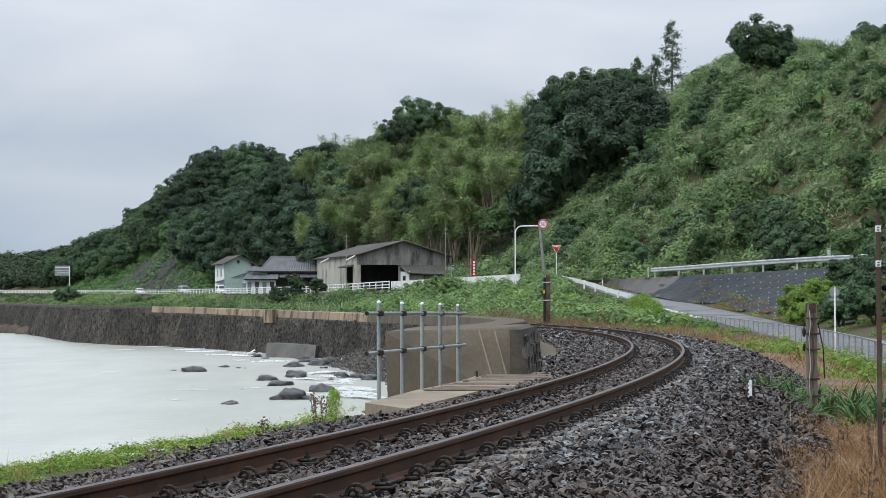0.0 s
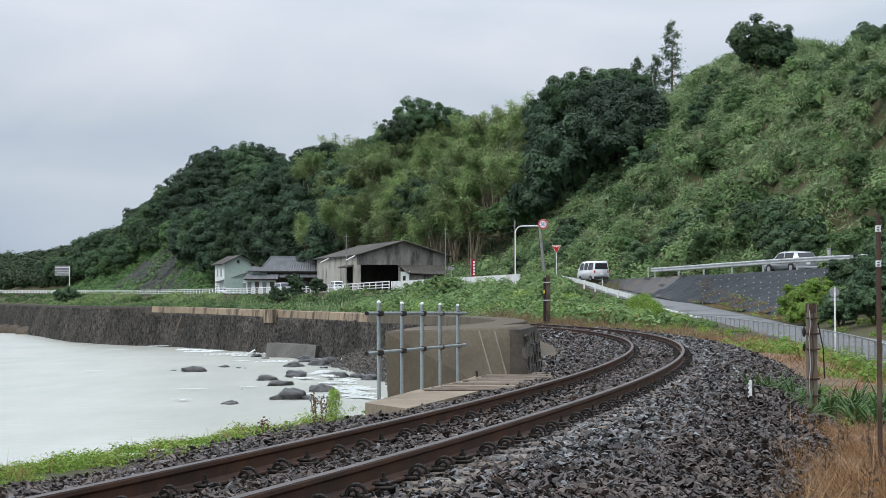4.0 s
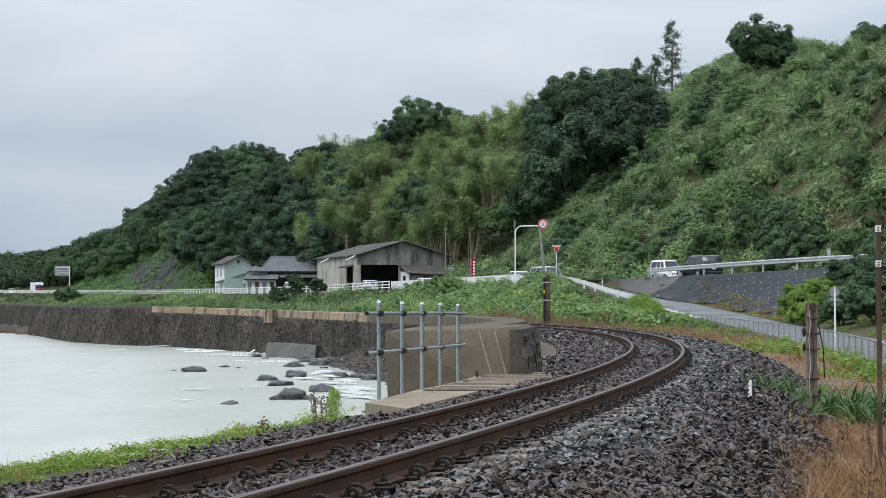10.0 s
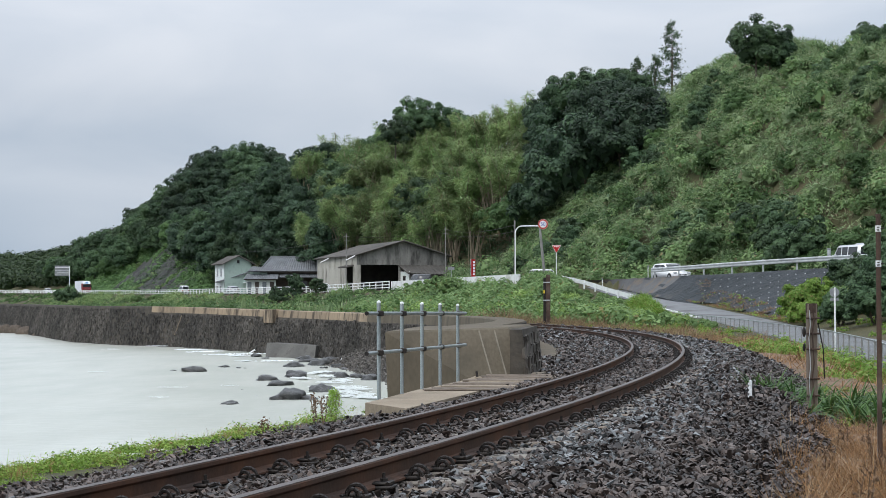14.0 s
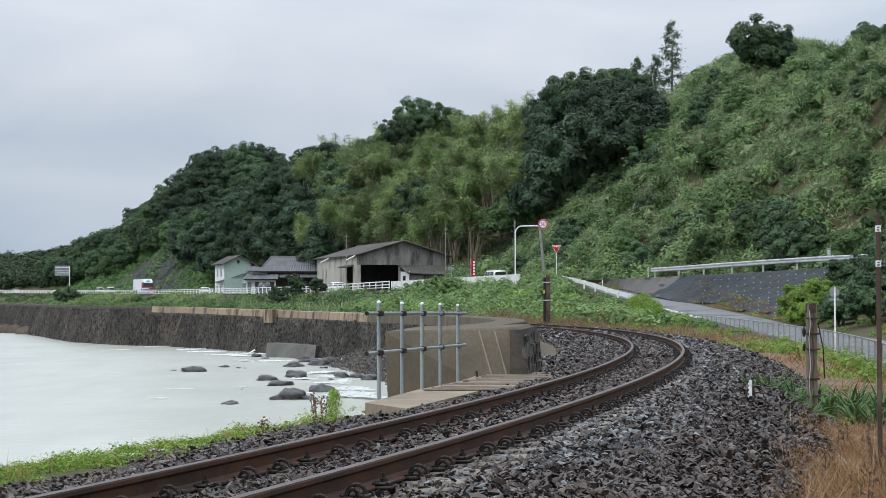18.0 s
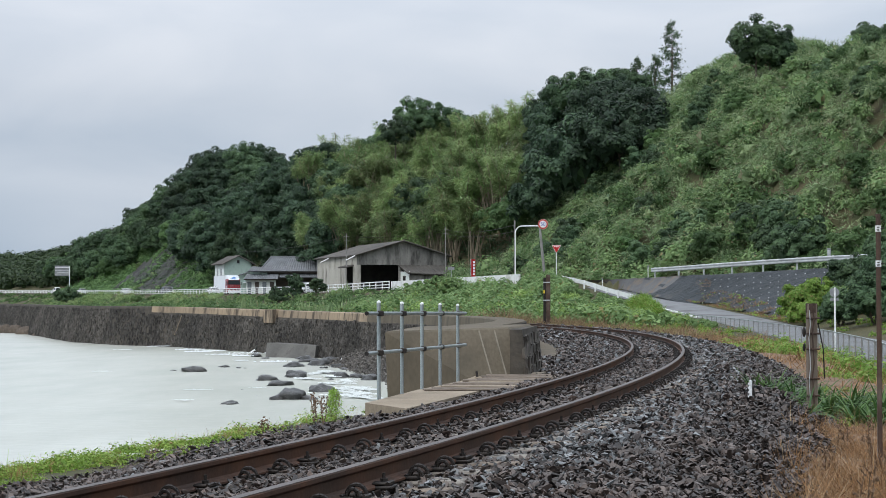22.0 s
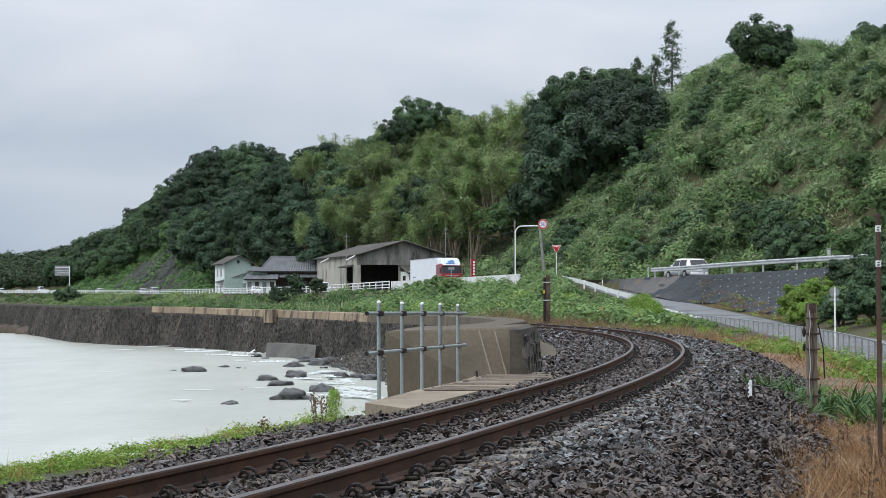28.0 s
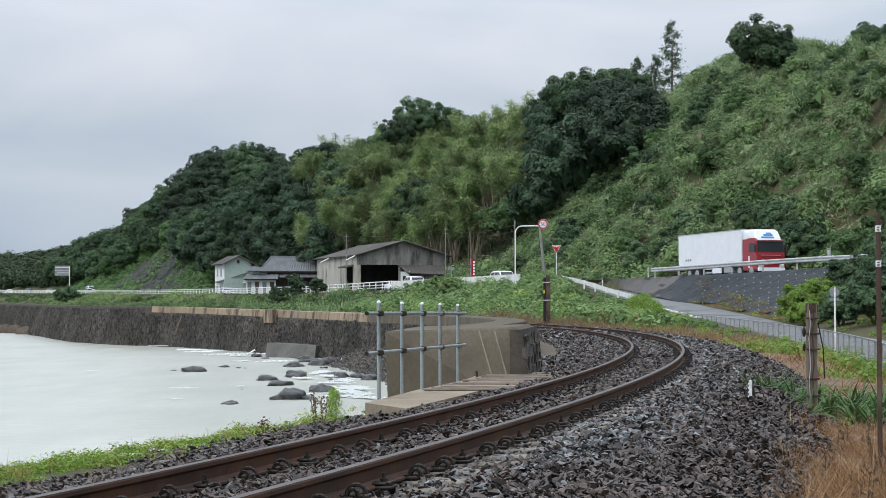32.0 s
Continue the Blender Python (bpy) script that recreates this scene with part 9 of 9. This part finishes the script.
# way along the road edge, in metres, by seconds
TRIPS = {
    "away": (2.3, 1, [(1.2, 741.8), (1.5, 745.3), (3.0, 767.2), (4.5, 793.0), (6.0, 816.0), (7.5, 843.1), (9.0, 882.2), (10.5, 919.2), (12.0, 953.6), (13.5, 986.7), (15.0, 1019.6), (16.5, 1052.5), (18.0, 1085.2), (19.5, 1117.8), (21.0, 1149.9), (22.5, 1180.9), (24.0, 1209.8), (24.5, 1218.8)], 11.5, 17.6),
    "near": (5.9, -1, [(-14.9, 1285.3), (-13.5, 1266.3), (-12.0, 1239.8), (-10.5, 1209.3), (-9.0, 1176.7), (-7.5, 1143.0), (-6.0, 1109.2), (-4.5, 1075.7), (-3.0, 1042.6), (-1.5, 1010.1), (0.0, 977.9), (1.5, 945.6), (3.0, 912.1), (4.5, 876.5), (6.0, 839.9), (7.5, 814.4), (9.0, 792.3), (10.5, 768.4), (12.0, 749.0)], -11.1, -10.6),
    "truck": (5.9, -1, [(6.3, 1291.6), (7.5, 1274.2), (9.0, 1248.3), (10.5, 1219.2), (12.0, 1188.2), (13.5, 1156.2), (15.0, 1123.9), (16.5, 1091.5), (18.0, 1059.3), (19.5, 1027.0), (21.0, 993.8), (23.0, 950.2), (25.0, 904.0), (27.5, 845.5), (28.0, 835.2), (29.2, 813.6), (30.0, 799.0), (31.0, 781.7), (32.0, 765.4)], -12.9, -16.3),
}


def motions():
    """Traffic along the road, and foam drifting on the sea."""
    for ob, lane, lag in VEHICLES:
        off, way, rows, v0, v1 = TRIPS[lane]
        t0, s0 = rows[0]
        t1, s1 = rows[-1]
        line = shifted(EDGE_NEAR, off)
        out = []
        for t in np.arange(0, 32.01, 0.5):
            u = t - lag
            s = s0 + (u - t0) * v0 if u < t0 else s1 + (u - t1) * v1 if u > t1 else float(np.interp(u, [r[0] for r in rows], [r[1] for r in rows]))
            s = min(max(s, 3.0), len(line) - 4.0)
            x, y, z = (float(np.interp(s, np.arange(len(line)), line[:, k])) for k in range(3))
            a = [float(np.interp(s - 2, np.arange(len(line)), line[:, k])) for k in range(3)]
            b = [float(np.interp(s + 2, np.arange(len(line)), line[:, k])) for k in range(3)]
            dx, dy, dz = way * (b[0] - a[0]), way * (b[1] - a[1]), way * (b[2] - a[2])
            out.append((float(t), pose(x, y, z + 0.035, math.degrees(math.atan2(dz, math.hypot(dx, dy))), 0, math.degrees(math.atan2(-dx, dy)))))
        walk(ob, out)
    for ob, x, y, rz, ph, reach in WAVES:
        rows = []
        for t in np.arange(0, 32.01, 1.0):
            k = math.sin(t * 1.1 + ph)
            rows.append((float(t), pose(x + reach * 0.6 * k, y - reach * k * 0.8, SEA_Z + 0.065 + 0.02 * math.cos(t * 1.1 + ph), 0, 0, math.degrees(rz) + 3 * k)))
        walk(ob, rows)


motions()
